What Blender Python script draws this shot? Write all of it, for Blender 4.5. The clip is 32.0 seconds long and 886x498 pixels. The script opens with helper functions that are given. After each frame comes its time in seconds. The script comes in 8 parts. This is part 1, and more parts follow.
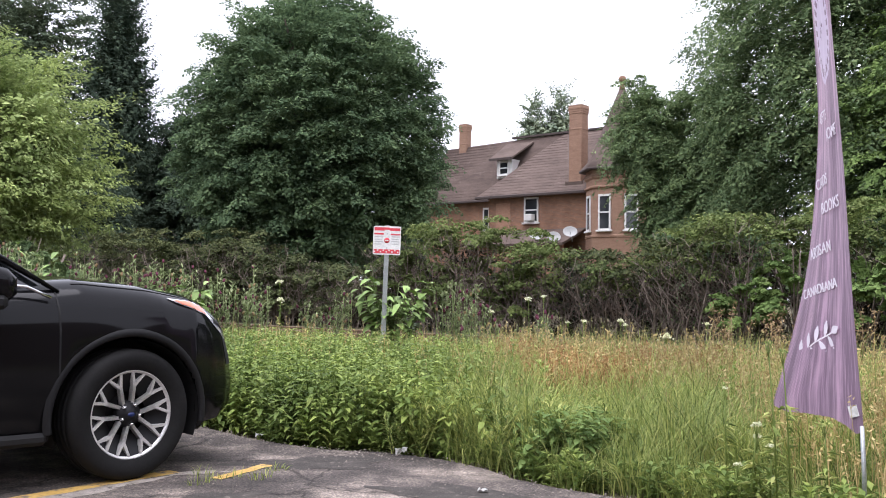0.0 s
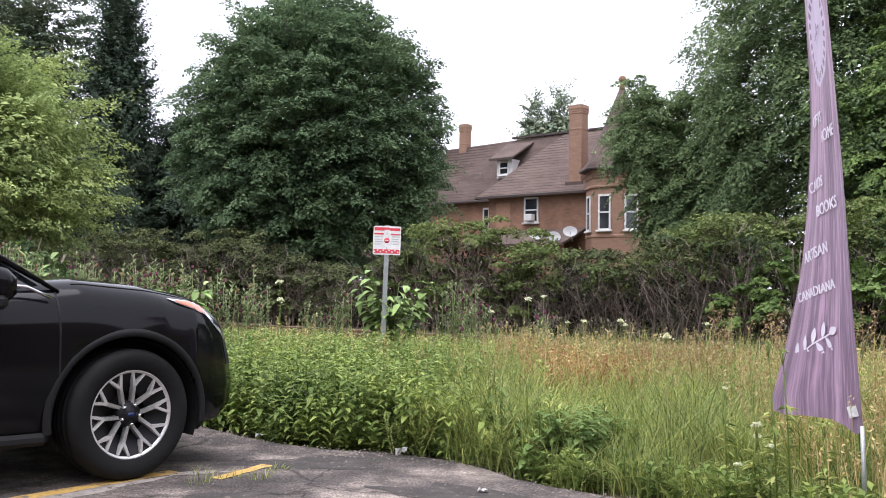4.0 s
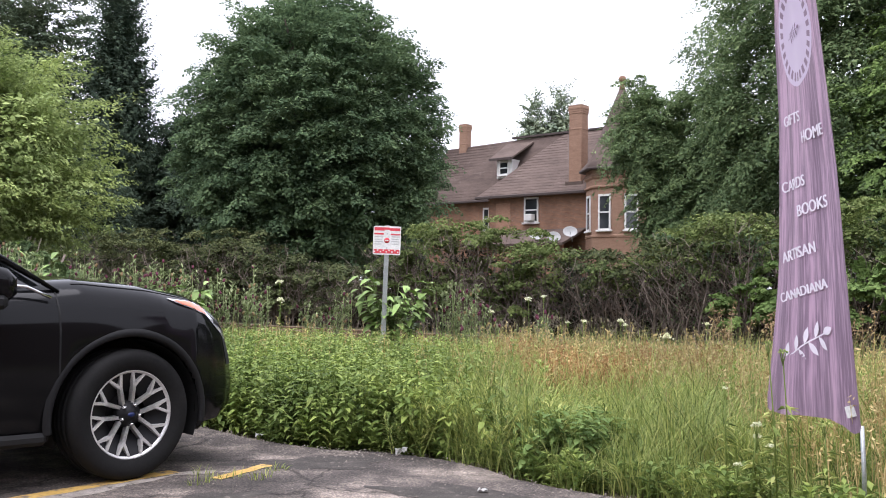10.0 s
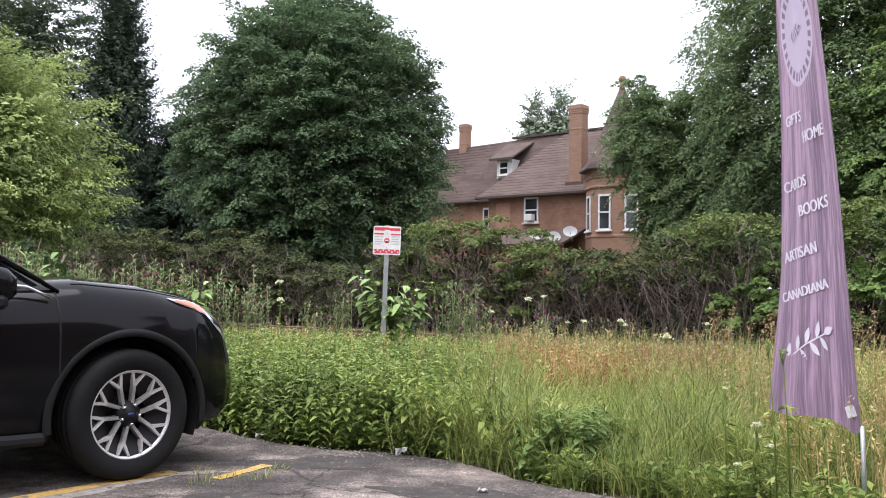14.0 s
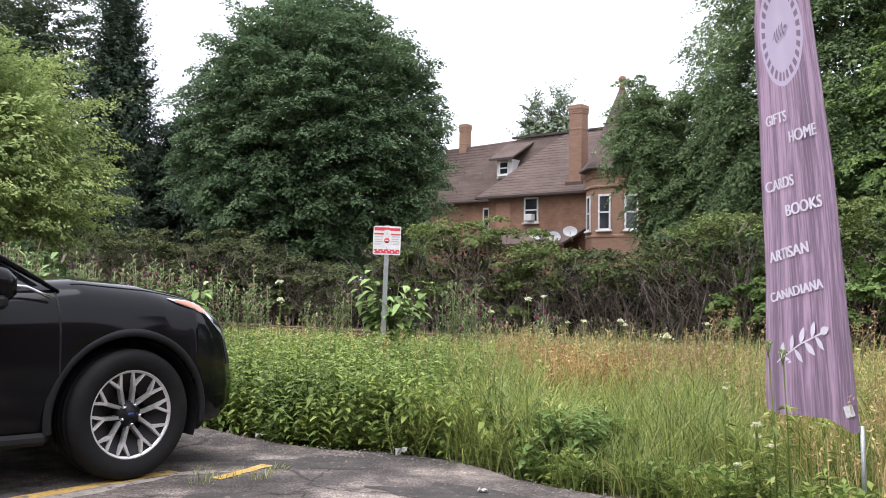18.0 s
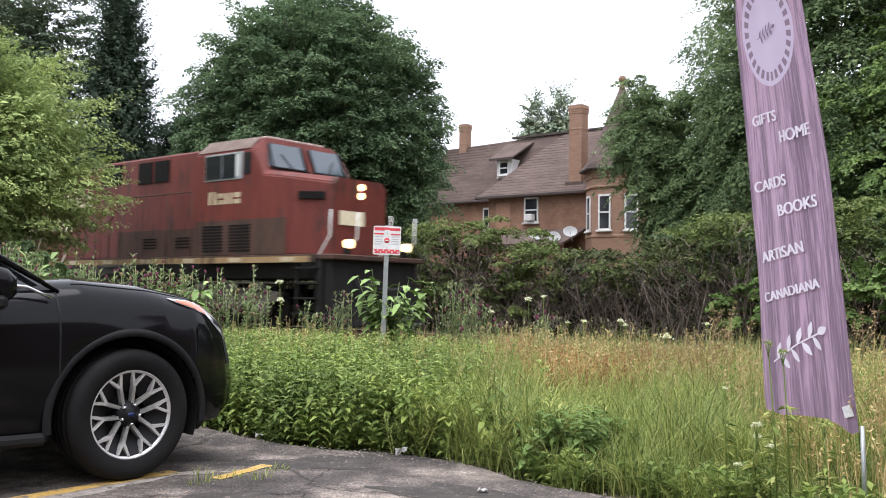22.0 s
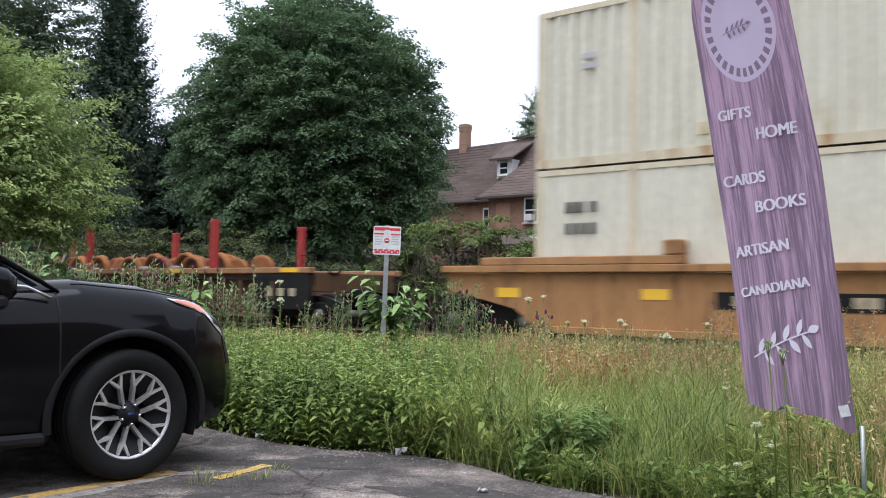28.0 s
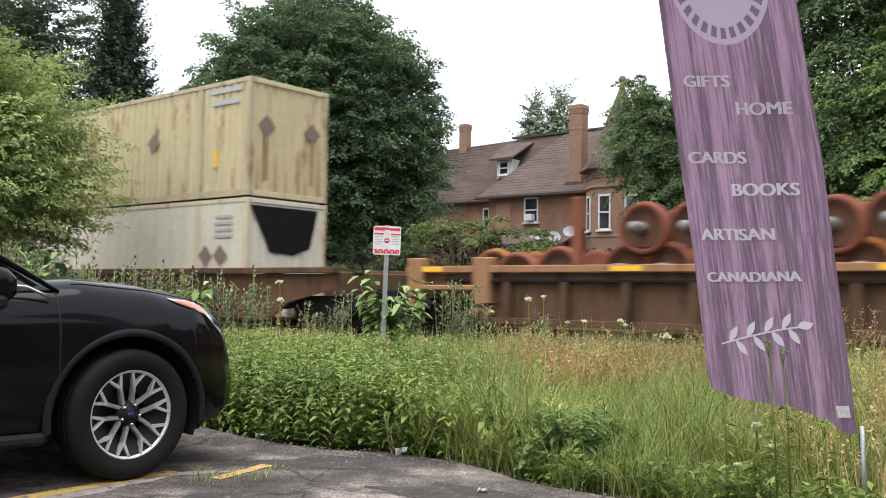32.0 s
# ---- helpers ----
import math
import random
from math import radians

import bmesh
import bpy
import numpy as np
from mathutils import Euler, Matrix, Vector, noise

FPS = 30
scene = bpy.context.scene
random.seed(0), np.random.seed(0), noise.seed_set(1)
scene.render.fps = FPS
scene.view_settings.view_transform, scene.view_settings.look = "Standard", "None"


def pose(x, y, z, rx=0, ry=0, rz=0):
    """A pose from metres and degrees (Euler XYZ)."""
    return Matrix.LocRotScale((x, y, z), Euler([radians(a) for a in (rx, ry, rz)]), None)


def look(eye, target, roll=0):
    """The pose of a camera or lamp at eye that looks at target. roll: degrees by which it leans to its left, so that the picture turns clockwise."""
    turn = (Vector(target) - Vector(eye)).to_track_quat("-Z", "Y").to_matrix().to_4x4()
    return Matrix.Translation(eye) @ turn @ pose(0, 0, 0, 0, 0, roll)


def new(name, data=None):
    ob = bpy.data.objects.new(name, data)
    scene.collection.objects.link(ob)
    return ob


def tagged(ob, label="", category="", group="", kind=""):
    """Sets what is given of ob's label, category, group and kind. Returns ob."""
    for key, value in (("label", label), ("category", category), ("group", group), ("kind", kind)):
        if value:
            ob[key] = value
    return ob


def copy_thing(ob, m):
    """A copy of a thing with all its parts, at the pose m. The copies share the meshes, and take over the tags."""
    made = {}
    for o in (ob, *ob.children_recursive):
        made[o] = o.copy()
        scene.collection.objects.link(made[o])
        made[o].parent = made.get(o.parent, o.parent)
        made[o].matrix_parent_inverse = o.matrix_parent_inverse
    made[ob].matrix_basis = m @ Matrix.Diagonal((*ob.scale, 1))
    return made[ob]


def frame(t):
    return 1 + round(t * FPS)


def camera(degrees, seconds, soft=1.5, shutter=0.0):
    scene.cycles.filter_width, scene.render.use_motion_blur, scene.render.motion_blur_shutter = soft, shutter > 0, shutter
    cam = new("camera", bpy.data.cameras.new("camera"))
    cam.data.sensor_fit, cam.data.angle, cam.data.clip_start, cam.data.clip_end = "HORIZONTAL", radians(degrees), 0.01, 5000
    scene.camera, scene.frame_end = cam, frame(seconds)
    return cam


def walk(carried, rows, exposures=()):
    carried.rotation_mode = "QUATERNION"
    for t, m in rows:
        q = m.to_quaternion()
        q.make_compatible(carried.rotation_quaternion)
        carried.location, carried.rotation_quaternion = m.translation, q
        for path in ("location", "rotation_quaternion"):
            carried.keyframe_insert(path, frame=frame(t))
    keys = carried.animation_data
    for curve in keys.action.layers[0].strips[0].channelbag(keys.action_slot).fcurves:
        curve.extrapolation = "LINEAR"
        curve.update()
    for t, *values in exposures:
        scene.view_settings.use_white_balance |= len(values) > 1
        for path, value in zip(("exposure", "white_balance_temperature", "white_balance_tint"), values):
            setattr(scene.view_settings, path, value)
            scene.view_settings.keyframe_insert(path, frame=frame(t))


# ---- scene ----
# ---- camera: stands still, at chest height over the car park ----
EYE = Vector((0.0, 0.0, 1.04))
cam = camera(50.55, 32.0, soft=1.0, shutter=0.32)
VIEW = look(EYE, (0.0, 1.0, 1.04 + math.tan(radians(2.816))), 0.956)
walk(cam, [(0.0, VIEW), (32.0, VIEW)], exposures=[(0.0, 0.52, 5950, 20), (22.9, 0.48, 6000, 15), (24.0, 0.04, 5850, 13), (28.0, 0.1, 5650, 14), (30.3, 0.12, 5950, 14), (31.3, 0.34, 6100, 14), (32.0, 0.34, 6100, 14)])

# ---- light: a bright overcast sky, a very wide sun nearly overhead ----
world = bpy.data.worlds.new("overcast_sky")
scene.world = world
world.use_nodes = True
wn, wl = world.node_tree.nodes, world.node_tree.links
sky = wn.new("ShaderNodeTexSky")
sky.sky_type, sky.sun_disc = "NISHITA", False
sky.sun_elevation, sky.sun_rotation = radians(76), radians(225)
sky.dust_density, sky.ozone_density = 5.0, 1.0
grey = wn.new("ShaderNodeHueSaturation")
grey.inputs["Saturation"].default_value = 0.12
flat = wn.new("ShaderNodeMix")
flat.data_type = "RGBA"
flat.inputs["Factor"].default_value = 0.75
flat.inputs["B"].default_value = (9.2, 9.35, 9.5, 1)
wl.new(sky.outputs["Color"], grey.inputs["Color"])
wl.new(grey.outputs["Color"], flat.inputs["A"])
wl.new(flat.outputs["Result"], wn["Background"].inputs["Color"])
wn["Background"].inputs["Strength"].default_value = 0.15
sun_data = bpy.data.lights.new("sun", "SUN")
sun_data.energy, sun_data.angle, sun_data.color = 2.9, radians(70), (1.0, 0.97, 0.92)
sun = new("sun", sun_data)
sun.matrix_basis = look((-5, -5, 30), (0, 0, 0))

# ---- materials ----


def nodes_of(name):
    m = bpy.data.materials.new(name)
    m.use_nodes = True
    nt = m.node_tree
    return m, nt, nt.nodes["Principled BSDF"]


def ramp_of(nt, stops, src=None):
    r = nt.nodes.new("ShaderNodeValToRGB")
    while len(r.color_ramp.elements) < len(stops):
        r.color_ramp.elements.new(0.5)
    for e, (pos, col) in zip(r.color_ramp.elements, stops):
        e.position, e.color = pos, (*col, 1)
    if src is not None:
        nt.links.new(src, r.inputs["Fac"])
    return r


def tex(nt, scale, detail=4.0, rough=0.55, coords="Object", stretch=None, kind="ShaderNodeTexNoise"):
    c = nt.nodes.new("ShaderNodeTexCoord")
    t = nt.nodes.new(kind)
    t.inputs["Scale"].default_value = scale
    if kind == "ShaderNodeTexNoise":
        t.inputs["Detail"].default_value, t.inputs["Roughness"].default_value = detail, rough
    out = c.outputs[coords]
    if stretch:
        mp = nt.nodes.new("ShaderNodeMapping")
        mp.inputs["Scale"].default_value = stretch
        nt.links.new(out, mp.inputs["Vector"])
        out = mp.outputs["Vector"]
    nt.links.new(out, t.inputs["Vector"])
    return t


def mixc(nt, fac, a, b, mode="MIX"):
    m = nt.nodes.new("ShaderNodeMix")
    m.data_type, m.blend_type = "RGBA", mode
    for key, val in (("Factor", fac), ("A", a), ("B", b)):
        sock = [s for s in m.inputs if s.name == key and (s.type == "RGBA" or key == "Factor" and s.type == "VALUE")][0]
        if isinstance(val, tuple):
            sock.default_value = (*val, 1)
        elif isinstance(val, (int, float)):
            sock.default_value = val
        else:
            nt.links.new(val, sock)
    return [s for s in m.outputs if s.type == "RGBA"][0]


def bump(nt, bsdf, height, strength=0.3, dist=0.02):
    b = nt.nodes.new("ShaderNodeBump")
    b.inputs["Strength"].default_value, b.inputs["Distance"].default_value = strength, dist
    nt.links.new(height, b.inputs["Height"])
    nt.links.new(b.outputs["Normal"], bsdf.inputs["Normal"])


def surface(name, a, b, scale=6.0, rough=0.7, metal=0.0, fine=60.0, relief=0.15, stretch=None, spots=None, per_object=0.0, coat=0.0):
    """Two-tone worn surface: large patches between a and b, fine grain, optional spots of a third colour."""
    m, nt, bs = nodes_of(name)
    t1 = tex(nt, scale, 6, 0.6, stretch=stretch)
    r1 = ramp_of(nt, [(0.3, a), (0.7, b)], t1.outputs["Fac"])
    t2 = tex(nt, fine, 3, 0.6, stretch=stretch)
    r2 = ramp_of(nt, [(0.25, (0.72, 0.72, 0.72)), (0.75, (1.18, 1.18, 1.18))], t2.outputs["Fac"])
    col = mixc(nt, 0.8, r1.outputs["Color"], r2.outputs["Color"], "MULTIPLY")
    if spots:
        t3 = tex(nt, spots[1], 8, 0.7, stretch=spots[3] if len(spots) > 3 else None)
        r3 = ramp_of(nt, [(spots[2], (0, 0, 0)), (min(1, spots[2] + 0.1), (1, 1, 1))], t3.outputs["Fac"])
        col = mixc(nt, r3.outputs["Color"], col, spots[0])
    if per_object:
        oi = nt.nodes.new("ShaderNodeObjectInfo")
        r4 = ramp_of(nt, [(0.0, (1 - per_object,) * 3), (1.0, (1 + per_object,) * 3)], oi.outputs["Random"])
        col = mixc(nt, 1.0, col, r4.outputs["Color"], "MULTIPLY")
    nt.links.new(col, bs.inputs["Base Color"])
    bs.inputs["Roughness"].default_value, bs.inputs["Metallic"].default_value = rough, metal
    bs.inputs["Coat Weight"].default_value = coat
    bs.inputs["Specular IOR Level"].default_value = 0.22
    if relief:
        bump(nt, bs, t2.outputs["Fac"], relief, 0.01)
    return m


def leaf_mat(name, dark, mid, light, rough=0.7, through_light=0.25, patch=None, clump=0.7, gloss=0.08):
    """Leaves: tone by leaf and by clump; patch = (colour, scale, threshold) of yellowed or dried parts."""
    m, nt, bs = nodes_of(name)
    g = nt.nodes.new("ShaderNodeNewGeometry")
    r = ramp_of(nt, [(0.0, dark), (0.5, mid), (1.0, light)], g.outputs["Random Per Island"])
    t = tex(nt, clump, 4, 0.6)
    r2 = ramp_of(nt, [(0.3, (0.62, 0.66, 0.66)), (0.7, (1.3, 1.24, 1.12))], t.outputs["Fac"])
    col = mixc(nt, 1.0, r.outputs["Color"], r2.outputs["Color"], "MULTIPLY")
    if patch:
        t3 = tex(nt, patch[1], 5, 0.65)
        r3 = ramp_of(nt, [(patch[2], (0, 0, 0)), (patch[2] + 0.16, (0.85, 0.85, 0.85))], t3.outputs["Fac"])
        col = mixc(nt, r3.outputs["Color"], col, patch[0])
    nt.links.new(col, bs.inputs["Base Color"])
    bs.inputs["Roughness"].default_value = rough
    bs.inputs["Specular IOR Level"].default_value = gloss
    tr = nt.nodes.new("ShaderNodeBsdfTranslucent")
    nt.links.new(col, tr.inputs["Color"])
    mx = nt.nodes.new("ShaderNodeMixShader")
    mx.inputs[0].default_value = through_light
    nt.links.new(bs.outputs[0], mx.inputs[1])
    nt.links.new(tr.outputs[0], mx.inputs[2])
    nt.links.new(mx.outputs[0], nt.nodes["Material Output"].inputs["Surface"])
    return m


def plain(name, col, rough=0.5, metal=0.0, coat=0.0, glow=0.0, spec=0.5):
    m, nt, bs = nodes_of(name)
    bs.inputs["Base Color"].default_value = (*col, 1)
    bs.inputs["Roughness"].default_value, bs.inputs["Metallic"].default_value = rough, metal
    bs.inputs["Coat Weight"].default_value = coat
    bs.inputs["Specular IOR Level"].default_value = spec
    if glow:
        bs.inputs["Emission Color"].default_value, bs.inputs["Emission Strength"].default_value = (*col, 1), glow
    return m


# maple green is lightened and blued in place of distance haze
M_MAPLE = leaf_mat("maple_leaves", (0.076, 0.124, 0.07), (0.113, 0.174, 0.093), (0.175, 0.25, 0.126), through_light=0.4)
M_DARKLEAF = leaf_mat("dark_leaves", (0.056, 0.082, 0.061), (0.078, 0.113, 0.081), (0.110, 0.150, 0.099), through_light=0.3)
# grey-green foliage, with haze mixed into the leaf colour
M_HAZELEAF = leaf_mat("hazed_grey_green_leaves", (0.105, 0.14, 0.095), (0.14, 0.185, 0.12), (0.185, 0.235, 0.15), through_light=0.2)
M_LIGHTLEAF = leaf_mat("light_leaves", (0.225, 0.29, 0.11), (0.33, 0.415, 0.155), (0.47, 0.56, 0.24), through_light=0.35)
M_RIGHTLEAF = leaf_mat("walnut_leaves", (0.105, 0.16, 0.08), (0.16, 0.23, 0.112), (0.25, 0.33, 0.16), through_light=0.38)
M_VINE = leaf_mat("vine_leaves", (0.103, 0.164, 0.052), (0.164, 0.246, 0.077), (0.235, 0.328, 0.112), through_light=0.25)
M_HEDGELEAF = leaf_mat("hedge_leaves", (0.075, 0.108, 0.036), (0.135, 0.178, 0.06), (0.215, 0.26, 0.1), through_light=0.3, patch=((0.16, 0.13, 0.06), 0.9, 0.6))
# olive leaves with the maple's shade put into their colour
M_OLIVESHADE = leaf_mat("shade_toned_olive_leaves", (0.05, 0.066, 0.03), (0.082, 0.1, 0.043), (0.125, 0.14, 0.06), through_light=0.2)
M_HEDGESHADE = leaf_mat("hedge_inner_shade", (0.024, 0.019, 0.014), (0.042, 0.034, 0.024), (0.062, 0.055, 0.035), through_light=0.1)
M_NETTLE = leaf_mat("nettle_leaves", (0.11, 0.165, 0.045), (0.175, 0.245, 0.064), (0.3, 0.375, 0.105), rough=0.55, through_light=0.28, clump=1.6, gloss=0.14)
M_WEED = leaf_mat("mixed_weed_leaves", (0.19, 0.27, 0.07), (0.28, 0.37, 0.095), (0.40, 0.46, 0.15), through_light=0.25, patch=((0.42, 0.34, 0.17), 1.3, 0.53), rough=0.55, clump=1.6, gloss=0.15)
M_GRASS = leaf_mat("green_grass", (0.075, 0.12, 0.028), (0.26, 0.335, 0.09), (0.53, 0.54, 0.2), through_light=0.3, patch=((0.46, 0.38, 0.18), 1.1, 0.61), rough=0.5, clump=1.8, gloss=0.22)
M_SAPLEAF = surface("sapling_leaf", (0.145, 0.225, 0.058), (0.225, 0.33, 0.092), 9, 0.5, fine=60, relief=0.05, per_object=0.4)
M_DRYGRASS = leaf_mat("dry_grass", (0.309, 0.232, 0.110), (0.443, 0.350, 0.176), (0.577, 0.484, 0.264), through_light=0.25)
M_RUSSET = leaf_mat("russet_seed_heads", (0.284, 0.149, 0.077), (0.397, 0.238, 0.119), (0.473, 0.337, 0.170), through_light=0.2)
M_THISTLE = leaf_mat("thistle_stems", (0.16, 0.21, 0.1), (0.245, 0.3, 0.15), (0.37, 0.42, 0.24), through_light=0.25)
M_PURPLE = leaf_mat("thistle_heads", (0.11, 0.035, 0.06), (0.18, 0.06, 0.1), (0.25, 0.12, 0.15), through_light=0.1)
M_SEED = leaf_mat("brown_seed", (0.22, 0.15, 0.085), (0.33, 0.235, 0.14), (0.42, 0.32, 0.2), through_light=0.15)
M_WHITEBLOOM = leaf_mat("white_umbels", (0.5, 0.53, 0.33), (0.62, 0.64, 0.42), (0.72, 0.72, 0.54), through_light=0.2)
# far leaves: haze of distance put into a paler colour
M_FARLEAF = leaf_mat("hazed_far_leaves", (0.220, 0.270, 0.200), (0.280, 0.340, 0.240), (0.360, 0.420, 0.300), through_light=0.2)
M_BARK = surface("bark", (0.06, 0.05, 0.04), (0.12, 0.1, 0.08), 3, 0.9, fine=30, relief=0.6, stretch=(1, 1, 0.2))
M_TWIG = surface("dead_twigs", (0.05, 0.038, 0.031), (0.3, 0.245, 0.2), 2.5, 0.9, fine=40, relief=0.2)
M_SOIL = surface("weedy_soil", (0.06, 0.055, 0.03), (0.12, 0.1, 0.055), 0.8, 0.95, fine=20, relief=0.5)
M_SHINGLE = surface("brown_shingles", (0.078, 0.056, 0.047), (0.13, 0.096, 0.08), 0.7, 0.9, fine=7, relief=0.4, stretch=(1, 1, 4), per_object=0.05, spots=((0.16, 0.125, 0.105), 1.3, 0.6, (1, 1, 3)))
M_WHITE = surface("white_paint", (0.62, 0.61, 0.58), (0.76, 0.75, 0.72), 3, 0.6, fine=40, relief=0.1)
M_EAVE = plain("dark_eave", (0.05, 0.035, 0.03), 0.7)
M_PANE = plain("dark_glass", (0.02, 0.022, 0.025), 0.08, spec=0.7)
M_GREYMETAL = surface("galvanised_steel", (0.34, 0.36, 0.36), (0.48, 0.5, 0.5), 8, 0.45, 0.7, fine=80, relief=0.05)
M_BLACK = plain("black_rubber", (0.012, 0.012, 0.012), 0.75, spec=0.3)

# ---- mesh helpers ----


def finish(bm, name, mat, parent=None, label="", smooth=False, m=None):
    me = bpy.data.meshes.new(name)
    bmesh.ops.recalc_face_normals(bm, faces=bm.faces)
    bm.to_mesh(me)
    bm.free()
    for k in (mat if isinstance(mat, (list, tuple)) else [mat]):
        me.materials.append(k)
    if smooth:
        me.polygons.foreach_set("use_smooth", [True] * len(me.polygons))
    ob = new(name, me)
    if parent is not None:
        ob.parent = parent
    if m is not None:
        ob.matrix_basis = m
    if label:
        ob["label"] = label
    return ob


def part(name, bm, material, parent, label="", smooth=False, m=None):
    return finish(bm, name, material, parent, label, smooth, m)


def empty(name, m, label="", category="", group="", kind=""):
    e = new(name)
    e.empty_display_size = 0.2
    e.matrix_basis = m
    return tagged(e, label, category, group, kind)


def box(bm, x0, x1, y0, y1, z0, z1, bevel=0.0, m=None, mi=0):
    v = [bm.verts.new((x, y, z)) for z in (z0, z1) for y in (y0, y1) for x in (x0, x1)]
    fs = [bm.faces.new([v[i] for i in q]) for q in ((0, 2, 3, 1), (4, 5, 7, 6), (0, 1, 5, 4), (2, 6, 7, 3), (0, 4, 6, 2), (1, 3, 7, 5))]
    for f in fs:
        f.material_index = mi
    if m is not None:
        bmesh.ops.transform(bm, matrix=m, verts=v)
    if bevel:
        es = list({e for f in fs for e in f.edges})
        bmesh.ops.bevel(bm, geom=es, offset=bevel, segments=1, affect="EDGES", profile=0.5)
    return bm


def bx(x0, x1, y0, y1, z0, z1, bevel=0.0, m=None):
    return box(bmesh.new(), x0, x1, y0, y1, z0, z1, bevel, m)


def tube(bm, pts, radii, seg=8, cap=True, mi=0):
    """A round tube along pts."""
    rings, n = [], len(pts)
    pts = [Vector(q) for q in pts]
    if isinstance(radii, (int, float)):
        radii = [radii] * n
    for i, q in enumerate(pts):
        d = (pts[min(i + 1, n - 1)] - pts[max(i - 1, 0)]).normalized()
        a = d.cross(Vector((0, 0, 1)) if abs(d.z) < 0.9 else Vector((1, 0, 0))).normalized()
        b = d.cross(a)
        rings.append([bm.verts.new(q + (a * math.cos(2 * math.pi * k / seg) + b * math.sin(2 * math.pi * k / seg)) * radii[i]) for k in range(seg)])
    for r0, r1 in zip(rings, rings[1:]):
        for k in range(seg):
            f = bm.faces.new((r0[k], r0[(k + 1) % seg], r1[(k + 1) % seg], r1[k]))
            f.smooth, f.material_index = True, mi
    if cap:
        for r in (rings[0], rings[-1]):
            f = bm.faces.new(r)
            f.material_index = mi
    return bm


def tb(pts, radii, seg=8):
    return tube(bmesh.new(), pts, radii, seg)


def lathe(bm, profile, seg=32, axis="Z", m=None, mi=0):
    """Turn a profile of (radius, height) about an axis."""
    rings = []
    for r, h in profile:
        ring = []
        for k in range(seg):
            c, s = math.cos(2 * math.pi * k / seg) * r, math.sin(2 * math.pi * k / seg) * r
            q = {"Z": (c, s, h), "Y": (c, h, s), "X": (h, c, s)}[axis]
            q = Vector(q)
            ring.append(bm.verts.new(m @ q if m is not None else q))
        rings.append(ring)
    for r0, r1 in zip(rings, rings[1:]):
        for k in range(seg):
            f = bm.faces.new((r0[k], r0[(k + 1) % seg], r1[(k + 1) % seg], r1[k]))
            f.smooth, f.material_index = True, mi
    return bm


def prism(bm, outline, y0, y1, bevel=0.0, mi=0):
    """Extrude an outline of (x, z) from y0 to y1."""
    a = [bm.verts.new((x, y0, z)) for x, z in outline]
    b = [bm.verts.new((x, y1, z)) for x, z in outline]
    fs = [bm.faces.new(a), bm.faces.new(b[::-1])]
    n = len(outline)
    for k in range(n):
        fs.append(bm.faces.new((a[k], b[k], b[(k + 1) % n], a[(k + 1) % n])))
    for f in fs:
        f.material_index = mi
    if bevel:
        bmesh.ops.bevel(bm, geom=list({e for f in fs for e in f.edges}), offset=bevel, segments=2, affect="EDGES", profile=0.5)
    return bm


def soup(name, verts, faces, mats, parent=None, index=None, m=None):
    """A mesh object from arrays of vertices and equal-sided faces."""
    me = bpy.data.meshes.new(name)
    verts, faces = np.asarray(verts, np.float32), np.asarray(faces, np.int32)
    k = faces.shape[1]
    me.vertices.add(len(verts))
    me.vertices.foreach_set("co", verts.ravel())
    me.loops.add(faces.size)
    me.loops.foreach_set("vertex_index", faces.ravel())
    me.polygons.add(len(faces))
    me.polygons.foreach_set("loop_start", np.arange(0, faces.size, k, dtype=np.int32))
    for mt in (mats if isinstance(mats, (list, tuple)) else [mats]):
        me.materials.append(mt)
    if index is not None:
        me.polygons.foreach_set("material_index", np.asarray(index, np.int32))
    me.update(calc_edges=True)
    ob = new(name, me)
    if parent is not None:
        ob.parent = parent
    if m is not None:
        ob.matrix_basis = m
    return ob


def leaf_quads(cen, nrm, size, rng, aspect=0.62, fold=0.12):
    """Folded four-point leaves at cen, facing nrm: vertices and quads."""
    n = len(cen)
    nrm = nrm / np.linalg.norm(nrm, axis=1, keepdims=True)
    t = rng.normal(size=(n, 3))
    t -= nrm * (t * nrm).sum(1, keepdims=True)
    t /= np.linalg.norm(t, axis=1, keepdims=True)
    b = np.cross(nrm, t)
    size = np.broadcast_to(np.asarray(size, float), (n,))[:, None]
    v = np.empty((n, 4, 3))
    v[:, 0], v[:, 2] = cen - t * size * 0.5, cen + t * size * 0.5
    v[:, 1], v[:, 3] = cen + b * size * aspect * 0.5 + nrm * size * fold, cen - b * size * aspect * 0.5 + nrm * size * fold
    return v.reshape(-1, 3), np.arange(4 * n).reshape(n, 4)


TURN = 39.47  # degrees between the railway and the picture's plane
RU = Vector((math.cos(radians(TURN)), -math.sin(radians(TURN)), 0))  # along the railway, the way the train goes
RN = Vector((math.sin(radians(TURN)), math.cos(radians(TURN)), 0))  # across it, away from the camera


def by_rail(s, d, z=0.0, rz=0.0):
    """A pose in the railway's frame: s metres along it, d metres across from the camera."""
    q = RU * s + RN * d
    return pose(q.x, q.y, z, 0, 0, rz - TURN)


def rail_np(s, d, z):
    """Arrays of the railway's frame to world points."""
    s, d, z = np.broadcast_arrays(s, d, z)
    return np.stack([RU.x * s + RN.x * d, RU.y * s + RN.y * d, z], -1)
# ---- ground: one sheet to the horizon, a little hump of ballast under the track ----


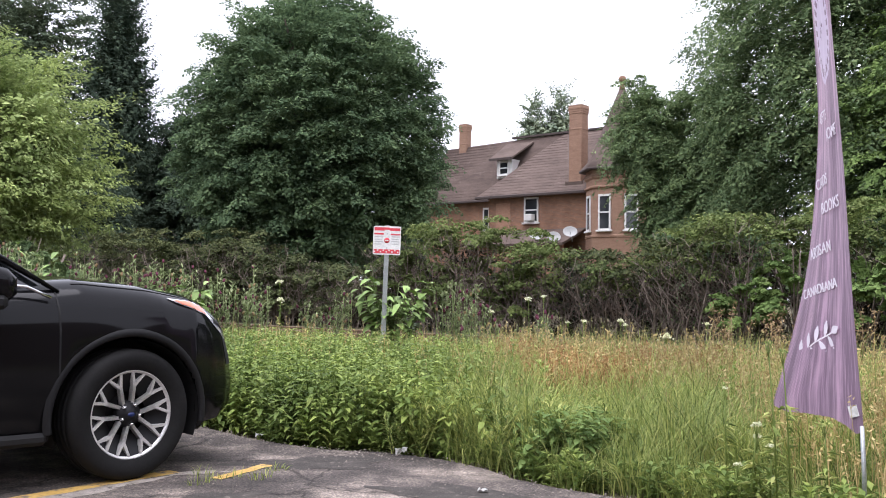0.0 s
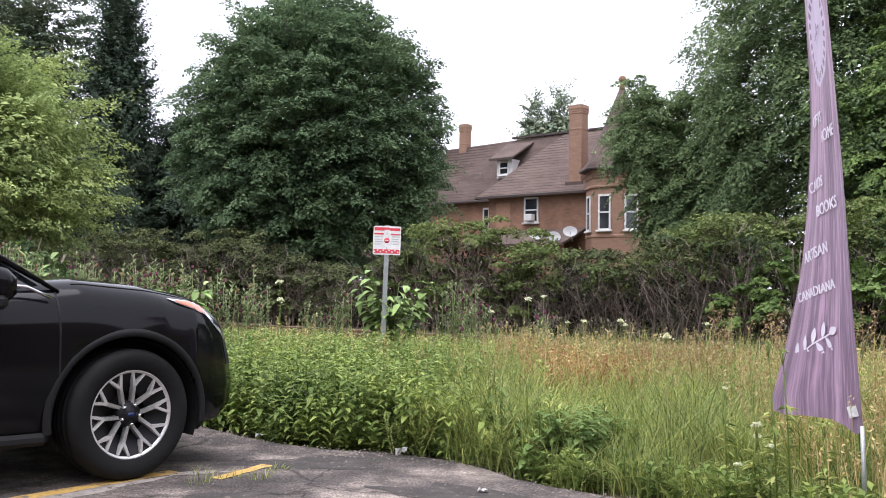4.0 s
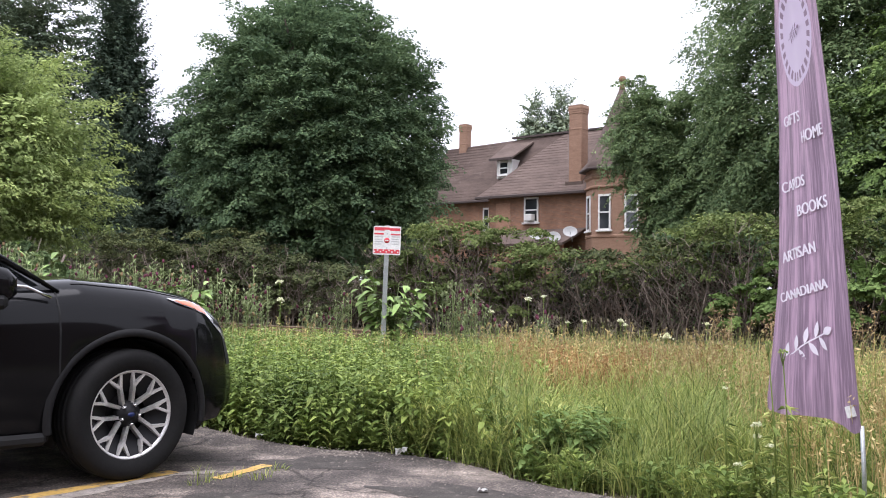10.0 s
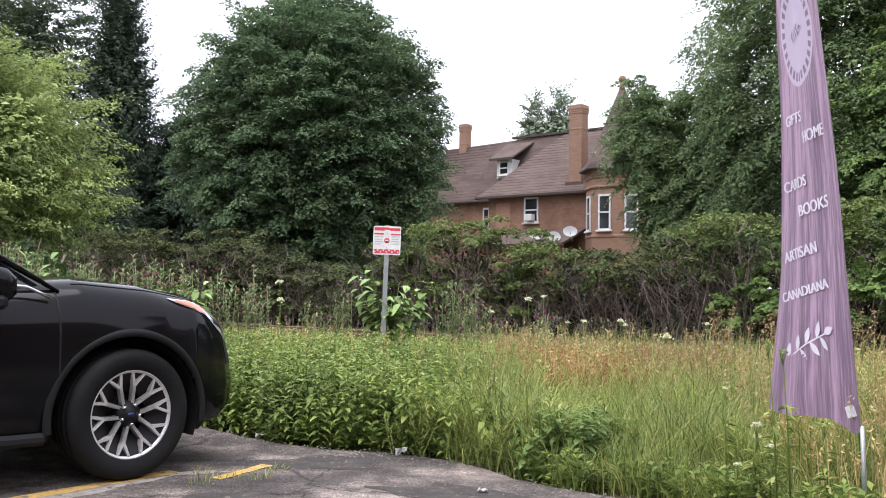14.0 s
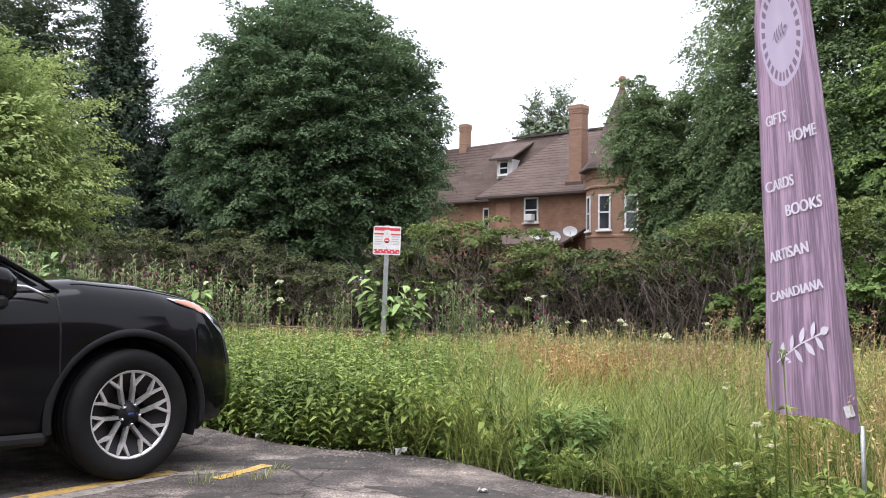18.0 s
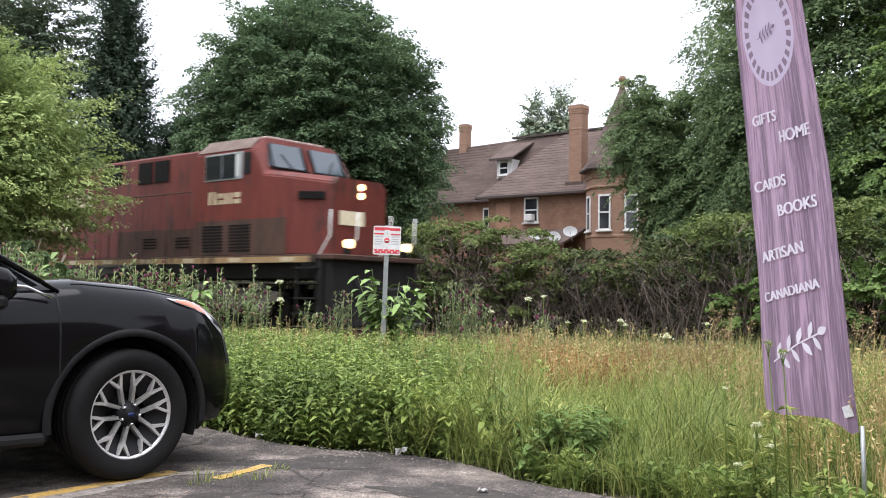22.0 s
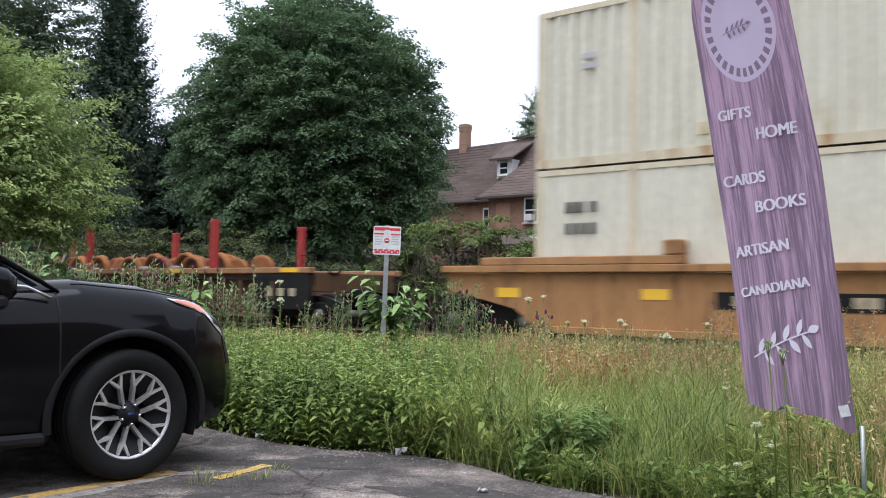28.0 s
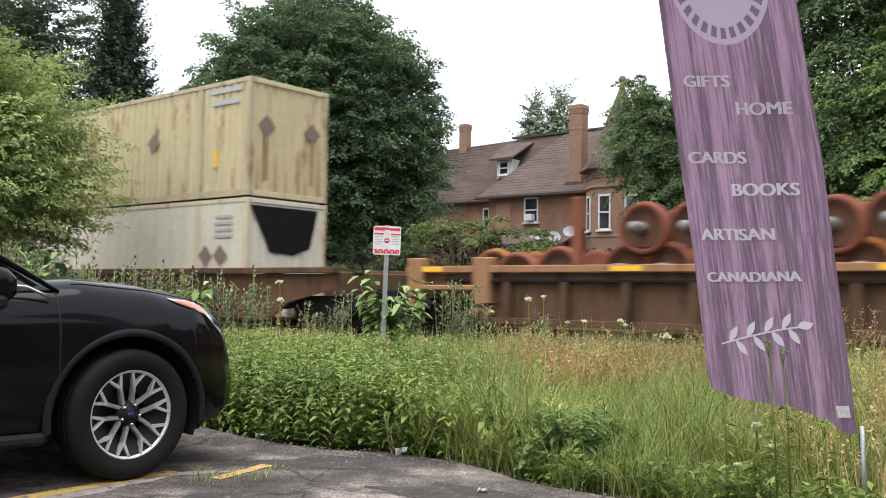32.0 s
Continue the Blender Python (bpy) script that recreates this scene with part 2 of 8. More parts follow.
def ground_sheet():
    xs = np.concatenate([[-900, -300, -120, -70], np.arange(-50, 26, 1.0), [40, 70, 150, 400, 900]])
    ys = np.concatenate([[-500, -100, -30], np.arange(-8, 40, 0.8), [50, 70, 110, 200, 400, 1500]])
    X, Y = np.meshgrid(xs, ys)
    d = X * RN.x + Y * RN.y
    rng = np.random.default_rng(3)
    z = -0.03 + 0.05 * np.clip((d - 5.2) / 1.5, 0, 1) + np.where((d > 6) & (d < 60), rng.uniform(-0.03, 0.03, X.shape), 0)
    z = z - 0.1 * np.clip(1 - np.abs(d - 11.5) / 1.5, 0, 1)
    nx, ny = len(xs), len(ys)
    i = np.arange(nx * ny).reshape(ny, nx)
    f = np.stack([i[:-1, :-1], i[:-1, 1:], i[1:, 1:], i[1:, :-1]], -1).reshape(-1, 4)
    tagged(soup("ground", np.stack([X, Y, z], -1).reshape(-1, 3), f, M_SOIL), "weedy brown soil round the car park and railway", "ground", kind="structure")


ground_sheet()


def asphalt_mat():
    m, nt, bs = nodes_of("worn_asphalt")
    t1 = tex(nt, 1.4, 12, 0.72)
    r1 = ramp_of(nt, [(0.36, (0.04, 0.035, 0.032)), (0.49, (0.08, 0.069, 0.062)), (0.57, (0.16, 0.136, 0.118)), (0.67, (0.3, 0.255, 0.218))], t1.outputs["Fac"])
    t2 = tex(nt, 70, 3, 0.75)
    r2 = ramp_of(nt, [(0.3, (0.4, 0.4, 0.4)), (0.5, (1, 1, 1)), (0.7, (2.3, 2.2, 2.05))], t2.outputs["Fac"])
    col = mixc(nt, 1.0, r1.outputs["Color"], r2.outputs["Color"], "MULTIPLY")
    warp = tex(nt, 2.2, 5, 0.6)
    v = nt.nodes.new("ShaderNodeTexVoronoi")
    v.feature = "DISTANCE_TO_EDGE"
    v.inputs["Scale"].default_value = 0.75
    mv = nt.nodes.new("ShaderNodeVectorMath")
    mv.operation = "MULTIPLY_ADD"
    mv.inputs[1].default_value = (0.55, 0.55, 0.0)
    tc = nt.nodes.new("ShaderNodeTexCoord")
    nt.links.new(warp.outputs["Color"], mv.inputs[0])
    nt.links.new(tc.outputs["Object"], mv.inputs[2])
    nt.links.new(mv.outputs["Vector"], v.inputs["Vector"])
    rv = ramp_of(nt, [(0.0, (0.2, 0.2, 0.2)), (0.012, (1, 1, 1))], v.outputs["Distance"])
    col = mixc(nt, 0.8, col, rv.outputs["Color"], "MULTIPLY")
    nt.links.new(col, bs.inputs["Base Color"])
    bs.inputs["Roughness"].default_value = 0.9
    bs.inputs["Specular IOR Level"].default_value = 0.25
    bump(nt, bs, t2.outputs["Fac"], 0.9, 0.01)
    return m


M_ASPHALT = asphalt_mat()
M_YELLOW = surface("worn_yellow_paint", (0.45, 0.28, 0.065), (0.56, 0.37, 0.12), 4, 0.75, fine=50, relief=0.3, spots=((0.13, 0.115, 0.1), 11, 0.52))
M_PALE = surface("bare_pale_asphalt", (0.2, 0.175, 0.15), (0.36, 0.32, 0.28), 9, 0.9, fine=70, relief=0.5, spots=((0.07, 0.062, 0.055), 14, 0.55))


def car_park():
    rng = np.random.default_rng(5)
    s = np.linspace(-40, 30, 240)
    edge = 4.42 + 0.12 * np.sin(s * 1.3) + 0.1 * np.sin(s * 3.1 + 1) + rng.uniform(-0.05, 0.05, len(s))
    bm = bmesh.new()
    a = [bm.verts.new(RU * float(x) + RN * float(e) + Vector((0, 0, 0.002))) for x, e in zip(s, edge)]
    a2 = [bm.verts.new(RU * float(x) + RN * float(e + 0.06) + Vector((0, 0, -0.05))) for x, e in zip(s, edge)]
    b = [bm.verts.new(RU * float(x) + RN * -16.0 + Vector((0, 0, 0.002))) for x in s]
    for k in range(len(s) - 1):
        bm.faces.new((b[k], b[k + 1], a[k + 1], a[k]))
        bm.faces.new((a[k], a[k + 1], a2[k + 1], a2[k]))
    tagged(finish(bm, "road", M_ASPHALT), "cracked worn asphalt of the car park", "asphalt", kind="structure")
    for name, mat, p0, p1, w, lab in (("line_marking", M_YELLOW, (-2.35, 4.28), (-1.52, 5.44), 0.11, "worn yellow parking line on the asphalt"),
                                      ("line_marking", M_YELLOW, (-1.235, 5.25), (-1.03, 5.69), 0.085, "short piece of worn yellow parking line")):
        p0, p1 = Vector((*p0, 0)), Vector((*p1, 0))
        d = (p1 - p0).normalized()
        n = Vector((-d.y, d.x, 0))
        bm = bmesh.new()
        N = 14
        rows = []
        for k in range(N + 1):
            q = p0.lerp(p1, k / N)
            w0, w1 = w / 2 * rng.uniform(0.75, 1.1), w / 2 * rng.uniform(0.75, 1.1)
            rows.append([bm.verts.new(q + n * w0 + Vector((0, 0, 0.006))), bm.verts.new(q - n * w1 + Vector((0, 0, 0.006)))])
        for r0, r1 in zip(rows, rows[1:]):
            bm.faces.new((r0[0], r0[1], r1[1], r1[0]))
        tagged(finish(bm, name, mat), lab, "line marking", "parking lines", kind="structure")


car_park()
M_TAR = surface("dark_tar_patch", (0.035, 0.031, 0.028), (0.075, 0.066, 0.058), 7, 0.85, fine=80, relief=0.6, spots=((0.15, 0.13, 0.11), 16, 0.56))


def ground_patch(x, y, rx, ry, rz, mat, label, seed, z=0.004):
    """A flat patch with a ragged outline."""
    rng = random.Random(seed)
    bm = bmesh.new()
    n = 40
    ph = [rng.uniform(0, 6.28) for _ in range(4)]
    ring = []
    for k in range(n):
        a = 2 * math.pi * k / n
        r = 1 + 0.16 * math.sin(3 * a + ph[0]) + 0.12 * math.sin(5 * a + ph[1]) + 0.09 * math.sin(9 * a + ph[2]) + rng.uniform(-0.09, 0.09)
        ring.append(bm.verts.new((math.cos(a) * rx * r, math.sin(a) * ry * r, 0)))
    bm.faces.new(ring)
    tagged(finish(bm, "asphalt_patch", mat, m=pose(x, y, z, 0, 0, rz)), label, "asphalt patch", "patches on the asphalt", kind="structure")


for k, (x, y, rx, ry, rz, mat, lab) in enumerate(((-1.8, 4.9, 0.42, 0.08, 56, M_PALE, "pale bared strip beside the parking line"), (-1.38, 5.42, 0.16, 0.05, 25, M_PALE, "pale bared strip of asphalt"),
                                                  (-0.75, 5.8, 0.5, 0.22, 18, M_TAR, "dark tar patch on the asphalt"), (-1.15, 4.75, 0.3, 0.12, 40, M_TAR, "dark tar patch on the asphalt"), (0.1, 4.95, 0.42, 0.2, -25, M_TAR, "dark tar patch on the asphalt"),
                                                  (0.6, 4.35, 0.4, 0.25, -25, M_TAR, "dark tar patch on the asphalt"))):
    ground_patch(x, y, rx, ry, rz, mat, lab, 60 + k)

# ---- railway: ballast, ties, two rails ----
RAIL_D, RAIL_Z = 15.67, 0.16
M_BALLAST = surface("grey_brown_ballast", (0.14, 0.12, 0.1), (0.26, 0.23, 0.2), 2, 0.95, fine=25, relief=0.8)
M_TIE = surface("weathered_tie_timber", (0.1, 0.08, 0.06), (0.2, 0.16, 0.12), 3, 0.9, fine=30, relief=0.4, per_object=0.2)
M_RAIL = surface("rusty_rail_steel", (0.15, 0.095, 0.065), (0.26, 0.18, 0.13), 5, 0.7, 0.3, fine=40, relief=0.2)


def railway():
    bm = bmesh.new()
    prof = [(-2.6, -0.06), (-1.7, -0.02), (-1.35, -0.03), (1.35, -0.03), (1.7, -0.02), (2.6, -0.06)]
    ss = list(range(-700, -80, 40)) + list(range(-80, 80, 2)) + list(range(80, 400, 40))
    rng = random.Random(4)
    rows = [[bm.verts.new(RU * s + RN * (RAIL_D + y) + Vector((0, 0, z + rng.uniform(-0.015, 0.015)))) for y, z in prof] for s in ss]
    for r0, r1 in zip(rows, rows[1:]):
        for k in range(len(prof) - 1):
            bm.faces.new((r0[k], r1[k], r1[k + 1], r0[k + 1]))
    tagged(finish(bm, "ballast_bed", M_BALLAST), "grey-brown crushed stone ballast under the railway track", "ballast", kind="structure")
    for y in (-0.7525, 0.7525):
        bm = bmesh.new()
        prof = [(-0.07, -0.175), (0.07, -0.175), (0.07, -0.16), (0.012, -0.14), (0.012, -0.045), (0.036, -0.03), (0.036, -0.004), (0.03, 0), (-0.03, 0), (-0.036, -0.004), (-0.036, -0.03), (-0.012, -0.045), (-0.012, -0.14), (-0.07, -0.16)]
        prism(bm, prof, -700, 400)
        q = RN * (RAIL_D + y) + Vector((0, 0, RAIL_Z))
        ob = finish(bm, "rail", M_RAIL, m=Matrix.Translation(q) @ pose(0, 0, 0, 0, 0, -TURN - 90))
        ob.matrix_basis = Matrix.Translation(q) @ pose(0, 0, 0, 0, 0, -TURN + 90)
        tagged(ob, "rusty steel rail on wooden ties", "rail", "rails", kind="structure")
    me = bx(-0.11, 0.11, -1.28, 1.28, -0.19, 0, 0.012)
    first = finish(me, "tie", M_TIE)
    rng = random.Random(6)
    for k in range(130):
        ob = first if k == 0 else new("tie", first.data)
        s = -52 + k * 0.52
        q = RU * s + RN * RAIL_D
        ob.matrix_basis = pose(q.x, q.y, RAIL_Z - 0.172 + rng.uniform(-0.006, 0.0), 0, 0, -TURN + rng.uniform(-1, 1))
        tagged(ob, "weathered dark wooden railway tie", "railway tie", "ties under the rails")


railway()

# ---- trees ----


def clump_cloud(centres, radii, outward, per, size, rng, flat=0.7):
    """Leaves spread in flattened clumps; the clumps face up and out."""
    n = len(centres)
    idx = np.repeat(np.arange(n), per)
    d = rng.normal(size=(len(idx), 3))
    d /= np.linalg.norm(d, axis=1, keepdims=True)
    rad = rng.uniform(0.25, 1, len(idx)) ** 0.5
    off = d * rad[:, None] * radii[idx][:, None]
    off[:, 2] *= flat
    cen = centres[idx] + off
    nrm = outward[idx] * 0.45 + np.array([0, 0, 0.75]) + d * 0.5 + rng.normal(0, 0.3, cen.shape)
    return leaf_quads(cen, nrm, size * rng.uniform(0.6, 1.3, len(cen)), rng)


def bough_cloud(centres, length, outward, per, size, rng, width=0.7, thick=0.4, droop=0.25, aspect=0.62):
    """Leaves on boughs: domed sprays that reach outward, hang at the tip and are bare underneath."""
    n = len(centres)
    idx = np.repeat(np.arange(n), per)
    N = len(idx)
    o = outward * np.array([1, 1, 0.55]) + rng.normal(0, 0.12, outward.shape)
    o /= np.linalg.norm(o, axis=1, keepdims=True)
    side = np.cross(o, np.array([0, 0, 1.0])) + 1e-6
    side /= np.linalg.norm(side, axis=1, keepdims=True)
    up = np.cross(side, o)
    a, ang = np.sqrt(rng.uniform(0, 1, N)), rng.uniform(0, 2 * np.pi, N)
    u, w = a * np.cos(ang), a * np.sin(ang)
    lobes = 1 + 0.25 * np.sin(ang * 5 + idx * 1.7)
    u, w = u * lobes, w * lobes * (1 - 0.35 * np.clip(u, 0, 1))
    c = (1 - a ** 2) * rng.uniform(0.35, 1.0, N) + rng.normal(0, 0.1, N)
    L = length[idx]
    cen = centres[idx] + o[idx] * (u * L)[:, None] + side[idx] * (w * L * width)[:, None] + up[idx] * (c * L * thick)[:, None]
    cen[:, 2] -= droop * L * np.clip(u + 0.3, 0, 2) ** 2
    nrm = up[idx] * 0.9 + o[idx] * (u * 0.6 + 0.25)[:, None] + side[idx] * (w * 0.6)[:, None] + rng.normal(0, 0.38, (N, 3))
    return leaf_quads(cen, nrm, size * rng.uniform(0.6, 1.3, N), rng, aspect)


def limbs(parent, base, top, spread, r, rng, n=9, mat=M_BARK):
    base, top = Vector(base), Vector(top)
    pts = [base.lerp(top, k / 6) + Vector((rng.uniform(-1, 1), rng.uniform(-1, 1), 0)) * r * 0.6 * (k > 0) for k in range(7)]
    bm = tb(pts, [r * (1.35 if k == 0 else 1 - 0.13 * k) for k in range(7)], 10)
    part("trunk", bm, mat, parent)
    for k in range(n):
        q = pts[2 + k % 4]
        az = 2.399 * k + rng.uniform(-0.3, 0.3)
        L = spread * rng.uniform(0.55, 0.9)
        e = q + Vector((math.cos(az) * L, math.sin(az) * L, L * rng.uniform(0.35, 0.9)))
        mid = q.lerp(e, 0.5) + Vector((0, 0, -0.06 * L))
        part("limb", tb([q, mid, e], [r * 0.4, r * 0.25, r * 0.06], 6), mat, parent)


def tree(label, x, y, height, crown, bottom, n_boughs, per, leaf, mat, seed, trunk=0.3, bough=0.9, shape=1.0, lump=0.22, category="tree", thick=0.45, droop=0.2, width=0.75, core=0.72, aspect=0.62, under=0.0):
    """A broad-leaved tree: crown = (rx, ry) radii; bottom = height of the crown's foot; core = size of its dense inside."""
    rng = np.random.default_rng(seed)
    t = empty("tree", pose(x, y, 0), label, category)
    prng = random.Random(seed)
    limbs(t, (0, 0, -0.1), (prng.uniform(-0.3, 0.3), 0, height * 0.8), max(crown) * 0.7, trunk, prng)
    hz = (height - bottom) / 2
    vs, fs, o = [], [], 0
    for n, size, reach in ((n_boughs, 1.0, 0.93), (n_boughs // 3 if core else 0, 1.25, core), (n_boughs // 4 if core else 0, 1.8, core * 0.62)):
        if not n:
            continue
        k = np.arange(n) + 0.5
        ph, th = np.arccos(1 - 2 * k / n), np.pi * (1 + 5 ** 0.5) * k + size
        d = np.stack([np.cos(th) * np.sin(ph), np.sin(th) * np.sin(ph), np.cos(ph)], 1) + rng.normal(0, 0.07, (n, 3))
        lumps = np.array([noise.noise(Vector(q * 1.9) + Vector((seed, 0, 0))) for q in d])
        r = (1 + lump * lumps + rng.uniform(-0.07, 0.05, n)) * reach
        taper = np.where(d[:, 2] > 0, 1 - (1 - shape) * d[:, 2], 1.0)
        cen = np.stack([d[:, 0] * crown[0] * r * taper, d[:, 1] * crown[1] * r * taper, bottom + hz + d[:, 2] * hz * r], 1)
        d = d * [1, 1, 1 - under] + [0, 0, under]  # boughs turn up to the light
        v, f = bough_cloud(cen, bough * size * rng.uniform(0.65, 1.3, n), d, per, leaf * size, rng, width, thick, droop, aspect)
        vs.append(v)
        fs.append(f + o)
        o += len(v)
    soup("crown", np.concatenate(vs), np.concatenate(fs), mat, t)
    return t


def plan_trees():
    tree("large dense round-crowned maple with dark green leaves", -5.75, 41, 13.8, (5.75, 5.6), 0.8, 1250, 170, 0.125, M_MAPLE, 11, 0.45, 0.6, 0.93, 0.13, thick=0.85, core=0.84, width=1.0, droop=0.1, aspect=0.8, under=0.25)
    tree("tall narrow columnar tree with dark foliage", -18.3, 52, 19.9, (1.7, 1.8), 2.0, 420, 130, 0.15, M_DARKLEAF, 12, 0.3, 0.75, 0.62, 0.35, droop=-0.55, width=0.45, thick=0.6)
    tree("tall grey-green tree at the edge of the wood", -24.6, 54, 21.5, (4.6, 4.0), 3, 330, 150, 0.2, M_HAZELEAF, 13, 0.4, 1.1, 0.85, 0.5, core=0.55, thick=0.3)
    tree("dark green tree beyond the hedge", -15.0, 56, 11.6, (3.4, 3.5), 0.4, 300, 150, 0.2, M_DARKLEAF, 14, 0.3, 1.0, 0.75, 0.35, thick=0.6)
    tree("dark green tree beyond the hedge", -20.5, 47, 8.6, (4.6, 3.5), 0.2, 320, 150, 0.2, M_DARKLEAF, 15, 0.3, 1.0, 0.8, 0.35, thick=0.6)
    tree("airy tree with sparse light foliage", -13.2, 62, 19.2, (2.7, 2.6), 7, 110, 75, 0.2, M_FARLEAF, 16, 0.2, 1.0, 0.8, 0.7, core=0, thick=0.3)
    sways = tree("bright green leafy tree at the track's near side", -11.3, 22, 6.6, (2.6, 2.6), 1.3, 360, 270, 0.1, M_LIGHTLEAF, 17, 0.2, 0.9, 0.85, 0.6, thick=0.38, droop=-0.05, width=0.5, core=0.65, aspect=0.5, under=0.3)
    tree("large spreading tree with hanging green foliage", 13.5, 28, 17.0, (5.5, 5.2), 0.4, 980, 190, 0.135, M_RIGHTLEAF, 18, 0.45, 0.8, 0.85, 0.38, thick=0.6, droop=0.35, core=0.86, aspect=0.42, width=0.6)
    tree("green tree with bright leafy boughs", 13.6, 23.5, 10.5, (3.4, 3.4), 1.2, 360, 190, 0.125, M_VINE, 19, 0.35, 0.7, 0.85, 0.45, thick=0.4, droop=0.2, core=0.7, aspect=0.5)
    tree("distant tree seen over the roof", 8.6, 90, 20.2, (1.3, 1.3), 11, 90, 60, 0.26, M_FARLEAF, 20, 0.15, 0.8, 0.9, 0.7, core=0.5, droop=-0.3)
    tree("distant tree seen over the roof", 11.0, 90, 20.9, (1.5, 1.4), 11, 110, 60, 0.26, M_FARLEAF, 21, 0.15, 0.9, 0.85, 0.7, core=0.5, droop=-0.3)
    tree("shaggy tree in front of the turret", 8.15, 32, 8.0, (1.6, 1.6), 0.4, 240, 200, 0.12, M_RIGHTLEAF, 22, 0.2, 0.62, 0.85, 0.55, thick=0.5, droop=0.45, aspect=0.42, width=0.55, core=0.65)
    tree("slender shaggy tree with a high crown", 7.0, 32.5, 8.45, (1.15, 1.2), 4.9, 110, 190, 0.12, M_RIGHTLEAF, 24, 0.12, 0.6, 0.85, 0.5, thick=0.5, droop=0.4, aspect=0.42, width=0.55, core=0.55)
    tree("shaggy green tree beside the house", 9.4, 31, 8.6, (1.7, 1.7), 0.4, 240, 200, 0.12, M_RIGHTLEAF, 23, 0.2, 0.62, 0.85, 0.5, thick=0.5, droop=0.45, aspect=0.42, width=0.55, core=0.65)
    for k, (s, d, h) in enumerate(((-62, 55, 15), (-75, 48, 14), (-52, 62, 13), (8, 46, 15), (18, 38, 16), (30, 40, 15), (-90, 60, 16))):
        q = RU * s + RN * d
        tree("dark green tree in the wood", q.x, q.y, h, (5.5, 5), 0.3, 200, 110, 0.36, M_DARKLEAF, 40 + k, 0.35, 1.5, 0.85, 0.3)
    return sways


NEAR_TREE = plan_trees()

# ---- hedge of half-dead shrubs beyond the track: twiggy bases, green tops ----


def shrub(s, d, h, w, seed, label, mat, leaves, dead=0.5):
    rng = np.random.default_rng(seed)
    t = empty("shrub", by_rail(s, d, -0.03), label, "shrub", "hedge beyond the railway")
    vs, fs = [], []

    def stick(q, w, steps, way, wander, length):
        """A crooked stick of a few three-sided pieces; returns its joints."""
        joints = [q]
        for k in range(steps):
            way = way + rng.normal(0, wander, 3)
            way = way / np.linalg.norm(way)
            e = q + way * length / steps
            w0, w1 = w * (1 - 0.75 * k / steps), w * (1 - 0.75 * (k + 1) / steps)
            o = len(vs)
            for c, ww in ((q, w0), (e, w1)):
                for a in (0, 2.09, 4.19):
                    vs.append(c + np.array([np.cos(a) * ww, np.sin(a) * ww, 0]))
            fs.extend([(o, o + 1, o + 4, o + 3), (o + 1, o + 2, o + 5, o + 4), (o + 2, o, o + 3, o + 5)])
            q = e
            joints.append(e)
        return joints

    for k in range(20):
        foot = np.array([rng.uniform(-w, w), rng.uniform(-0.6, 0.5), 0.0])
        main = stick(foot, rng.uniform(0.014, 0.032), 5, np.array([rng.normal(0, 0.22), rng.normal(0, 0.2), 1.0]), 0.2, h * rng.uniform(0.6, 1.02))
        for q in main[1:]:
            for j in range(3):
                az = rng.uniform(0, 6.28)
                side = stick(q, 0.011, 3, np.array([np.cos(az), np.sin(az), rng.uniform(-0.15, 0.9)]), 0.4, rng.uniform(0.3, 0.8))
                stick(side[2], 0.006, 2, rng.normal(size=3), 0.5, rng.uniform(0.15, 0.4))
    soup("brushwood", vs, fs, M_TWIG, t)
    nc = 22
    cen = np.stack([rng.uniform(-w, w, nc), rng.uniform(-0.7, 0.6, nc), h * (1 - rng.uniform(0, 1, nc) ** 1.6 * dead)], 1)
    away = rng.normal(size=(nc, 3)) * [1, 1, 0.3] + [0, -0.5, 0.3]
    away /= np.linalg.norm(away, axis=1, keepdims=True)
    v, f = bough_cloud(cen, rng.uniform(0.28, 0.6, nc), away, leaves, 0.1, rng, 0.7, 0.4, 0.1)
    soup("foliage", v, f, mat, t)
    # near-black leaf clumps stand in for the shade inside the shrub
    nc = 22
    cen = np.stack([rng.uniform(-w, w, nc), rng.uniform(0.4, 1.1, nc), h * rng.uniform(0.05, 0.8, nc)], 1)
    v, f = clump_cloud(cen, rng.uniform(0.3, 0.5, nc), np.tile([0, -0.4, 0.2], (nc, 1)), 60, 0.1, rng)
    soup("dead_foliage", v, f, M_HEDGESHADE, t)
    return t


def bush(s, d, h, w, seed, label, mat, leaf=0.11, n=40, per=150):
    """A leafy bush, green down to the ground."""
    rng = np.random.default_rng(seed)
    t = empty("bush", by_rail(s, d, -0.03), label, "bush", "bushes about the hedge")
    for k in range(5):
        a = rng.uniform(0, 6.28)
        part("stem", tb([(0, 0, 0), (math.cos(a) * w * 0.3, math.sin(a) * w * 0.3, h * 0.5), (math.cos(a) * w * 0.6, math.sin(a) * w * 0.6, h * 0.85)], [0.03, 0.02, 0.008], 5), M_TWIG, t)
    d3 = rng.normal(size=(n, 3))
    d3[:, 2] = np.abs(d3[:, 2]) * 0.9 - 0.25
    d3 /= np.linalg.norm(d3, axis=1, keepdims=True)
    r = rng.uniform(0.55, 1.0, n)
    cen = np.stack([d3[:, 0] * w * r, d3[:, 1] * w * 0.8 * r, np.clip(h * (0.35 + 0.6 * d3[:, 2] * r), 0.12, None)], 1)
    v, f = bough_cloud(cen, rng.uniform(0.3, 0.6, n) * w * 0.55, d3, per, leaf, rng, 0.7, 0.4, 0.2)
    soup("foliage", v, f, mat, t)
    return t


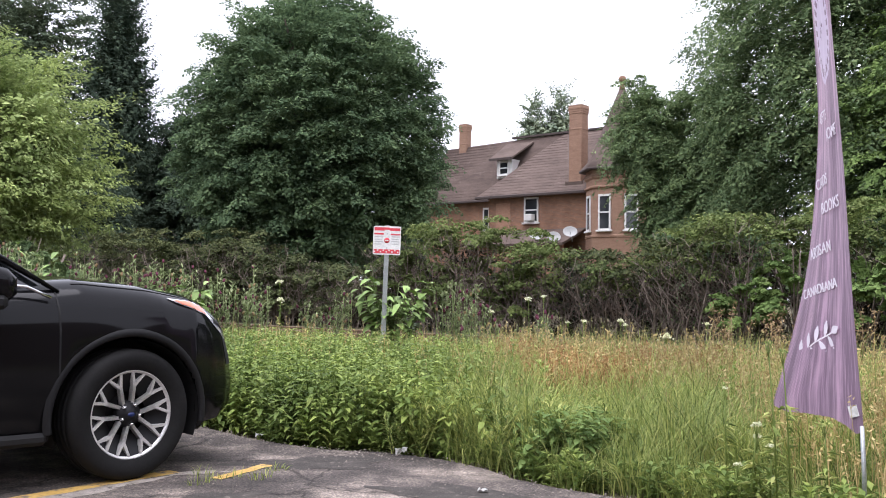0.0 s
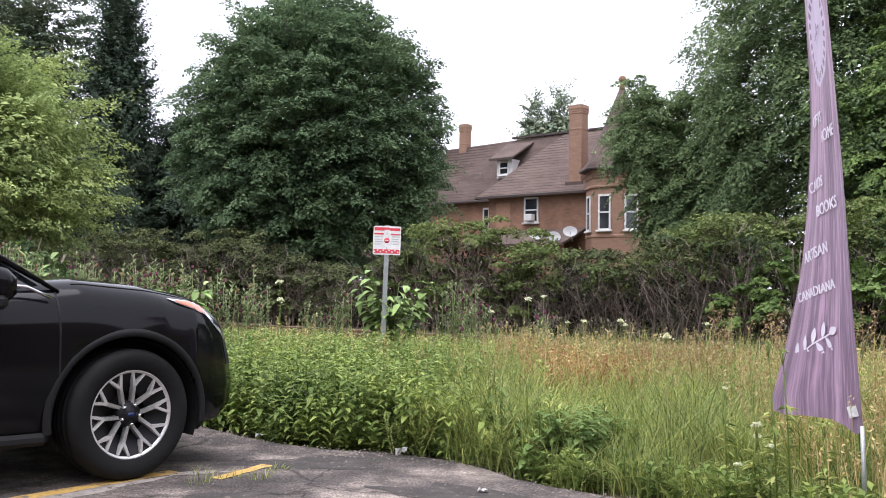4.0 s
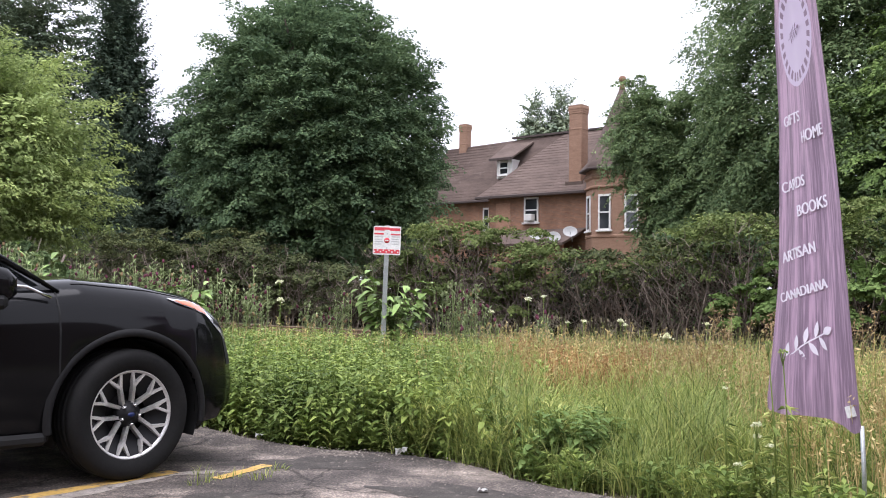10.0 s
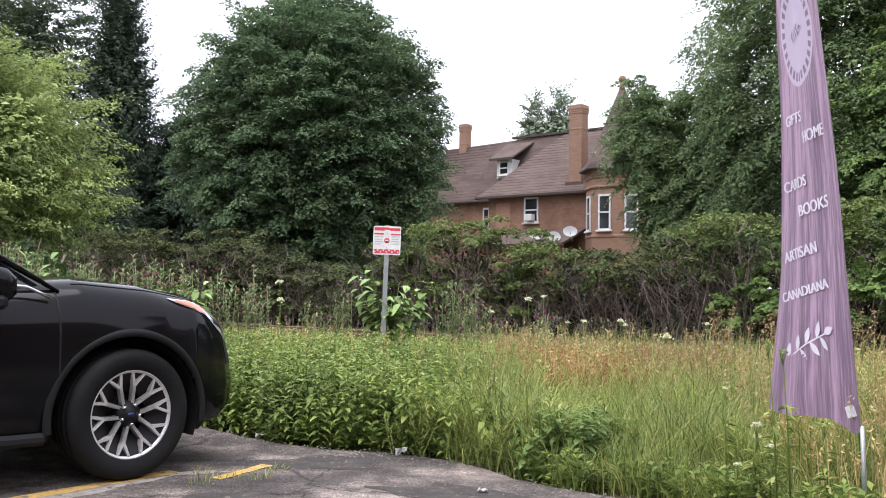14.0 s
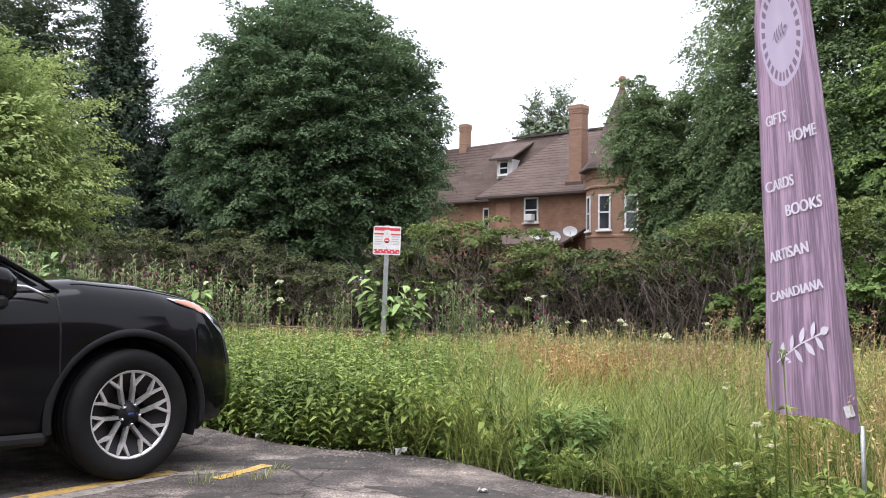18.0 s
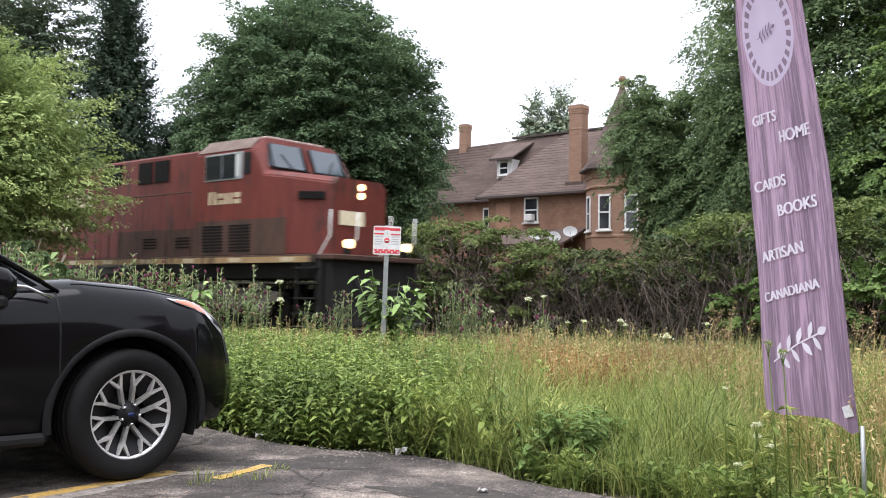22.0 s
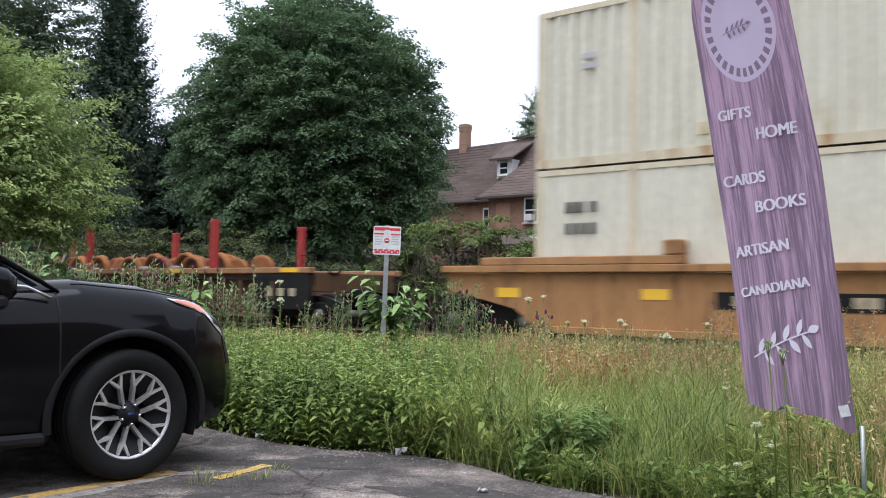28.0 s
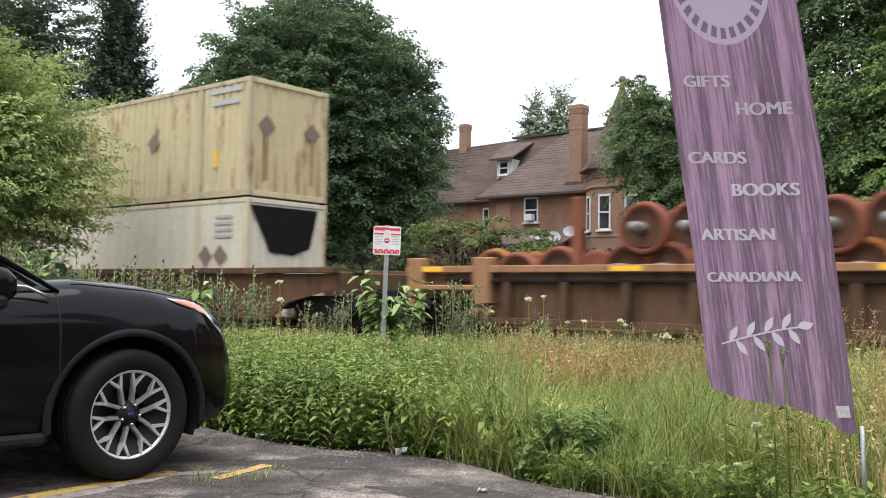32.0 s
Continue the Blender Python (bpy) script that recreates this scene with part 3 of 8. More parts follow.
def plan_hedge():
    rng = random.Random(9)
    s, k = -46.0, 0
    while s < 4:
        h = 2.65 + 0.35 * math.sin(s * 0.7) + rng.uniform(-0.2, 0.25) + (0.4 if s < -26 else (-0.65 if s < -19 else (-0.35 if -15.2 < s < -11 else 0)))
        green = s < -21 or rng.random() < 0.25
        # left shrubs take the darker olive: shade there is in the leaf colour
        shrub(s, 20.6 + rng.uniform(-0.5, 0.5), h, 0.85, 100 + k, "half-dead twiggy shrub with a thin green top" if not green else "dense green shrub in the hedge", M_OLIVESHADE if s < -19.5 or rng.random() < 0.1 else M_HEDGELEAF, 130 if green else 95, 0.75 if green else 0.42)
        s, k = s + 1.05, k + 1
    for k, (s, d, h, w) in enumerate(((-20.8, 9.9, 2.6, 1.2), (-19.7, 9.7, 2.5, 1.1), (-18.7, 9.6, 2.1, 0.9), (-18.0, 9.7, 1.7, 0.7))):
        bush(s, d, h, w, 580 + k, "dark leafy bush under the bright green tree", M_RIGHTLEAF, 0.1, 46, 170)
    # bushes added as dark backing for the shaded gaps between the twigs
    for k in range(8):
        bush(-25.5 + 1.9 * k, 22.6 + rng.uniform(-0.4, 0.4), rng.uniform(2.2, 2.7) - (0.6 if k < 4 else 0.25), 1.4, 560 + k, "dark green bush added as backing behind the twiggy hedge", M_DARKLEAF, 0.12, 50, 150)
    for k in range(9):
        bush(-11.0 + 2.1 * k, 24.0 + rng.uniform(-0.5, 0.5), rng.uniform(3.0, 3.7), 1.7, 500 + k, "tall dark green bush behind the hedge", M_MAPLE, 0.12, 55)
    for k, (s, d, h, w) in enumerate(((-7.8, 19.6, 2.1, 0.8), (-6.6, 19.3, 2.5, 0.9), (-5.2, 19.2, 2.3, 1.0), (-3.6, 19.2, 2.5, 1.1))):
        bush(s, d, h, w, 520 + k, "bright green creeper-covered bush at the hedge's end", M_VINE)
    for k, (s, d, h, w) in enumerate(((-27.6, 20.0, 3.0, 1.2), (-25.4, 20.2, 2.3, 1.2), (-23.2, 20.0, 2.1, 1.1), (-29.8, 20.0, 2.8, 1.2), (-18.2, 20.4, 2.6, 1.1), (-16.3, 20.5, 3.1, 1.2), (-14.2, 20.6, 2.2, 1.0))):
        bush(s, d, h, w, 540 + k, "olive green bush growing out of the hedge", M_HEDGELEAF if s > -20 else M_OLIVESHADE, 0.1, 44, 170)


plan_hedge()

# ---- unseen plain walls added to close the place behind the camera and darken reflections ----
M_HIDDENWALL = surface("unseen_dark_wall", (0.09, 0.055, 0.042), (0.14, 0.085, 0.065), 1.2, 0.85, fine=12, relief=0.3, stretch=(1, 1, 3))
tagged(finish(bx(-0.3, 0.3, -13, 11, -0.1, 9.0), "wall_shop", M_HIDDENWALL, m=pose(13.5, -6.0, 0, 0, 0, -TURN + 20)), "plain dark wall, added unseen for the car to reflect", "wall", kind="structure")
tagged(finish(bx(-14, 12, -0.3, 0.3, -0.1, 6.5), "wall_back", M_HIDDENWALL, m=pose(-3, -13.0, 0, 0, 0, -8)), "plain dark wall, added unseen behind the camera", "wall", kind="structure")
# ---- brick house beyond the hedge ----


def brick_mat():
    m, nt, bs = nodes_of("house_brick")
    c = nt.nodes.new("ShaderNodeTexCoord")
    sp = nt.nodes.new("ShaderNodeSeparateXYZ")
    nt.links.new(c.outputs["Object"], sp.inputs[0])
    ad = nt.nodes.new("ShaderNodeMath")
    nt.links.new(sp.outputs["X"], ad.inputs[0])
    nt.links.new(sp.outputs["Y"], ad.inputs[1])
    cb = nt.nodes.new("ShaderNodeCombineXYZ")
    nt.links.new(ad.outputs[0], cb.inputs["X"])
    nt.links.new(sp.outputs["Z"], cb.inputs["Y"])
    b = nt.nodes.new("ShaderNodeTexBrick")
    b.inputs["Scale"].default_value = 1.0
    b.inputs["Brick Width"].default_value, b.inputs["Row Height"].default_value = 0.24, 0.075
    b.inputs["Mortar Size"].default_value = 0.012
    b.inputs["Color1"].default_value, b.inputs["Color2"].default_value = (0.32, 0.17, 0.1, 1), (0.235, 0.122, 0.074, 1)
    b.inputs["Mortar"].default_value = (0.22, 0.15, 0.11, 1)
    nt.links.new(cb.outputs[0], b.inputs["Vector"])
    t = tex(nt, 0.8, 6, 0.65)
    r = ramp_of(nt, [(0.3, (0.65, 0.62, 0.6)), (0.7, (1.15, 1.12, 1.1))], t.outputs["Fac"])
    col = mixc(nt, 1.0, b.outputs["Color"], r.outputs["Color"], "MULTIPLY")
    nt.links.new(col, bs.inputs["Base Color"])
    bs.inputs["Roughness"].default_value = 0.9
    bump(nt, bs, b.outputs["Fac"], -0.5, 0.01)
    return m


M_HOUSEBRICK = brick_mat()
M_PALEBRICK = surface("weathered_pale_brick", (0.3, 0.165, 0.11), (0.38, 0.23, 0.155), 3, 0.9, fine=20, relief=0.4, stretch=(1, 1, 3))
M_CHIMBRICK = surface("tan_chimney_brick", (0.245, 0.148, 0.1), (0.31, 0.195, 0.135), 2, 0.9, fine=16, relief=0.4, stretch=(1, 1, 4), spots=((0.2, 0.12, 0.08), 2.5, 0.6))
M_DISH = surface("grey_dish", (0.33, 0.33, 0.32), (0.42, 0.42, 0.41), 4, 0.5)


def window(parent, x, y, z0, z1, w, rz=0.0, unit=False, name="window"):
    """A sash window standing proud of the wall; x, y, z0 is the middle of its sill line."""
    m = pose(x, y, z0, 0, 0, rz)
    h = z1 - z0
    fr = bmesh.new()
    for a, b, c, d in ((-w / 2, -w / 2 + 0.09, 0, h), (w / 2 - 0.09, w / 2, 0, h), (-w / 2, w / 2, h - 0.1, h + 0.02), (-w / 2, w / 2, 0, 0.08), (-w / 2, w / 2, h / 2 - 0.04, h / 2 + 0.04)):
        box(fr, a, b, -0.07, 0.02, c, d)
    win = part(name, fr, M_WHITE, parent, "white painted sash window frame", m=m)
    for a, b in ((0.08, h / 2 - 0.04), (h / 2 + 0.04, h - 0.1)):
        part("pane", bx(-w / 2 + 0.09, w / 2 - 0.09, -0.02, 0.0, a, b), M_PANE, win, "dark reflecting pane")
    part("sill", bx(-w / 2 - 0.1, w / 2 + 0.1, -0.16, 0.02, -0.1, -0.004, 0.01), M_WHITE, win, "white stone sill")
    if unit:
        bm = bx(-0.28, 0.28, -0.42, -0.03, 0.09, 0.5, 0.02)
        for k in range(6):
            box(bm, -0.24, 0.24, -0.432, -0.42, 0.14 + k * 0.055, 0.165 + k * 0.055)
        part("air_conditioner", bm, M_WHITE, win, "white window air conditioner")
    return win


def house():
    h = empty("house", by_rail(-32, 48, 0), "old red brick house with a brown shingled roof and corner turret", "house")
    X = lambda s: s + 32

    def slab(name, pts, thick, mat, lab=""):
        bm = bmesh.new()
        top = [bm.verts.new(q) for q in pts]
        low = [bm.verts.new((q[0], q[1], q[2] - thick)) for q in pts]
        bm.faces.new(top)
        bm.faces.new(low[::-1])
        for k in range(len(pts)):
            bm.faces.new((top[k], low[k], low[(k + 1) % len(pts)], top[(k + 1) % len(pts)]))
        return part(name, bm, mat, h, lab)

    part("wall", bx(X(-35.8), X(-24.6), 0, 0.3, -0.1, 7.28), M_HOUSEBRICK, h, "red brick wall")
    part("wall", bx(X(-35.8), X(-35.5), 0.3, 9.5, -0.1, 7.28), M_HOUSEBRICK, h, "red brick wall")
    part("wall", bx(X(-43.2), X(-35.8), 3.0, 3.3, -0.1, 7.5), M_HOUSEBRICK, h, "red brick wall")
    part("wall", bx(X(-43.2), X(-24.3), 9.5, 9.8, -0.1, 7.4), M_HOUSEBRICK, h, "red brick wall")
    part("wall", bx(X(-43.5), X(-43.2), 3.0, 9.8, -0.1, 7.5), M_HOUSEBRICK, h, "red brick wall")
    bm = bmesh.new()
    prism(bm, [(0, 0), (6.6, 0), (6.6, 7.4), (3.6, 11.6), (0, 7.4)], -0.15, 0.15)
    part("gable_wall", bm, M_HOUSEBRICK, h, "red brick gable wall", m=pose(X(-43.3), 3.0, -0.1, 0, 0, 90))
    part("wall", bx(X(-24.6), X(-24.3), 0.0, 9.5, -0.1, 7.28), M_HOUSEBRICK, h, "red brick wall")
    part("brick_patch", bx(X(-35.2), X(-34.1), -0.03, -0.002, 5.2, 6.9), M_PALEBRICK, h, "patch of pale spalled brick")
    # roof planes
    slab("roof", [(X(-36.4), -0.45, 7.36), (X(-23.9), -0.45, 7.36), (X(-25.5), 5, 12.0), (X(-33.2), 5, 11.95)], 0.16, M_SHINGLE, "brown shingled roof slope")
    slab("roof", [(X(-43.6), 2.55, 7.56), (X(-36.0), 2.55, 7.56), (X(-33.2), 5.02, 11.94), (X(-43.4), 5.02, 11.7)], 0.16, M_SHINGLE, "brown shingled roof slope")
    slab("roof", [(X(-36.4), -0.45, 7.34), (X(-33.25), 5.0, 11.93), (X(-36.4), 3.2, 7.5)], 0.1, M_SHINGLE, "brown shingled hip slope")
    slab("roof", [(X(-43.4), 5.02, 11.7), (X(-25.5), 5.02, 12.0), (X(-23.9), 10.2, 7.4), (X(-43.6), 10.2, 7.4)], 0.16, M_SHINGLE, "brown shingled roof slope")
    slab("roof", [(X(-23.9), -0.45, 7.36), (X(-23.9), 10.2, 7.4), (X(-25.5), 5.0, 12.0)], 0.14, M_SHINGLE, "brown shingled hip slope")
    part("ridge_cap", bx(X(-37.5), X(-25.4), 4.85, 5.15, 11.93, 12.06), M_EAVE, h, "dark ridge cap")
    part("gutter", bx(X(-36.5), X(-27.9), -0.6, -0.42, 7.17, 7.34, 0.02), M_EAVE, h, "dark eaves gutter")
    part("gutter", bx(X(-43.6), X(-36.0), 2.4, 2.56, 7.37, 7.52, 0.02), M_EAVE, h, "dark eaves gutter")
    # shingle courses, thin laps along the front slopes
    for (x0, x1, y0, z0, xa, xb, y1, z1, n) in ((-36.4, -23.9, -0.45, 7.36, -33.2, -25.5, 5, 11.97, 22), (-43.6, -36.0, 2.55, 7.56, -43.4, -33.2, 5.02, 11.8, 20)):
        for k in range(n):
            t = (k + 0.3) / n
            yy, zz, l, r = y0 + (y1 - y0) * t, z0 + (z1 - z0) * t, x0 + (xa - x0) * t, x1 + (xb - x1) * t
            part("shingle_course", bx(X(l) + 0.05, X(r) - 0.05, yy - 0.02, yy + 0.02, zz - 0.02, zz + 0.004), M_SHINGLE, h)
    # chimneys
    for s0, s1, y0, y1, z0, z1 in ((-30.0, -29.02, 0.1, 0.95, 7.7, 12.6), (-42.15, -41.4, 4.7, 5.4, 11.2, 13.4)):
        bm = bmesh.new()
        prof = [(1.0, z0), (1.0, z1 - 1.5), (1.05, z1 - 1.48), (1.05, z1 - 1.42), (1.0, z1 - 1.4), (1.0, z1 - 0.55), (1.07, z1 - 0.5), (1.07, z1 - 0.42), (1.1, z1 - 0.38), (1.1, z1 - 0.28), (1.15, z1 - 0.24), (1.15, z1 - 0.14), (1.1, z1 - 0.1), (1.1, z1), (0.0, z1)]
        lathe(bm, prof, 4, m=Matrix.Translation((X((s0 + s1) / 2), (y0 + y1) / 2, 0)) @ Matrix.Diagonal(((s1 - s0 - 0.12) * 0.7071, (y1 - y0 - 0.12) * 0.7071, 1, 1)) @ pose(0, 0, 0, 0, 0, 45))
        for f in bm.faces:
            f.smooth = False
        ch = part("chimney", bm, M_CHIMBRICK, h, "tall tan brick chimney with a corbelled cap")
        part("flue", bx(X(s0) + 0.2, X(s1) - 0.2, y0 + 0.2, y1 - 0.2, z1 - 0.2, z1 + 0.06), M_EAVE, ch)
    part("flashing", bx(X(-30.1), X(-28.9), 0.0, 0.1, 7.72, 7.95), M_SHINGLE, h, "brown chimney flashing")
    # dormer
    part("dormer_wall", bx(X(-37.5), X(-36.25), 3.15, 4.6, 9.0, 10.25), M_WHITE, h, "white boarded dormer side")
    window(h, X(-36.88), 3.13, 9.2, 10.12, 0.8)
    slab("dormer_roof", [(X(-37.85), 2.75, 10.3), (X(-36.0), 2.75, 10.3), (X(-35.6), 4.8, 11.6), (X(-37.85), 4.8, 11.6)], 0.12, M_SHINGLE, "brown shingled dormer roof")
    part("dormer_fascia", bx(X(-37.87), X(-35.98), 2.69, 2.75, 10.15, 10.31), M_EAVE, h, "dark dormer fascia")
    # front windows
    window(h, X(-32.5), -0.01, 5.6, 7.15, 1.05, unit=True)
    window(h, X(-38.2), 2.99, 5.5, 7.0, 0.55)
    # turret
    c, R = Vector((X(-26.4), 0.2, 0)), 2.05
    bm = bmesh.new()
    lathe(bm, [(R, -0.1), (R, 4.4), (R + 0.05, 4.45), (R + 0.05, 4.55), (R, 4.6), (R, 7.2), (R + 0.06, 7.25), (R + 0.06, 7.35), (R, 7.4), (R, 7.75), (R + 0.1, 7.85), (R + 0.1, 8.0), (R + 0.02, 8.05), (R + 0.02, 8.35)], 8, m=Matrix.Translation(c) @ pose(0, 0, 0, 0, 0, 22.5))
    tur = part("turret", bm, M_CHIMBRICK, h, "octagonal brick turret with banded courses")
    for f in tur.data.polygons:
        f.use_smooth = False
    bm = bmesh.new()
    lathe(bm, [(0.0, 8.3), (R + 0.32, 8.3), (R + 0.34, 8.45), (1.75, 9.2), (1.2, 10.6), (0.62, 12.1), (0.16, 13.2), (0.1, 13.25)], 8, m=Matrix.Translation(c) @ pose(0, 0, 0, 0, 0, 22.5))
    part("turret_roof", bm, M_SHINGLE, h, "brown conical turret roof")
    bm = bmesh.new()
    lathe(bm, [(0.0, 13.1), (0.2, 13.12), (0.13, 13.35), (0.1, 13.5), (0.2, 13.62), (0.24, 13.75), (0.17, 13.9), (0.0, 13.98)], 12, m=Matrix.Translation(c))
    part("finial", bm, M_HOUSEBRICK, h, "terracotta ball finial")
    for z in (7.25, 7.9):
        part("brick_band", lathe(bmesh.new(), [(R + 0.02, z), (R + 0.1, z), (R + 0.1, z + 0.12), (R + 0.02, z + 0.12)], 8, m=Matrix.Translation(c) @ pose(0, 0, 0, 0, 0, 22.5)), M_CHIMBRICK, h, "tan moulded brick band")
    part("turret_gutter", lathe(bmesh.new(), [(R + 0.2, 8.28), (R + 0.42, 8.28), (R + 0.42, 8.42), (R + 0.3, 8.42)], 8, m=Matrix.Translation(c) @ pose(0, 0, 0, 0, 0, 22.5)), M_EAVE, h, "dark turret eave")
    a = R * math.cos(radians(22.5))
    for ang in (-135, -90, -45, 0):
        q = c + Vector((math.cos(radians(ang)), math.sin(radians(ang)), 0)) * (a + 0.02)
        window(h, q.x, q.y, 4.85, 6.85, 0.78, ang + 90)
    # lean-to roof with three dishes
    slab("lean_to_roof", [(X(-36.0), -2.6, 4.15), (X(-28.6), -2.6, 4.15), (X(-28.6), 0.0, 5.15), (X(-36.0), 0.0, 5.15)], 0.14, M_SHINGLE, "brown shingled lean-to roof")
    part("lean_to_wall", bx(X(-35.8), X(-28.8), -2.3, -2.1, -0.1, 4.1), M_HOUSEBRICK, h, "brick lean-to wall")
    for k, (s, z) in enumerate(((-30.5, 4.62), (-29.3, 4.45), (-28.2, 4.72))):
        d = empty("satellite_dish", h.matrix_basis @ pose(X(s), -2.3, 4.2), "grey oval satellite dish on a bent mast", "satellite dish", "dishes on the lean-to roof")
        bm = bmesh.new()
        lathe(bm, [(0.0, 0.0), (0.15, 0.012), (0.3, 0.05), (0.4, 0.1), (0.41, 0.1), (0.3, 0.03), (0.0, -0.02)], 20)
        bmesh.ops.transform(bm, matrix=pose(0, -0.15, z - 4.2, 62, 0, 35) @ Matrix.Diagonal((1, 0.85, 1, 1)), verts=bm.verts)
        part("reflector", bm, M_DISH, d)
        part("mast", tb([(0, 0.1, 0), (0, 0.05, 0.25), (0, -0.1, z - 4.2)], 0.025), M_GREYMETAL, d)
        part("arm", tb([(0, -0.1, z - 4.35), (0.25, -0.5, z - 4.2)], 0.015), M_GREYMETAL, d)
    return h


house()

# ---- black car parked nose to the railway ----
M_PAINT = plain("black_car_paint", (0.006, 0.006, 0.0066), 0.09, spec=0.2)
M_CLAD = surface("black_plastic_cladding", (0.011, 0.011, 0.0115), (0.016, 0.016, 0.0165), 8, 0.65, fine=120, relief=0.05)
M_TYRE = surface("tyre_rubber", (0.009, 0.009, 0.009), (0.015, 0.0145, 0.014), 5, 0.85, fine=70, relief=0.1)
M_ALLOY = surface("machined_alloy", (0.66, 0.65, 0.63), (0.76, 0.75, 0.73), 10, 0.35, 0.45, fine=100, relief=0.02)
M_ALLOYDARK = plain("dark_alloy_pocket", (0.012, 0.012, 0.013), 0.5, 0.2, spec=0.3)
M_CHROME = plain("chrome", (0.75, 0.75, 0.76), 0.12, 1.0)
M_AMBER = plain("amber_lens", (0.62, 0.16, 0.07), 0.12, coat=0.6)
M_LENS = plain("clear_headlight_lens", (0.55, 0.57, 0.6), 0.22, 0.15, coat=1.0)
M_BADGE = plain("blue_badge", (0.01, 0.025, 0.12), 0.25, spec=0.5)
M_CARGLASS = plain("tinted_car_glass", (0.012, 0.014, 0.015), 0.04, coat=0.5, spec=0.8)


def spline(xs, ys):
    xs, ys = np.array(xs, float), np.array(ys, float)
    return lambda x: float(np.interp(x, xs, ys))


def nose(x, y, z):
    """The front end leans back towards the lamps and tucks in under the bumper."""
    if x > 0.4:
        k = (x - 0.4) / 0.555
        up, low = min(1, max(0, (z - 0.42) / 0.5)), min(1, max(0, (0.37 - z) / 0.15))
        return x - k * (0.15 * up ** 1.3 + 0.02 + 0.13 * low), y * (1 - 0.05 * k * low), z
    return x, y, z


CAR_W = spline([-3.68, -3.6, -3.3, -2.9, 0.2, 0.4, 0.55, 0.68, 0.78, 0.86, 0.92, 0.955], [0.5, 0.74, 0.88, 0.93, 0.935, 0.915, 0.87, 0.8, 0.7, 0.56, 0.36, 0.12])
CAR_TOP = spline([-3.68, -3.5, -3.2, -0.6, -0.25, 0.13, 0.45, 0.65, 0.78, 0.88, 0.955], [0.8, 1.0, 1.05, 1.06, 1.08, 1.048, 0.995, 0.94, 0.88, 0.805, 0.71])
CAR_SHO = spline([-3.68, -3.3, -0.5, 0.2, 0.5, 0.72, 0.88, 0.955], [0.72, 0.9, 0.92, 0.92, 0.9, 0.83, 0.74, 0.66])


def car_low(x):
    z = 0.25 if x < 0.5 else 0.275 + 0.25 * max(0, (x - 0.72)) ** 0.9
    for c in (0.0, -2.71):
        if abs(x - c) < 0.43:
            z = max(z, 0.35 + math.sqrt(0.43 ** 2 - (x - c) ** 2))
    return z


def car_section(x):
    w, zt, zs, zb = CAR_W(x), CAR_TOP(x), CAR_SHO(x), car_low(x)
    pts = [(0, zt + 0.035), (0.45 * w, zt + 0.03), (0.72 * w, zt + 0.012), (0.84 * w, zt - 0.012), (0.91 * w, (zt * 0.6 + zs * 0.4) - 0.01), (0.965 * w, zs), (0.99 * w, max(zs - 0.1, zb + 0.012)), (w, max(0.62, zb + 0.01)), (0.995 * w, max(0.5, zb + 0.006)), (0.975 * w, max(0.36, zb + 0.003)), (0.95 * w, zb)]
    return pts


def car_point(x, p, side=-1, off=0.0):
    pts = car_section(x)
    i = min(int(p), len(pts) - 2)
    t = p - i
    y, z = pts[i][0] * (1 - t) + pts[i + 1][0] * t, pts[i][1] * (1 - t) + pts[i + 1][1] * t
    dy, dz = pts[i + 1][0] - pts[i][0], pts[i + 1][1] - pts[i][1]
    n = Vector((0.25 if x > 0.4 else 0, -dz, dy)).normalized()
    n = Vector((n.x, abs(n.y), abs(n.z)))
    return Vector(nose(x + n.x * off, side * (y + n.y * off), z + n.z * off))


def car_patch(name, xs, pf, mat, parent, off=0.004, side=-1, lab="", rows=7):
    """A skin lying on the body between two lines of its section."""
    bm = bmesh.new()
    g = [[bm.verts.new(car_point(x, pf(x)[0] + (pf(x)[1] - pf(x)[0]) * k / (rows - 1), side, off)) for k in range(rows)] for x in xs]
    for a, b in zip(g, g[1:]):
        for k in range(rows - 1):
            f = bm.faces.new((a[k], b[k], b[k + 1], a[k + 1]))
            f.smooth = True
    return part(name, bm, mat, parent, lab)


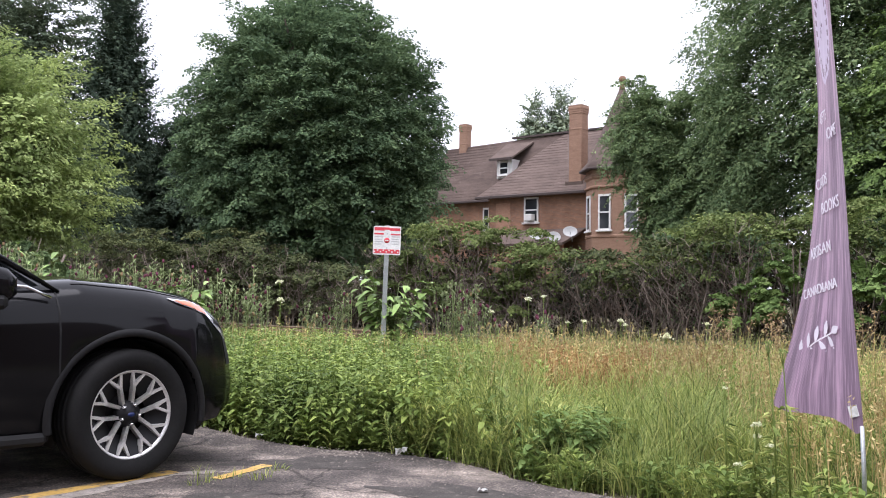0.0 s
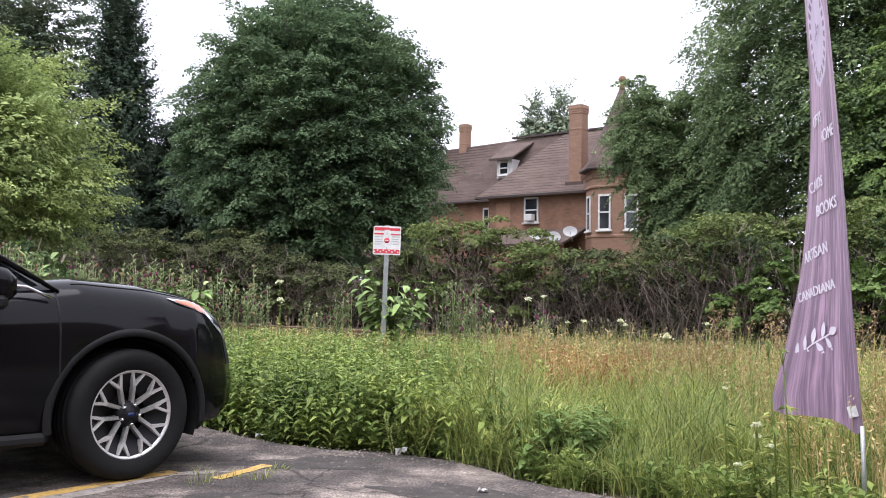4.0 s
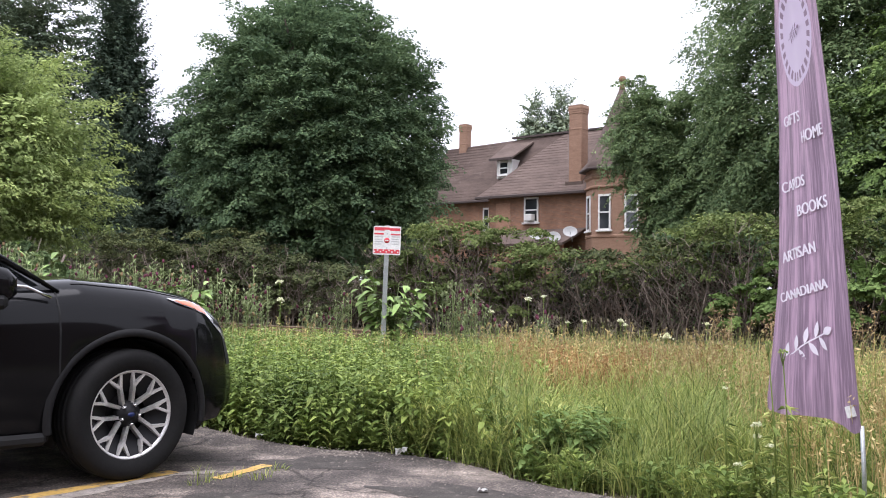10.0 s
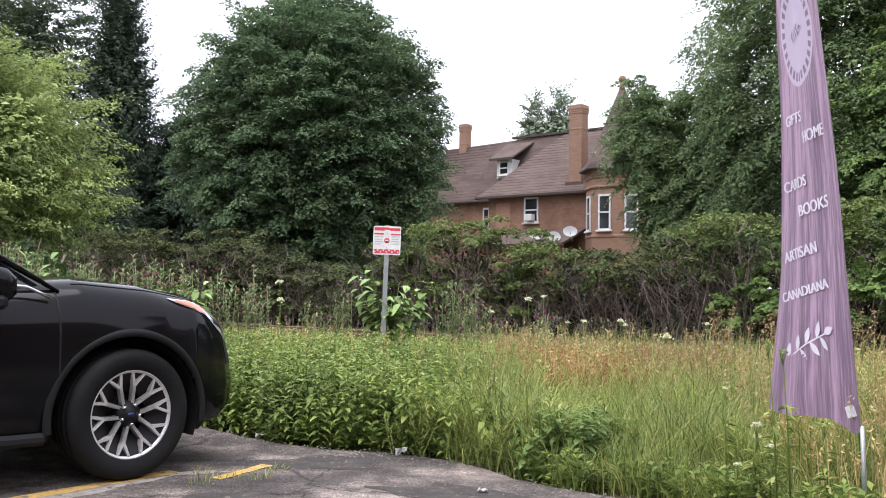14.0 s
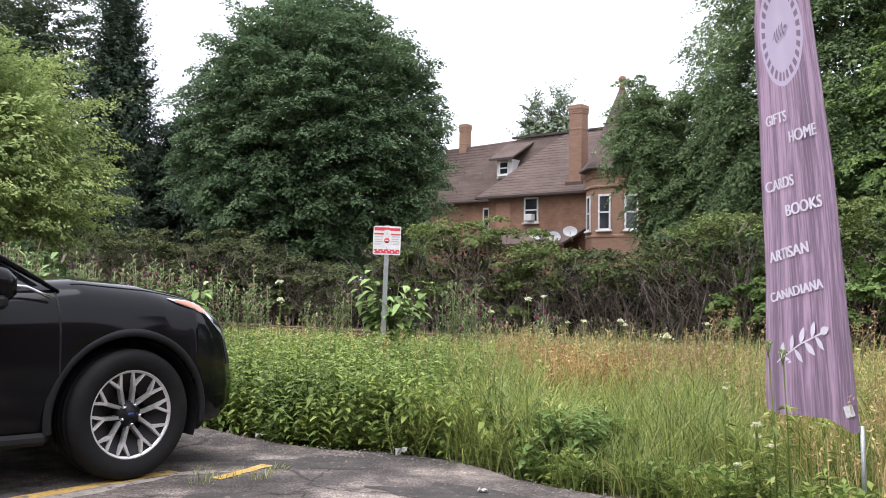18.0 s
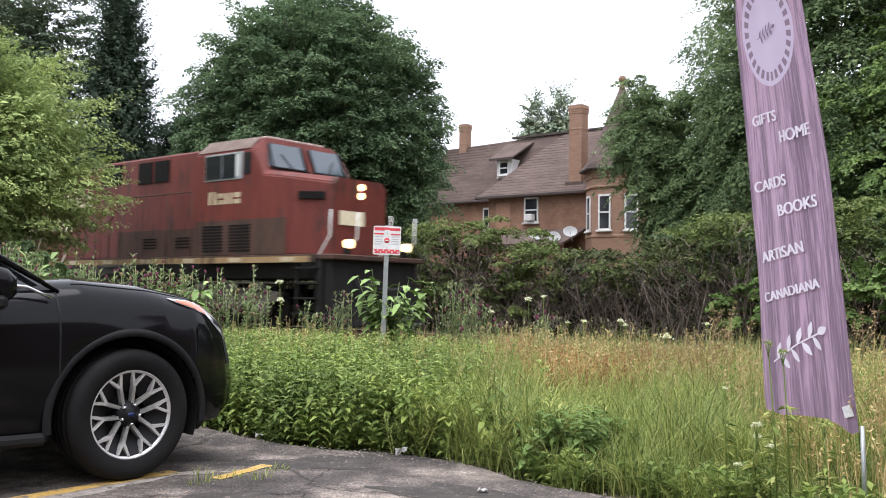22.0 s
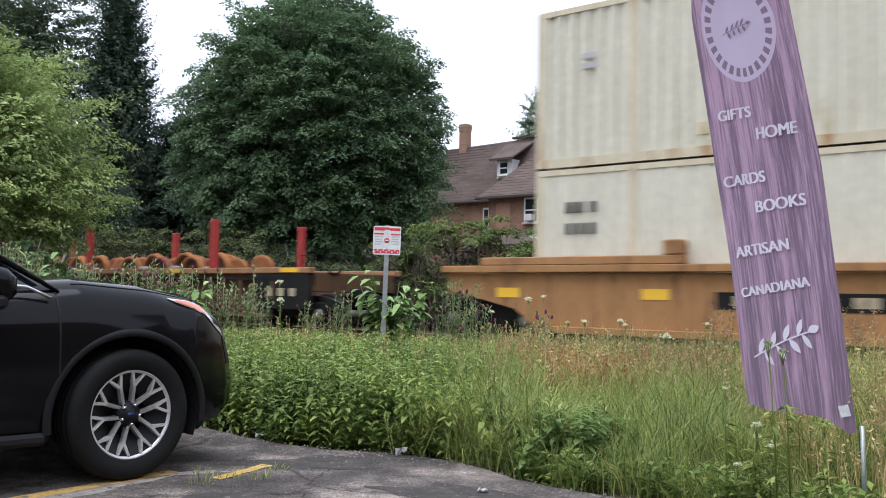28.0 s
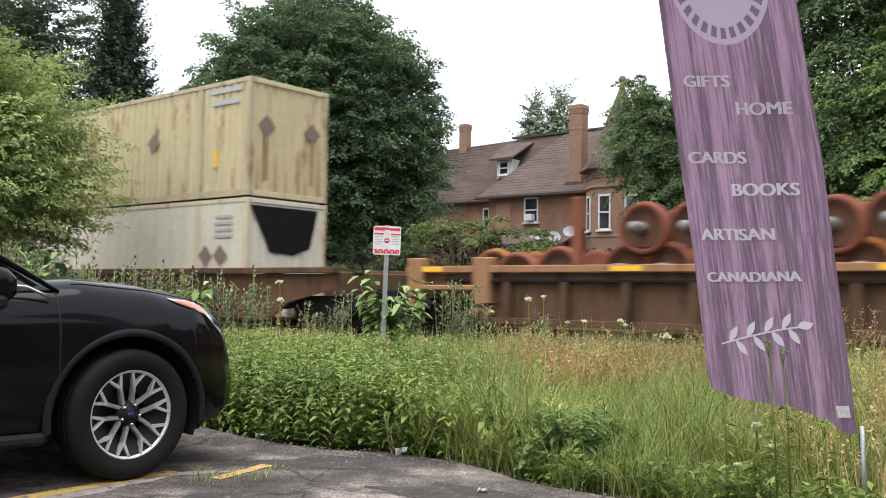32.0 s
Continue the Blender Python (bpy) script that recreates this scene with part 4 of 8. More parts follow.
def wheel(parent, x, y, side, steer=0.0):
    w = part("wheel", lathe(bmesh.new(), [(0.12, -0.02), (0.222, -0.075), (0.238, -0.085), (0.237, 0.1), (0.12, 0.1)], 40, "Y"), M_ALLOYDARK, parent, "alloy wheel", True, pose(x, y, 0.357, 0, 0, (0 if side < 0 else 180) + steer))
    prof = [(0.236, -0.085), (0.25, -0.1), (0.285, -0.114), (0.32, -0.116), (0.34, -0.106), (0.353, -0.085)]
    for k in range(4):
        yy = -0.068 + k * 0.045
        prof += [(0.357, yy), (0.357, yy + 0.033), (0.349, yy + 0.036), (0.349, yy + 0.042)]
    prof += [(0.352, 0.1), (0.34, 0.112), (0.236, 0.1)]
    part("tyre", lathe(bmesh.new(), prof, 56, "Y"), M_TYRE, w, "black tyre", True)
    part("rim_lip", lathe(bmesh.new(), [(0.225, -0.075), (0.236, -0.092), (0.243, -0.092), (0.243, -0.08), (0.225, -0.06)], 56, "Y"), M_ALLOY, w, "bright machined rim lip", True)
    part("brake_disc", lathe(bmesh.new(), [(0.05, 0.02), (0.15, 0.02), (0.15, 0.04), (0.05, 0.04)], 32, "Y"), M_ALLOYDARK, w, "dark brake disc", True)
    for k in range(5):
        a0 = 90 + 72 * k + 8
        for sgn in (-1, 1):
            bm = bmesh.new()
            a = radians(a0 + sgn * 15)
            hub = Vector((math.cos(radians(a0 + sgn * 26)) * 0.062, -0.062, math.sin(radians(a0 + sgn * 26)) * 0.062))
            fork = Vector((math.cos(a) * 0.156, -0.078, math.sin(a) * 0.156))
            for ends in (a0 + sgn * 9, a0 + sgn * 27):
                e = Vector((math.cos(radians(ends)) * 0.231, -0.085, math.sin(radians(ends)) * 0.231))
                for q0, q1, w0, w1 in ((hub, fork, 0.0095, 0.009), (fork, e, 0.0078, 0.0074)):
                    d = (q1 - q0)
                    n = Vector((d.z, 0, -d.x)).normalized()
                    dep = Vector((0, 0.03, 0))
                    ring = [[bm.verts.new(q + n * ww), bm.verts.new(q - n * ww), bm.verts.new(q - n * ww * 1.25 + dep), bm.verts.new(q + n * ww * 1.25 + dep)] for q, ww in ((q0, w0), (q1, w1))]
                    for j in range(4):
                        bm.faces.new((ring[0][j], ring[0][(j + 1) % 4], ring[1][(j + 1) % 4], ring[1][j]))
                    bm.faces.new(ring[1])
                    bm.faces.new(ring[0][::-1])
            part("spoke", bm, M_ALLOY, w, "bright machined spoke")
    part("hub_cap", lathe(bmesh.new(), [(0.0, -0.085), (0.03, -0.084), (0.036, -0.075), (0.07, -0.06), (0.075, -0.02)], 24, "Y"), M_ALLOYDARK, w, "dark round hub cap", True)
    part("hub_badge", lathe(bmesh.new(), [(0.0, -0.0875), (0.02, -0.087), (0.021, -0.084)], 18, "Y", Matrix.Diagonal((1, 1, 0.55, 1))), M_BADGE, w, "small blue oval badge", True)
    for k in range(5):
        a = radians(90 + 36 + 72 * k + 8)
        bm = bmesh.new()
        lathe(bm, [(0.0, -0.088), (0.008, -0.086), (0.0105, -0.06)], 8, "Y", pose(math.cos(a) * 0.055, 0, math.sin(a) * 0.055))
        part("wheel_nut", bm, M_CHROME, w, "chrome wheel nut")
    return w


def parked_car():
    c = empty("car", pose(-2.332, 5.83, 0.002, 0, 0, 44), "glossy black compact SUV parked on the asphalt", "car")
    xs = sorted(set(np.round(np.concatenate([np.linspace(-3.68, 0.955, 110), np.linspace(-0.431, 0.431, 41), np.linspace(-3.141, -2.279, 41), np.linspace(0.6, 0.955, 24)]), 4)))
    bm = bmesh.new()
    rows = []
    for x in xs:
        h = car_section(x)
        rows.append([bm.verts.new(nose(x, s * y, z)) for s, seq in ((-1, h[::-1]), (1, h[1:])) for y, z in seq])
    for r0, r1 in zip(rows, rows[1:]):
        for k in range(len(r0) - 1):
            f = bm.faces.new((r0[k], r0[k + 1], r1[k + 1], r1[k]))
            f.smooth = True
    for r in (rows[0], rows[-1]):
        bm.faces.new(r)
    part("body", bm, M_PAINT, c, "glossy black painted body")
    part("underbody", bx(-3.3, 0.6, -0.62, 0.62, 0.2, 0.5, 0.03), M_CLAD, c)
    # glasshouse
    bm = bmesh.new()
    st = [(-0.43, 0.79, 1.04, 0.75, 1.06), (-0.87, 0.83, 1.03, 0.7, 1.33), (-1.15, 0.84, 1.04, 0.62, 1.56), (-1.6, 0.85, 1.03, 0.61, 1.62), (-2.9, 0.83, 1.05, 0.6, 1.6), (-3.35, 0.76, 1.06, 0.56, 1.5), (-3.55, 0.72, 1.04, 0.6, 1.1)]
    rings = [[bm.verts.new((x, -w, z0)), bm.verts.new((x, -wt, zt)), bm.verts.new((x, wt, zt)), bm.verts.new((x, w, z0))] for x, w, z0, wt, zt in st]
    for a, b in zip(rings, rings[1:]):
        for k in range(3):
            bm.faces.new((a[k], a[k + 1], b[k + 1], b[k]))
    part("glasshouse", bm, M_CARGLASS, c, "dark tinted glass")
    bm = bmesh.new()
    rings = [[bm.verts.new((x, y, z)) for y, z in ((-wt - 0.02, zt - 0.01), (-wt * 0.6, zt + 0.06), (wt * 0.6, zt + 0.06), (wt + 0.02, zt - 0.01))] for x, w, z0, wt, zt in st[2:6]]
    for a, b in zip(rings, rings[1:]):
        for k in range(3):
            bm.faces.new((a[k], a[k + 1], b[k + 1], b[k]))
    part("roof", bm, M_PAINT, c, "glossy black roof", True)
    for sd in (-1, 1):
        part("pillar", tb([(-0.38, sd * 0.83, 1.02), (-0.87, sd * 0.74, 1.315), (-1.17, sd * 0.66, 1.54)], [0.01, 0.026, 0.03], 8), M_PAINT, c, "black windscreen pillar")
        # arch and sill cladding
        for cx in (0.0, -2.71):
            bm = bmesh.new()
            ring = []
            for k in range(37):
                a = radians(-8 + 196 * k / 36)
                row = []
                for r, dy in ((0.43, -0.05), (0.432, 0.004), (0.442, 0.013), (0.463, 0.012), (0.476, 0.0)):
                    row.append(bm.verts.new((cx + math.cos(a) * r, sd * (CAR_W(min(cx + math.cos(a) * r, 0.955)) * 0.99 + dy), 0.35 + math.sin(a) * r)))
                ring.append(row)
            for r0, r1 in zip(ring, ring[1:]):
                for k in range(4):
                    f = bm.faces.new((r0[k], r0[k + 1], r1[k + 1], r1[k]))
                    f.smooth = True
            part("arch_trim", bm, M_CLAD, c, "matt black wheel-arch trim")
            bm = bmesh.new()
            g = [[bm.verts.new((cx + math.cos(radians(a)) * 0.42, sd * y, 0.35 + math.sin(radians(a)) * 0.42)) for y in (0.9, 0.6)] for a in range(-20, 201, 10)]
            for a, b in zip(g, g[1:]):
                bm.faces.new((a[0], a[1], b[1], b[0]))
            part("arch_liner", bm, M_BLACK, c, "black wheel-arch liner")
            part("arch_back", bx(cx - 0.44, cx + 0.44, sd * 0.6 - 0.01, sd * 0.6 + 0.01, 0.2, 0.8), M_BLACK, c, "black inner wing")
            wheel(c, cx, sd * 0.83, sd, 5 if cx == 0 else 0)
        part("sill_trim", bx(-2.25, -0.45, sd * 0.905 - 0.03, sd * 0.905 + 0.012, 0.235, 0.3, 0.02), M_BLACK, c, "matt black sill trim")
        # headlight
        hx = np.linspace(0.24, 0.86, 24)
        part_lens = car_patch("headlight", hx, lambda x: (3.4 + 0.9 * max(0, 0.5 - x) + 0.4 * max(0, x - 0.6), 3.65 + 2.5 * ((x - 0.24) / 0.62) ** 0.75), M_LENS, c, 0.006, sd, "clear headlight lens")
        car_patch("indicator", np.linspace(0.25, 0.52, 14), lambda x: (3.62 + 0.9 * max(0, 0.5 - x) + 2.6 * max(0, x - 0.42), 3.62 + 2.4 * ((x - 0.24) / 0.62) ** 0.75), M_AMBER, part_lens, 0.011, sd, "amber indicator lens")
        car_patch("lamp_bezel", np.linspace(0.6, 0.76, 10), lambda x: (4.55, 5.2), M_BLACK, part_lens, 0.010, sd, "black projector surround")
        car_patch("grille_trim", np.linspace(0.7, 0.945, 14), lambda x: (5.6, 7.2), M_BLACK, c, 0.004, sd, "black side grille")
        # mirror
        bm = bx(-0.1, 0.1, -0.11, 0.11, -0.08, 0.085, 0.045)
        for v in bm.verts:
            v.co.z -= 0.03 * (v.co.x > 0)
        mir = part("door_mirror", bm, M_PAINT, c, "black door mirror", True, pose(-0.79, sd * 1.06, 1.075, 0, 0, sd * 12))
        part("mirror_foot", bx(-0.06, 0.06, -0.12, 0.16, -0.14, -0.07, 0.02), M_CLAD, mir)
        part("window_trim", tb([(-0.44, sd * 0.885, 0.99), (-0.56, sd * 0.87, 1.045), (-0.74, sd * 0.862, 1.06), (-2.6, sd * 0.86, 1.1)], 0.009, 6), M_CHROME, c, "chrome window trim")
        car_patch("door_gap", np.linspace(-0.405, -0.395, 2), lambda x: (3.6, 8.6), M_BLACK, c, 0.002, sd, "door shut line", 16)
        car_patch("door_gap", np.linspace(-1.505, -1.495, 2), lambda x: (3.6, 8.6), M_BLACK, c, 0.002, sd, "door shut line", 16)
        car_patch("bonnet_gap", np.linspace(-0.3, 0.62, 30), lambda x: (2.95, 3.03), M_BLACK, c, 0.002, sd, "bonnet shut line", 3)
        part("door_handle", bx(-0.1, 0.1, -0.02, 0.02, -0.015, 0.015, 0.01), M_PAINT, c, "black door handle", True, pose(-1.25, sd * 0.95, 0.9))
    part("front_lip", bx(0.42, 0.56, -0.72, 0.72, 0.21, 0.285, 0.02), M_CLAD, c, "matt black front lip")
    return c


parked_car()

# ---- warning sign on a steel post ----
M_SIGNWHITE = surface("white_sign_face", (0.7, 0.69, 0.68), (0.78, 0.77, 0.76), 5, 0.45, fine=60, relief=0.02)
M_SIGNRED = surface("red_sign_ink", (0.62, 0.06, 0.08), (0.7, 0.09, 0.11), 6, 0.45, fine=60, relief=0)
M_SIGNGREY = plain("grey_sign_ink", (0.42, 0.4, 0.4), 0.5)


def warning_sign():
    s = empty("sign", pose(-0.78, 12.4, -0.05, 0, 1.2, 0), "white and red warning sign on a grey steel post", "sign")
    bm = bmesh.new()
    prism(bm, [(-0.03, 0), (-0.018, 0), (-0.018, 2.0), (-0.03, 2.0)], -0.016, 0.016)
    prism(bm, [(0.018, 0), (0.03, 0), (0.03, 2.0), (0.018, 2.0)], -0.016, 0.016)
    box(bm, -0.018, 0.018, -0.016, -0.006, 0, 2.0)
    part("post", bm, M_GREYMETAL, s, "grey galvanised channel post")
    W, H, z0 = 0.182, 0.19, 1.6 + 0.2
    bm = bmesh.new()
    out = []
    for cx, cz, a0 in ((1, 1, 0), (-1, 1, 90), (-1, -1, 180), (1, -1, 270)):
        for k in range(5):
            a = radians(a0 + 22.5 * k)
            out.append((cx * (W - 0.02) + math.cos(a) * 0.02, z0 + cz * (H - 0.02) + math.sin(a) * 0.02))
    prism(bm, out, -0.024, -0.02)
    plate = part("plate", bm, M_SIGNWHITE, s, "white sign plate with rounded corners")
    f = -0.0245

    def bar(x0, x1, a, b, mat, lab="", name="printed_bar"):
        part(name, bx(x0, x1, f - 0.0012, f, z0 + a, z0 + b), mat, plate, lab)

    bar(-0.17, -0.035, 0.128, 0.172, M_SIGNRED, "red heading bar")
    bar(0.035, 0.17, 0.128, 0.165, M_SIGNRED, "red heading bar")
    bar(-0.035, 0.035, 0.14, 0.172, M_SIGNRED, "red heading bar")
    bar(-0.17, -0.045, 0.075, 0.096, M_SIGNRED, "red line of small print")
    bar(0.045, 0.17, 0.072, 0.09, M_SIGNRED, "red line of small print")
    for k in range(4):
        bar(-0.16, -0.055 - 0.01 * (k % 2), 0.04 - 0.032 * k, 0.05 - 0.032 * k, M_SIGNGREY, "grey line of small print")
        bar(0.06, 0.165 - 0.012 * (k % 2), 0.045 - 0.032 * k, 0.055 - 0.032 * k, M_SIGNGREY, "grey line of small print")
    bm = bmesh.new()
    lathe(bm, [(0.0, f - 0.0014), (0.036, f - 0.0014), (0.036, f)], 28, "Y", Matrix.Translation((0, 0, z0)))
    part("red_disc", bm, M_SIGNRED, plate, "red round no-entry disc")
    part("disc_bar", bx(-0.024, 0.024, f - 0.0026, f - 0.0014, z0 - 0.007, z0 + 0.007), M_SIGNWHITE, plate, "white bar")
    bar(-0.17, 0.17, -0.172, -0.118, M_SIGNRED, "red foot band")
    for k in range(9):
        part("check", bx(-0.165 + k * 0.038, -0.148 + k * 0.038, f - 0.0026, f - 0.0014, z0 - 0.16 + 0.02 * (k % 2), z0 - 0.142 + 0.02 * (k % 2)), M_SIGNWHITE, plate, "white check")
    for z in (0.09, -0.1):
        part("bolt", tb([(0, -0.03, z0 + z), (0, 0.02, z0 + z)], 0.008, 8), M_GREYMETAL, s, "steel bolt")


warning_sign()
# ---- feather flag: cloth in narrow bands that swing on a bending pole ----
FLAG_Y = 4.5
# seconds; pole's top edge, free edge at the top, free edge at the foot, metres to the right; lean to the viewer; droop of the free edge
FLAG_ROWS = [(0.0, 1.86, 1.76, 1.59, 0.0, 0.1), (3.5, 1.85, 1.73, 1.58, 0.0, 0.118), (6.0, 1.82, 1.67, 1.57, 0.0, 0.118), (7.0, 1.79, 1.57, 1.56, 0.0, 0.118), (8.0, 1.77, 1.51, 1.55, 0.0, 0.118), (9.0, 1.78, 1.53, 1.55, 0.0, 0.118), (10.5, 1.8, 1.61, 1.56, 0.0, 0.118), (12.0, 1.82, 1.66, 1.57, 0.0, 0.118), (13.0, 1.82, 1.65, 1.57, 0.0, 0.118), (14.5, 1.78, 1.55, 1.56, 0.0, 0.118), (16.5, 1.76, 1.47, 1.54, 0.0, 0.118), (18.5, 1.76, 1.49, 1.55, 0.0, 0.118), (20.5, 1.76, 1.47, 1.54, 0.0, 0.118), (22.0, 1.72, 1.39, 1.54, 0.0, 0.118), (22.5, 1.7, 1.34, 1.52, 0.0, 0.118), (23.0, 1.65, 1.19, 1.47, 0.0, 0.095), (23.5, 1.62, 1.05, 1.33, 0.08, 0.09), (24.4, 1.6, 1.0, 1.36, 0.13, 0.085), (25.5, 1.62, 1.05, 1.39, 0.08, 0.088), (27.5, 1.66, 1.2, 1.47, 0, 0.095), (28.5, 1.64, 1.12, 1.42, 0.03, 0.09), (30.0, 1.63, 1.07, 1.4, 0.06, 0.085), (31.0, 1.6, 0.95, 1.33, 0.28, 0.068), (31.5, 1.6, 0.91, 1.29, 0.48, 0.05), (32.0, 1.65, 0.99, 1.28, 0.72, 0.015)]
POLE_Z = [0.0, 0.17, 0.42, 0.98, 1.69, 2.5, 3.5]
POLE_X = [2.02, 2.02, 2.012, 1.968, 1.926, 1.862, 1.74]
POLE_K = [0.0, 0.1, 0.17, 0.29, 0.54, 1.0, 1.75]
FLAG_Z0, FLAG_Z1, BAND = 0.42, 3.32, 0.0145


def flag_mat():
    m, nt, bs = nodes_of("printed_purple_cloth")
    uv = nt.nodes.new("ShaderNodeUVMap")
    uv.uv_map = "cloth"

    def nz(scale, detail, stretch):
        mp = nt.nodes.new("ShaderNodeMapping")
        mp.inputs["Scale"].default_value = stretch
        nt.links.new(uv.outputs[0], mp.inputs["Vector"])
        t = nt.nodes.new("ShaderNodeTexNoise")
        t.inputs["Scale"].default_value, t.inputs["Detail"].default_value, t.inputs["Roughness"].default_value = scale, detail, 0.62
        nt.links.new(mp.outputs[0], t.inputs["Vector"])
        return t.outputs["Fac"]

    big, fine = nz(1.0, 3, (11, 0.35, 1)), nz(1.0, 5, (95, 4.5, 1))
    add = nt.nodes.new("ShaderNodeMath")
    add.operation = "MULTIPLY_ADD"
    nt.links.new(fine, add.inputs[0])
    add.inputs[1].default_value = 0.75
    nt.links.new(big, add.inputs[2])
    base = ramp_of(nt, [(0.76, (0.235, 0.155, 0.225)), (0.86, (0.345, 0.232, 0.325)), (0.98, (0.56, 0.375, 0.51))], add.outputs[0])
    # round emblem
    sp = nt.nodes.new("ShaderNodeSeparateXYZ")
    nt.links.new(uv.outputs[0], sp.inputs[0])

    def mth(op, a, b=None, c=None):
        n = nt.nodes.new("ShaderNodeMath")
        n.operation = op
        for i, v in enumerate((a, b, c)):
            if v is None:
                continue
            if isinstance(v, (int, float)):
                n.inputs[i].default_value = v
            else:
                nt.links.new(v, n.inputs[i])
        return n.outputs[0]

    dx, dz = mth("SUBTRACT", sp.outputs["X"], 0.365), mth("SUBTRACT", sp.outputs["Y"], 2.41)
    r = mth("SQRT", mth("ADD", mth("MULTIPLY", dx, dx), mth("MULTIPLY", dz, dz)))
    disc = mth("LESS_THAN", r, 0.262)
    ring = mth("MULTIPLY", mth("GREATER_THAN", r, 0.195), mth("LESS_THAN", r, 0.238))
    ang = mth("FRACT", mth("MULTIPLY", mth("ARCTAN2", dz, dx), 27 / (2 * math.pi)))
    ink = mth("MULTIPLY", ring, mth("LESS_THAN", ang, 0.58))
    col = mixc(nt, disc, base.outputs["Color"], (0.64, 0.54, 0.69))
    col = mixc(nt, ink, col, (0.28, 0.19, 0.27))
    nt.links.new(col, bs.inputs["Base Color"])
    bs.inputs["Roughness"].default_value = 0.85
    bs.inputs["Sheen Weight"].default_value = 0.2
    bump(nt, bs, fine, 0.1, 0.004)
    tr = nt.nodes.new("ShaderNodeBsdfTranslucent")
    nt.links.new(col, tr.inputs["Color"])
    mx = nt.nodes.new("ShaderNodeMixShader")
    mx.inputs[0].default_value = 0.22
    nt.links.new(bs.outputs[0], mx.inputs[1])
    nt.links.new(tr.outputs[0], mx.inputs[2])
    nt.links.new(mx.outputs[0], nt.nodes["Material Output"].inputs["Surface"])
    return m


M_FLAG = flag_mat()
M_FLAGINK = plain("pale_lilac_print", (0.78, 0.72, 0.8), 0.8)
M_FLAGDARK = plain("purple_print", (0.24, 0.17, 0.25), 0.8)
FLAG_PIECES = []  # (object, height on the pole)


def flag_width(z):
    w = float(np.interp(z, [0.42, 0.47, 0.52, 0.565, 0.6, 0.64, 0.7, 2.5, 2.9, 3.15, 3.32], [0.04, 0.1, 0.2, 0.38, 0.56, 0.69, 0.7, 0.69, 0.6, 0.42, 0.15]))
    return w


def pole_at(z, top, near=0.0):
    k = float(np.interp(z, POLE_Z, POLE_K))
    f = 1 - near * max(0.0, k - 0.1) / FLAG_Y
    return Vector(((float(np.interp(z, POLE_Z, POLE_X)) - k * (1.862 - top)) * f, FLAG_Y * f, z))


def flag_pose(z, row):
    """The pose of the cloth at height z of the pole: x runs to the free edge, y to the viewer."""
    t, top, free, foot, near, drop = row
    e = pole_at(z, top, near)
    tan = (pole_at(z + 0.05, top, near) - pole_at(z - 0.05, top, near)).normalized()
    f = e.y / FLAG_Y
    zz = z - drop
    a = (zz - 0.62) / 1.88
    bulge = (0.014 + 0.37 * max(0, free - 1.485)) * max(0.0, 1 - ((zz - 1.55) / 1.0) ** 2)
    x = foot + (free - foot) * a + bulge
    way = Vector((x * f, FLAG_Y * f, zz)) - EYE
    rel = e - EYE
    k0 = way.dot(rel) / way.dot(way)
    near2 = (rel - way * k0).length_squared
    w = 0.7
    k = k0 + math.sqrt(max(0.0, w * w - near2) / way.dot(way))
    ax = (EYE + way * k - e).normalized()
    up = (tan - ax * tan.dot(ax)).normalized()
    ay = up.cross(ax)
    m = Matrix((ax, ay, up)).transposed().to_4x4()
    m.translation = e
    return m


def ripple(x, z):
    return 0.005 * math.sin(x * 13 + z * 2.1) * min(1, x * 4) + 0.0028 * math.sin(x * 31 - z * 3.7) * min(1, x * 4) + 0.003 * math.sin(z * 9 + x * 17) * x


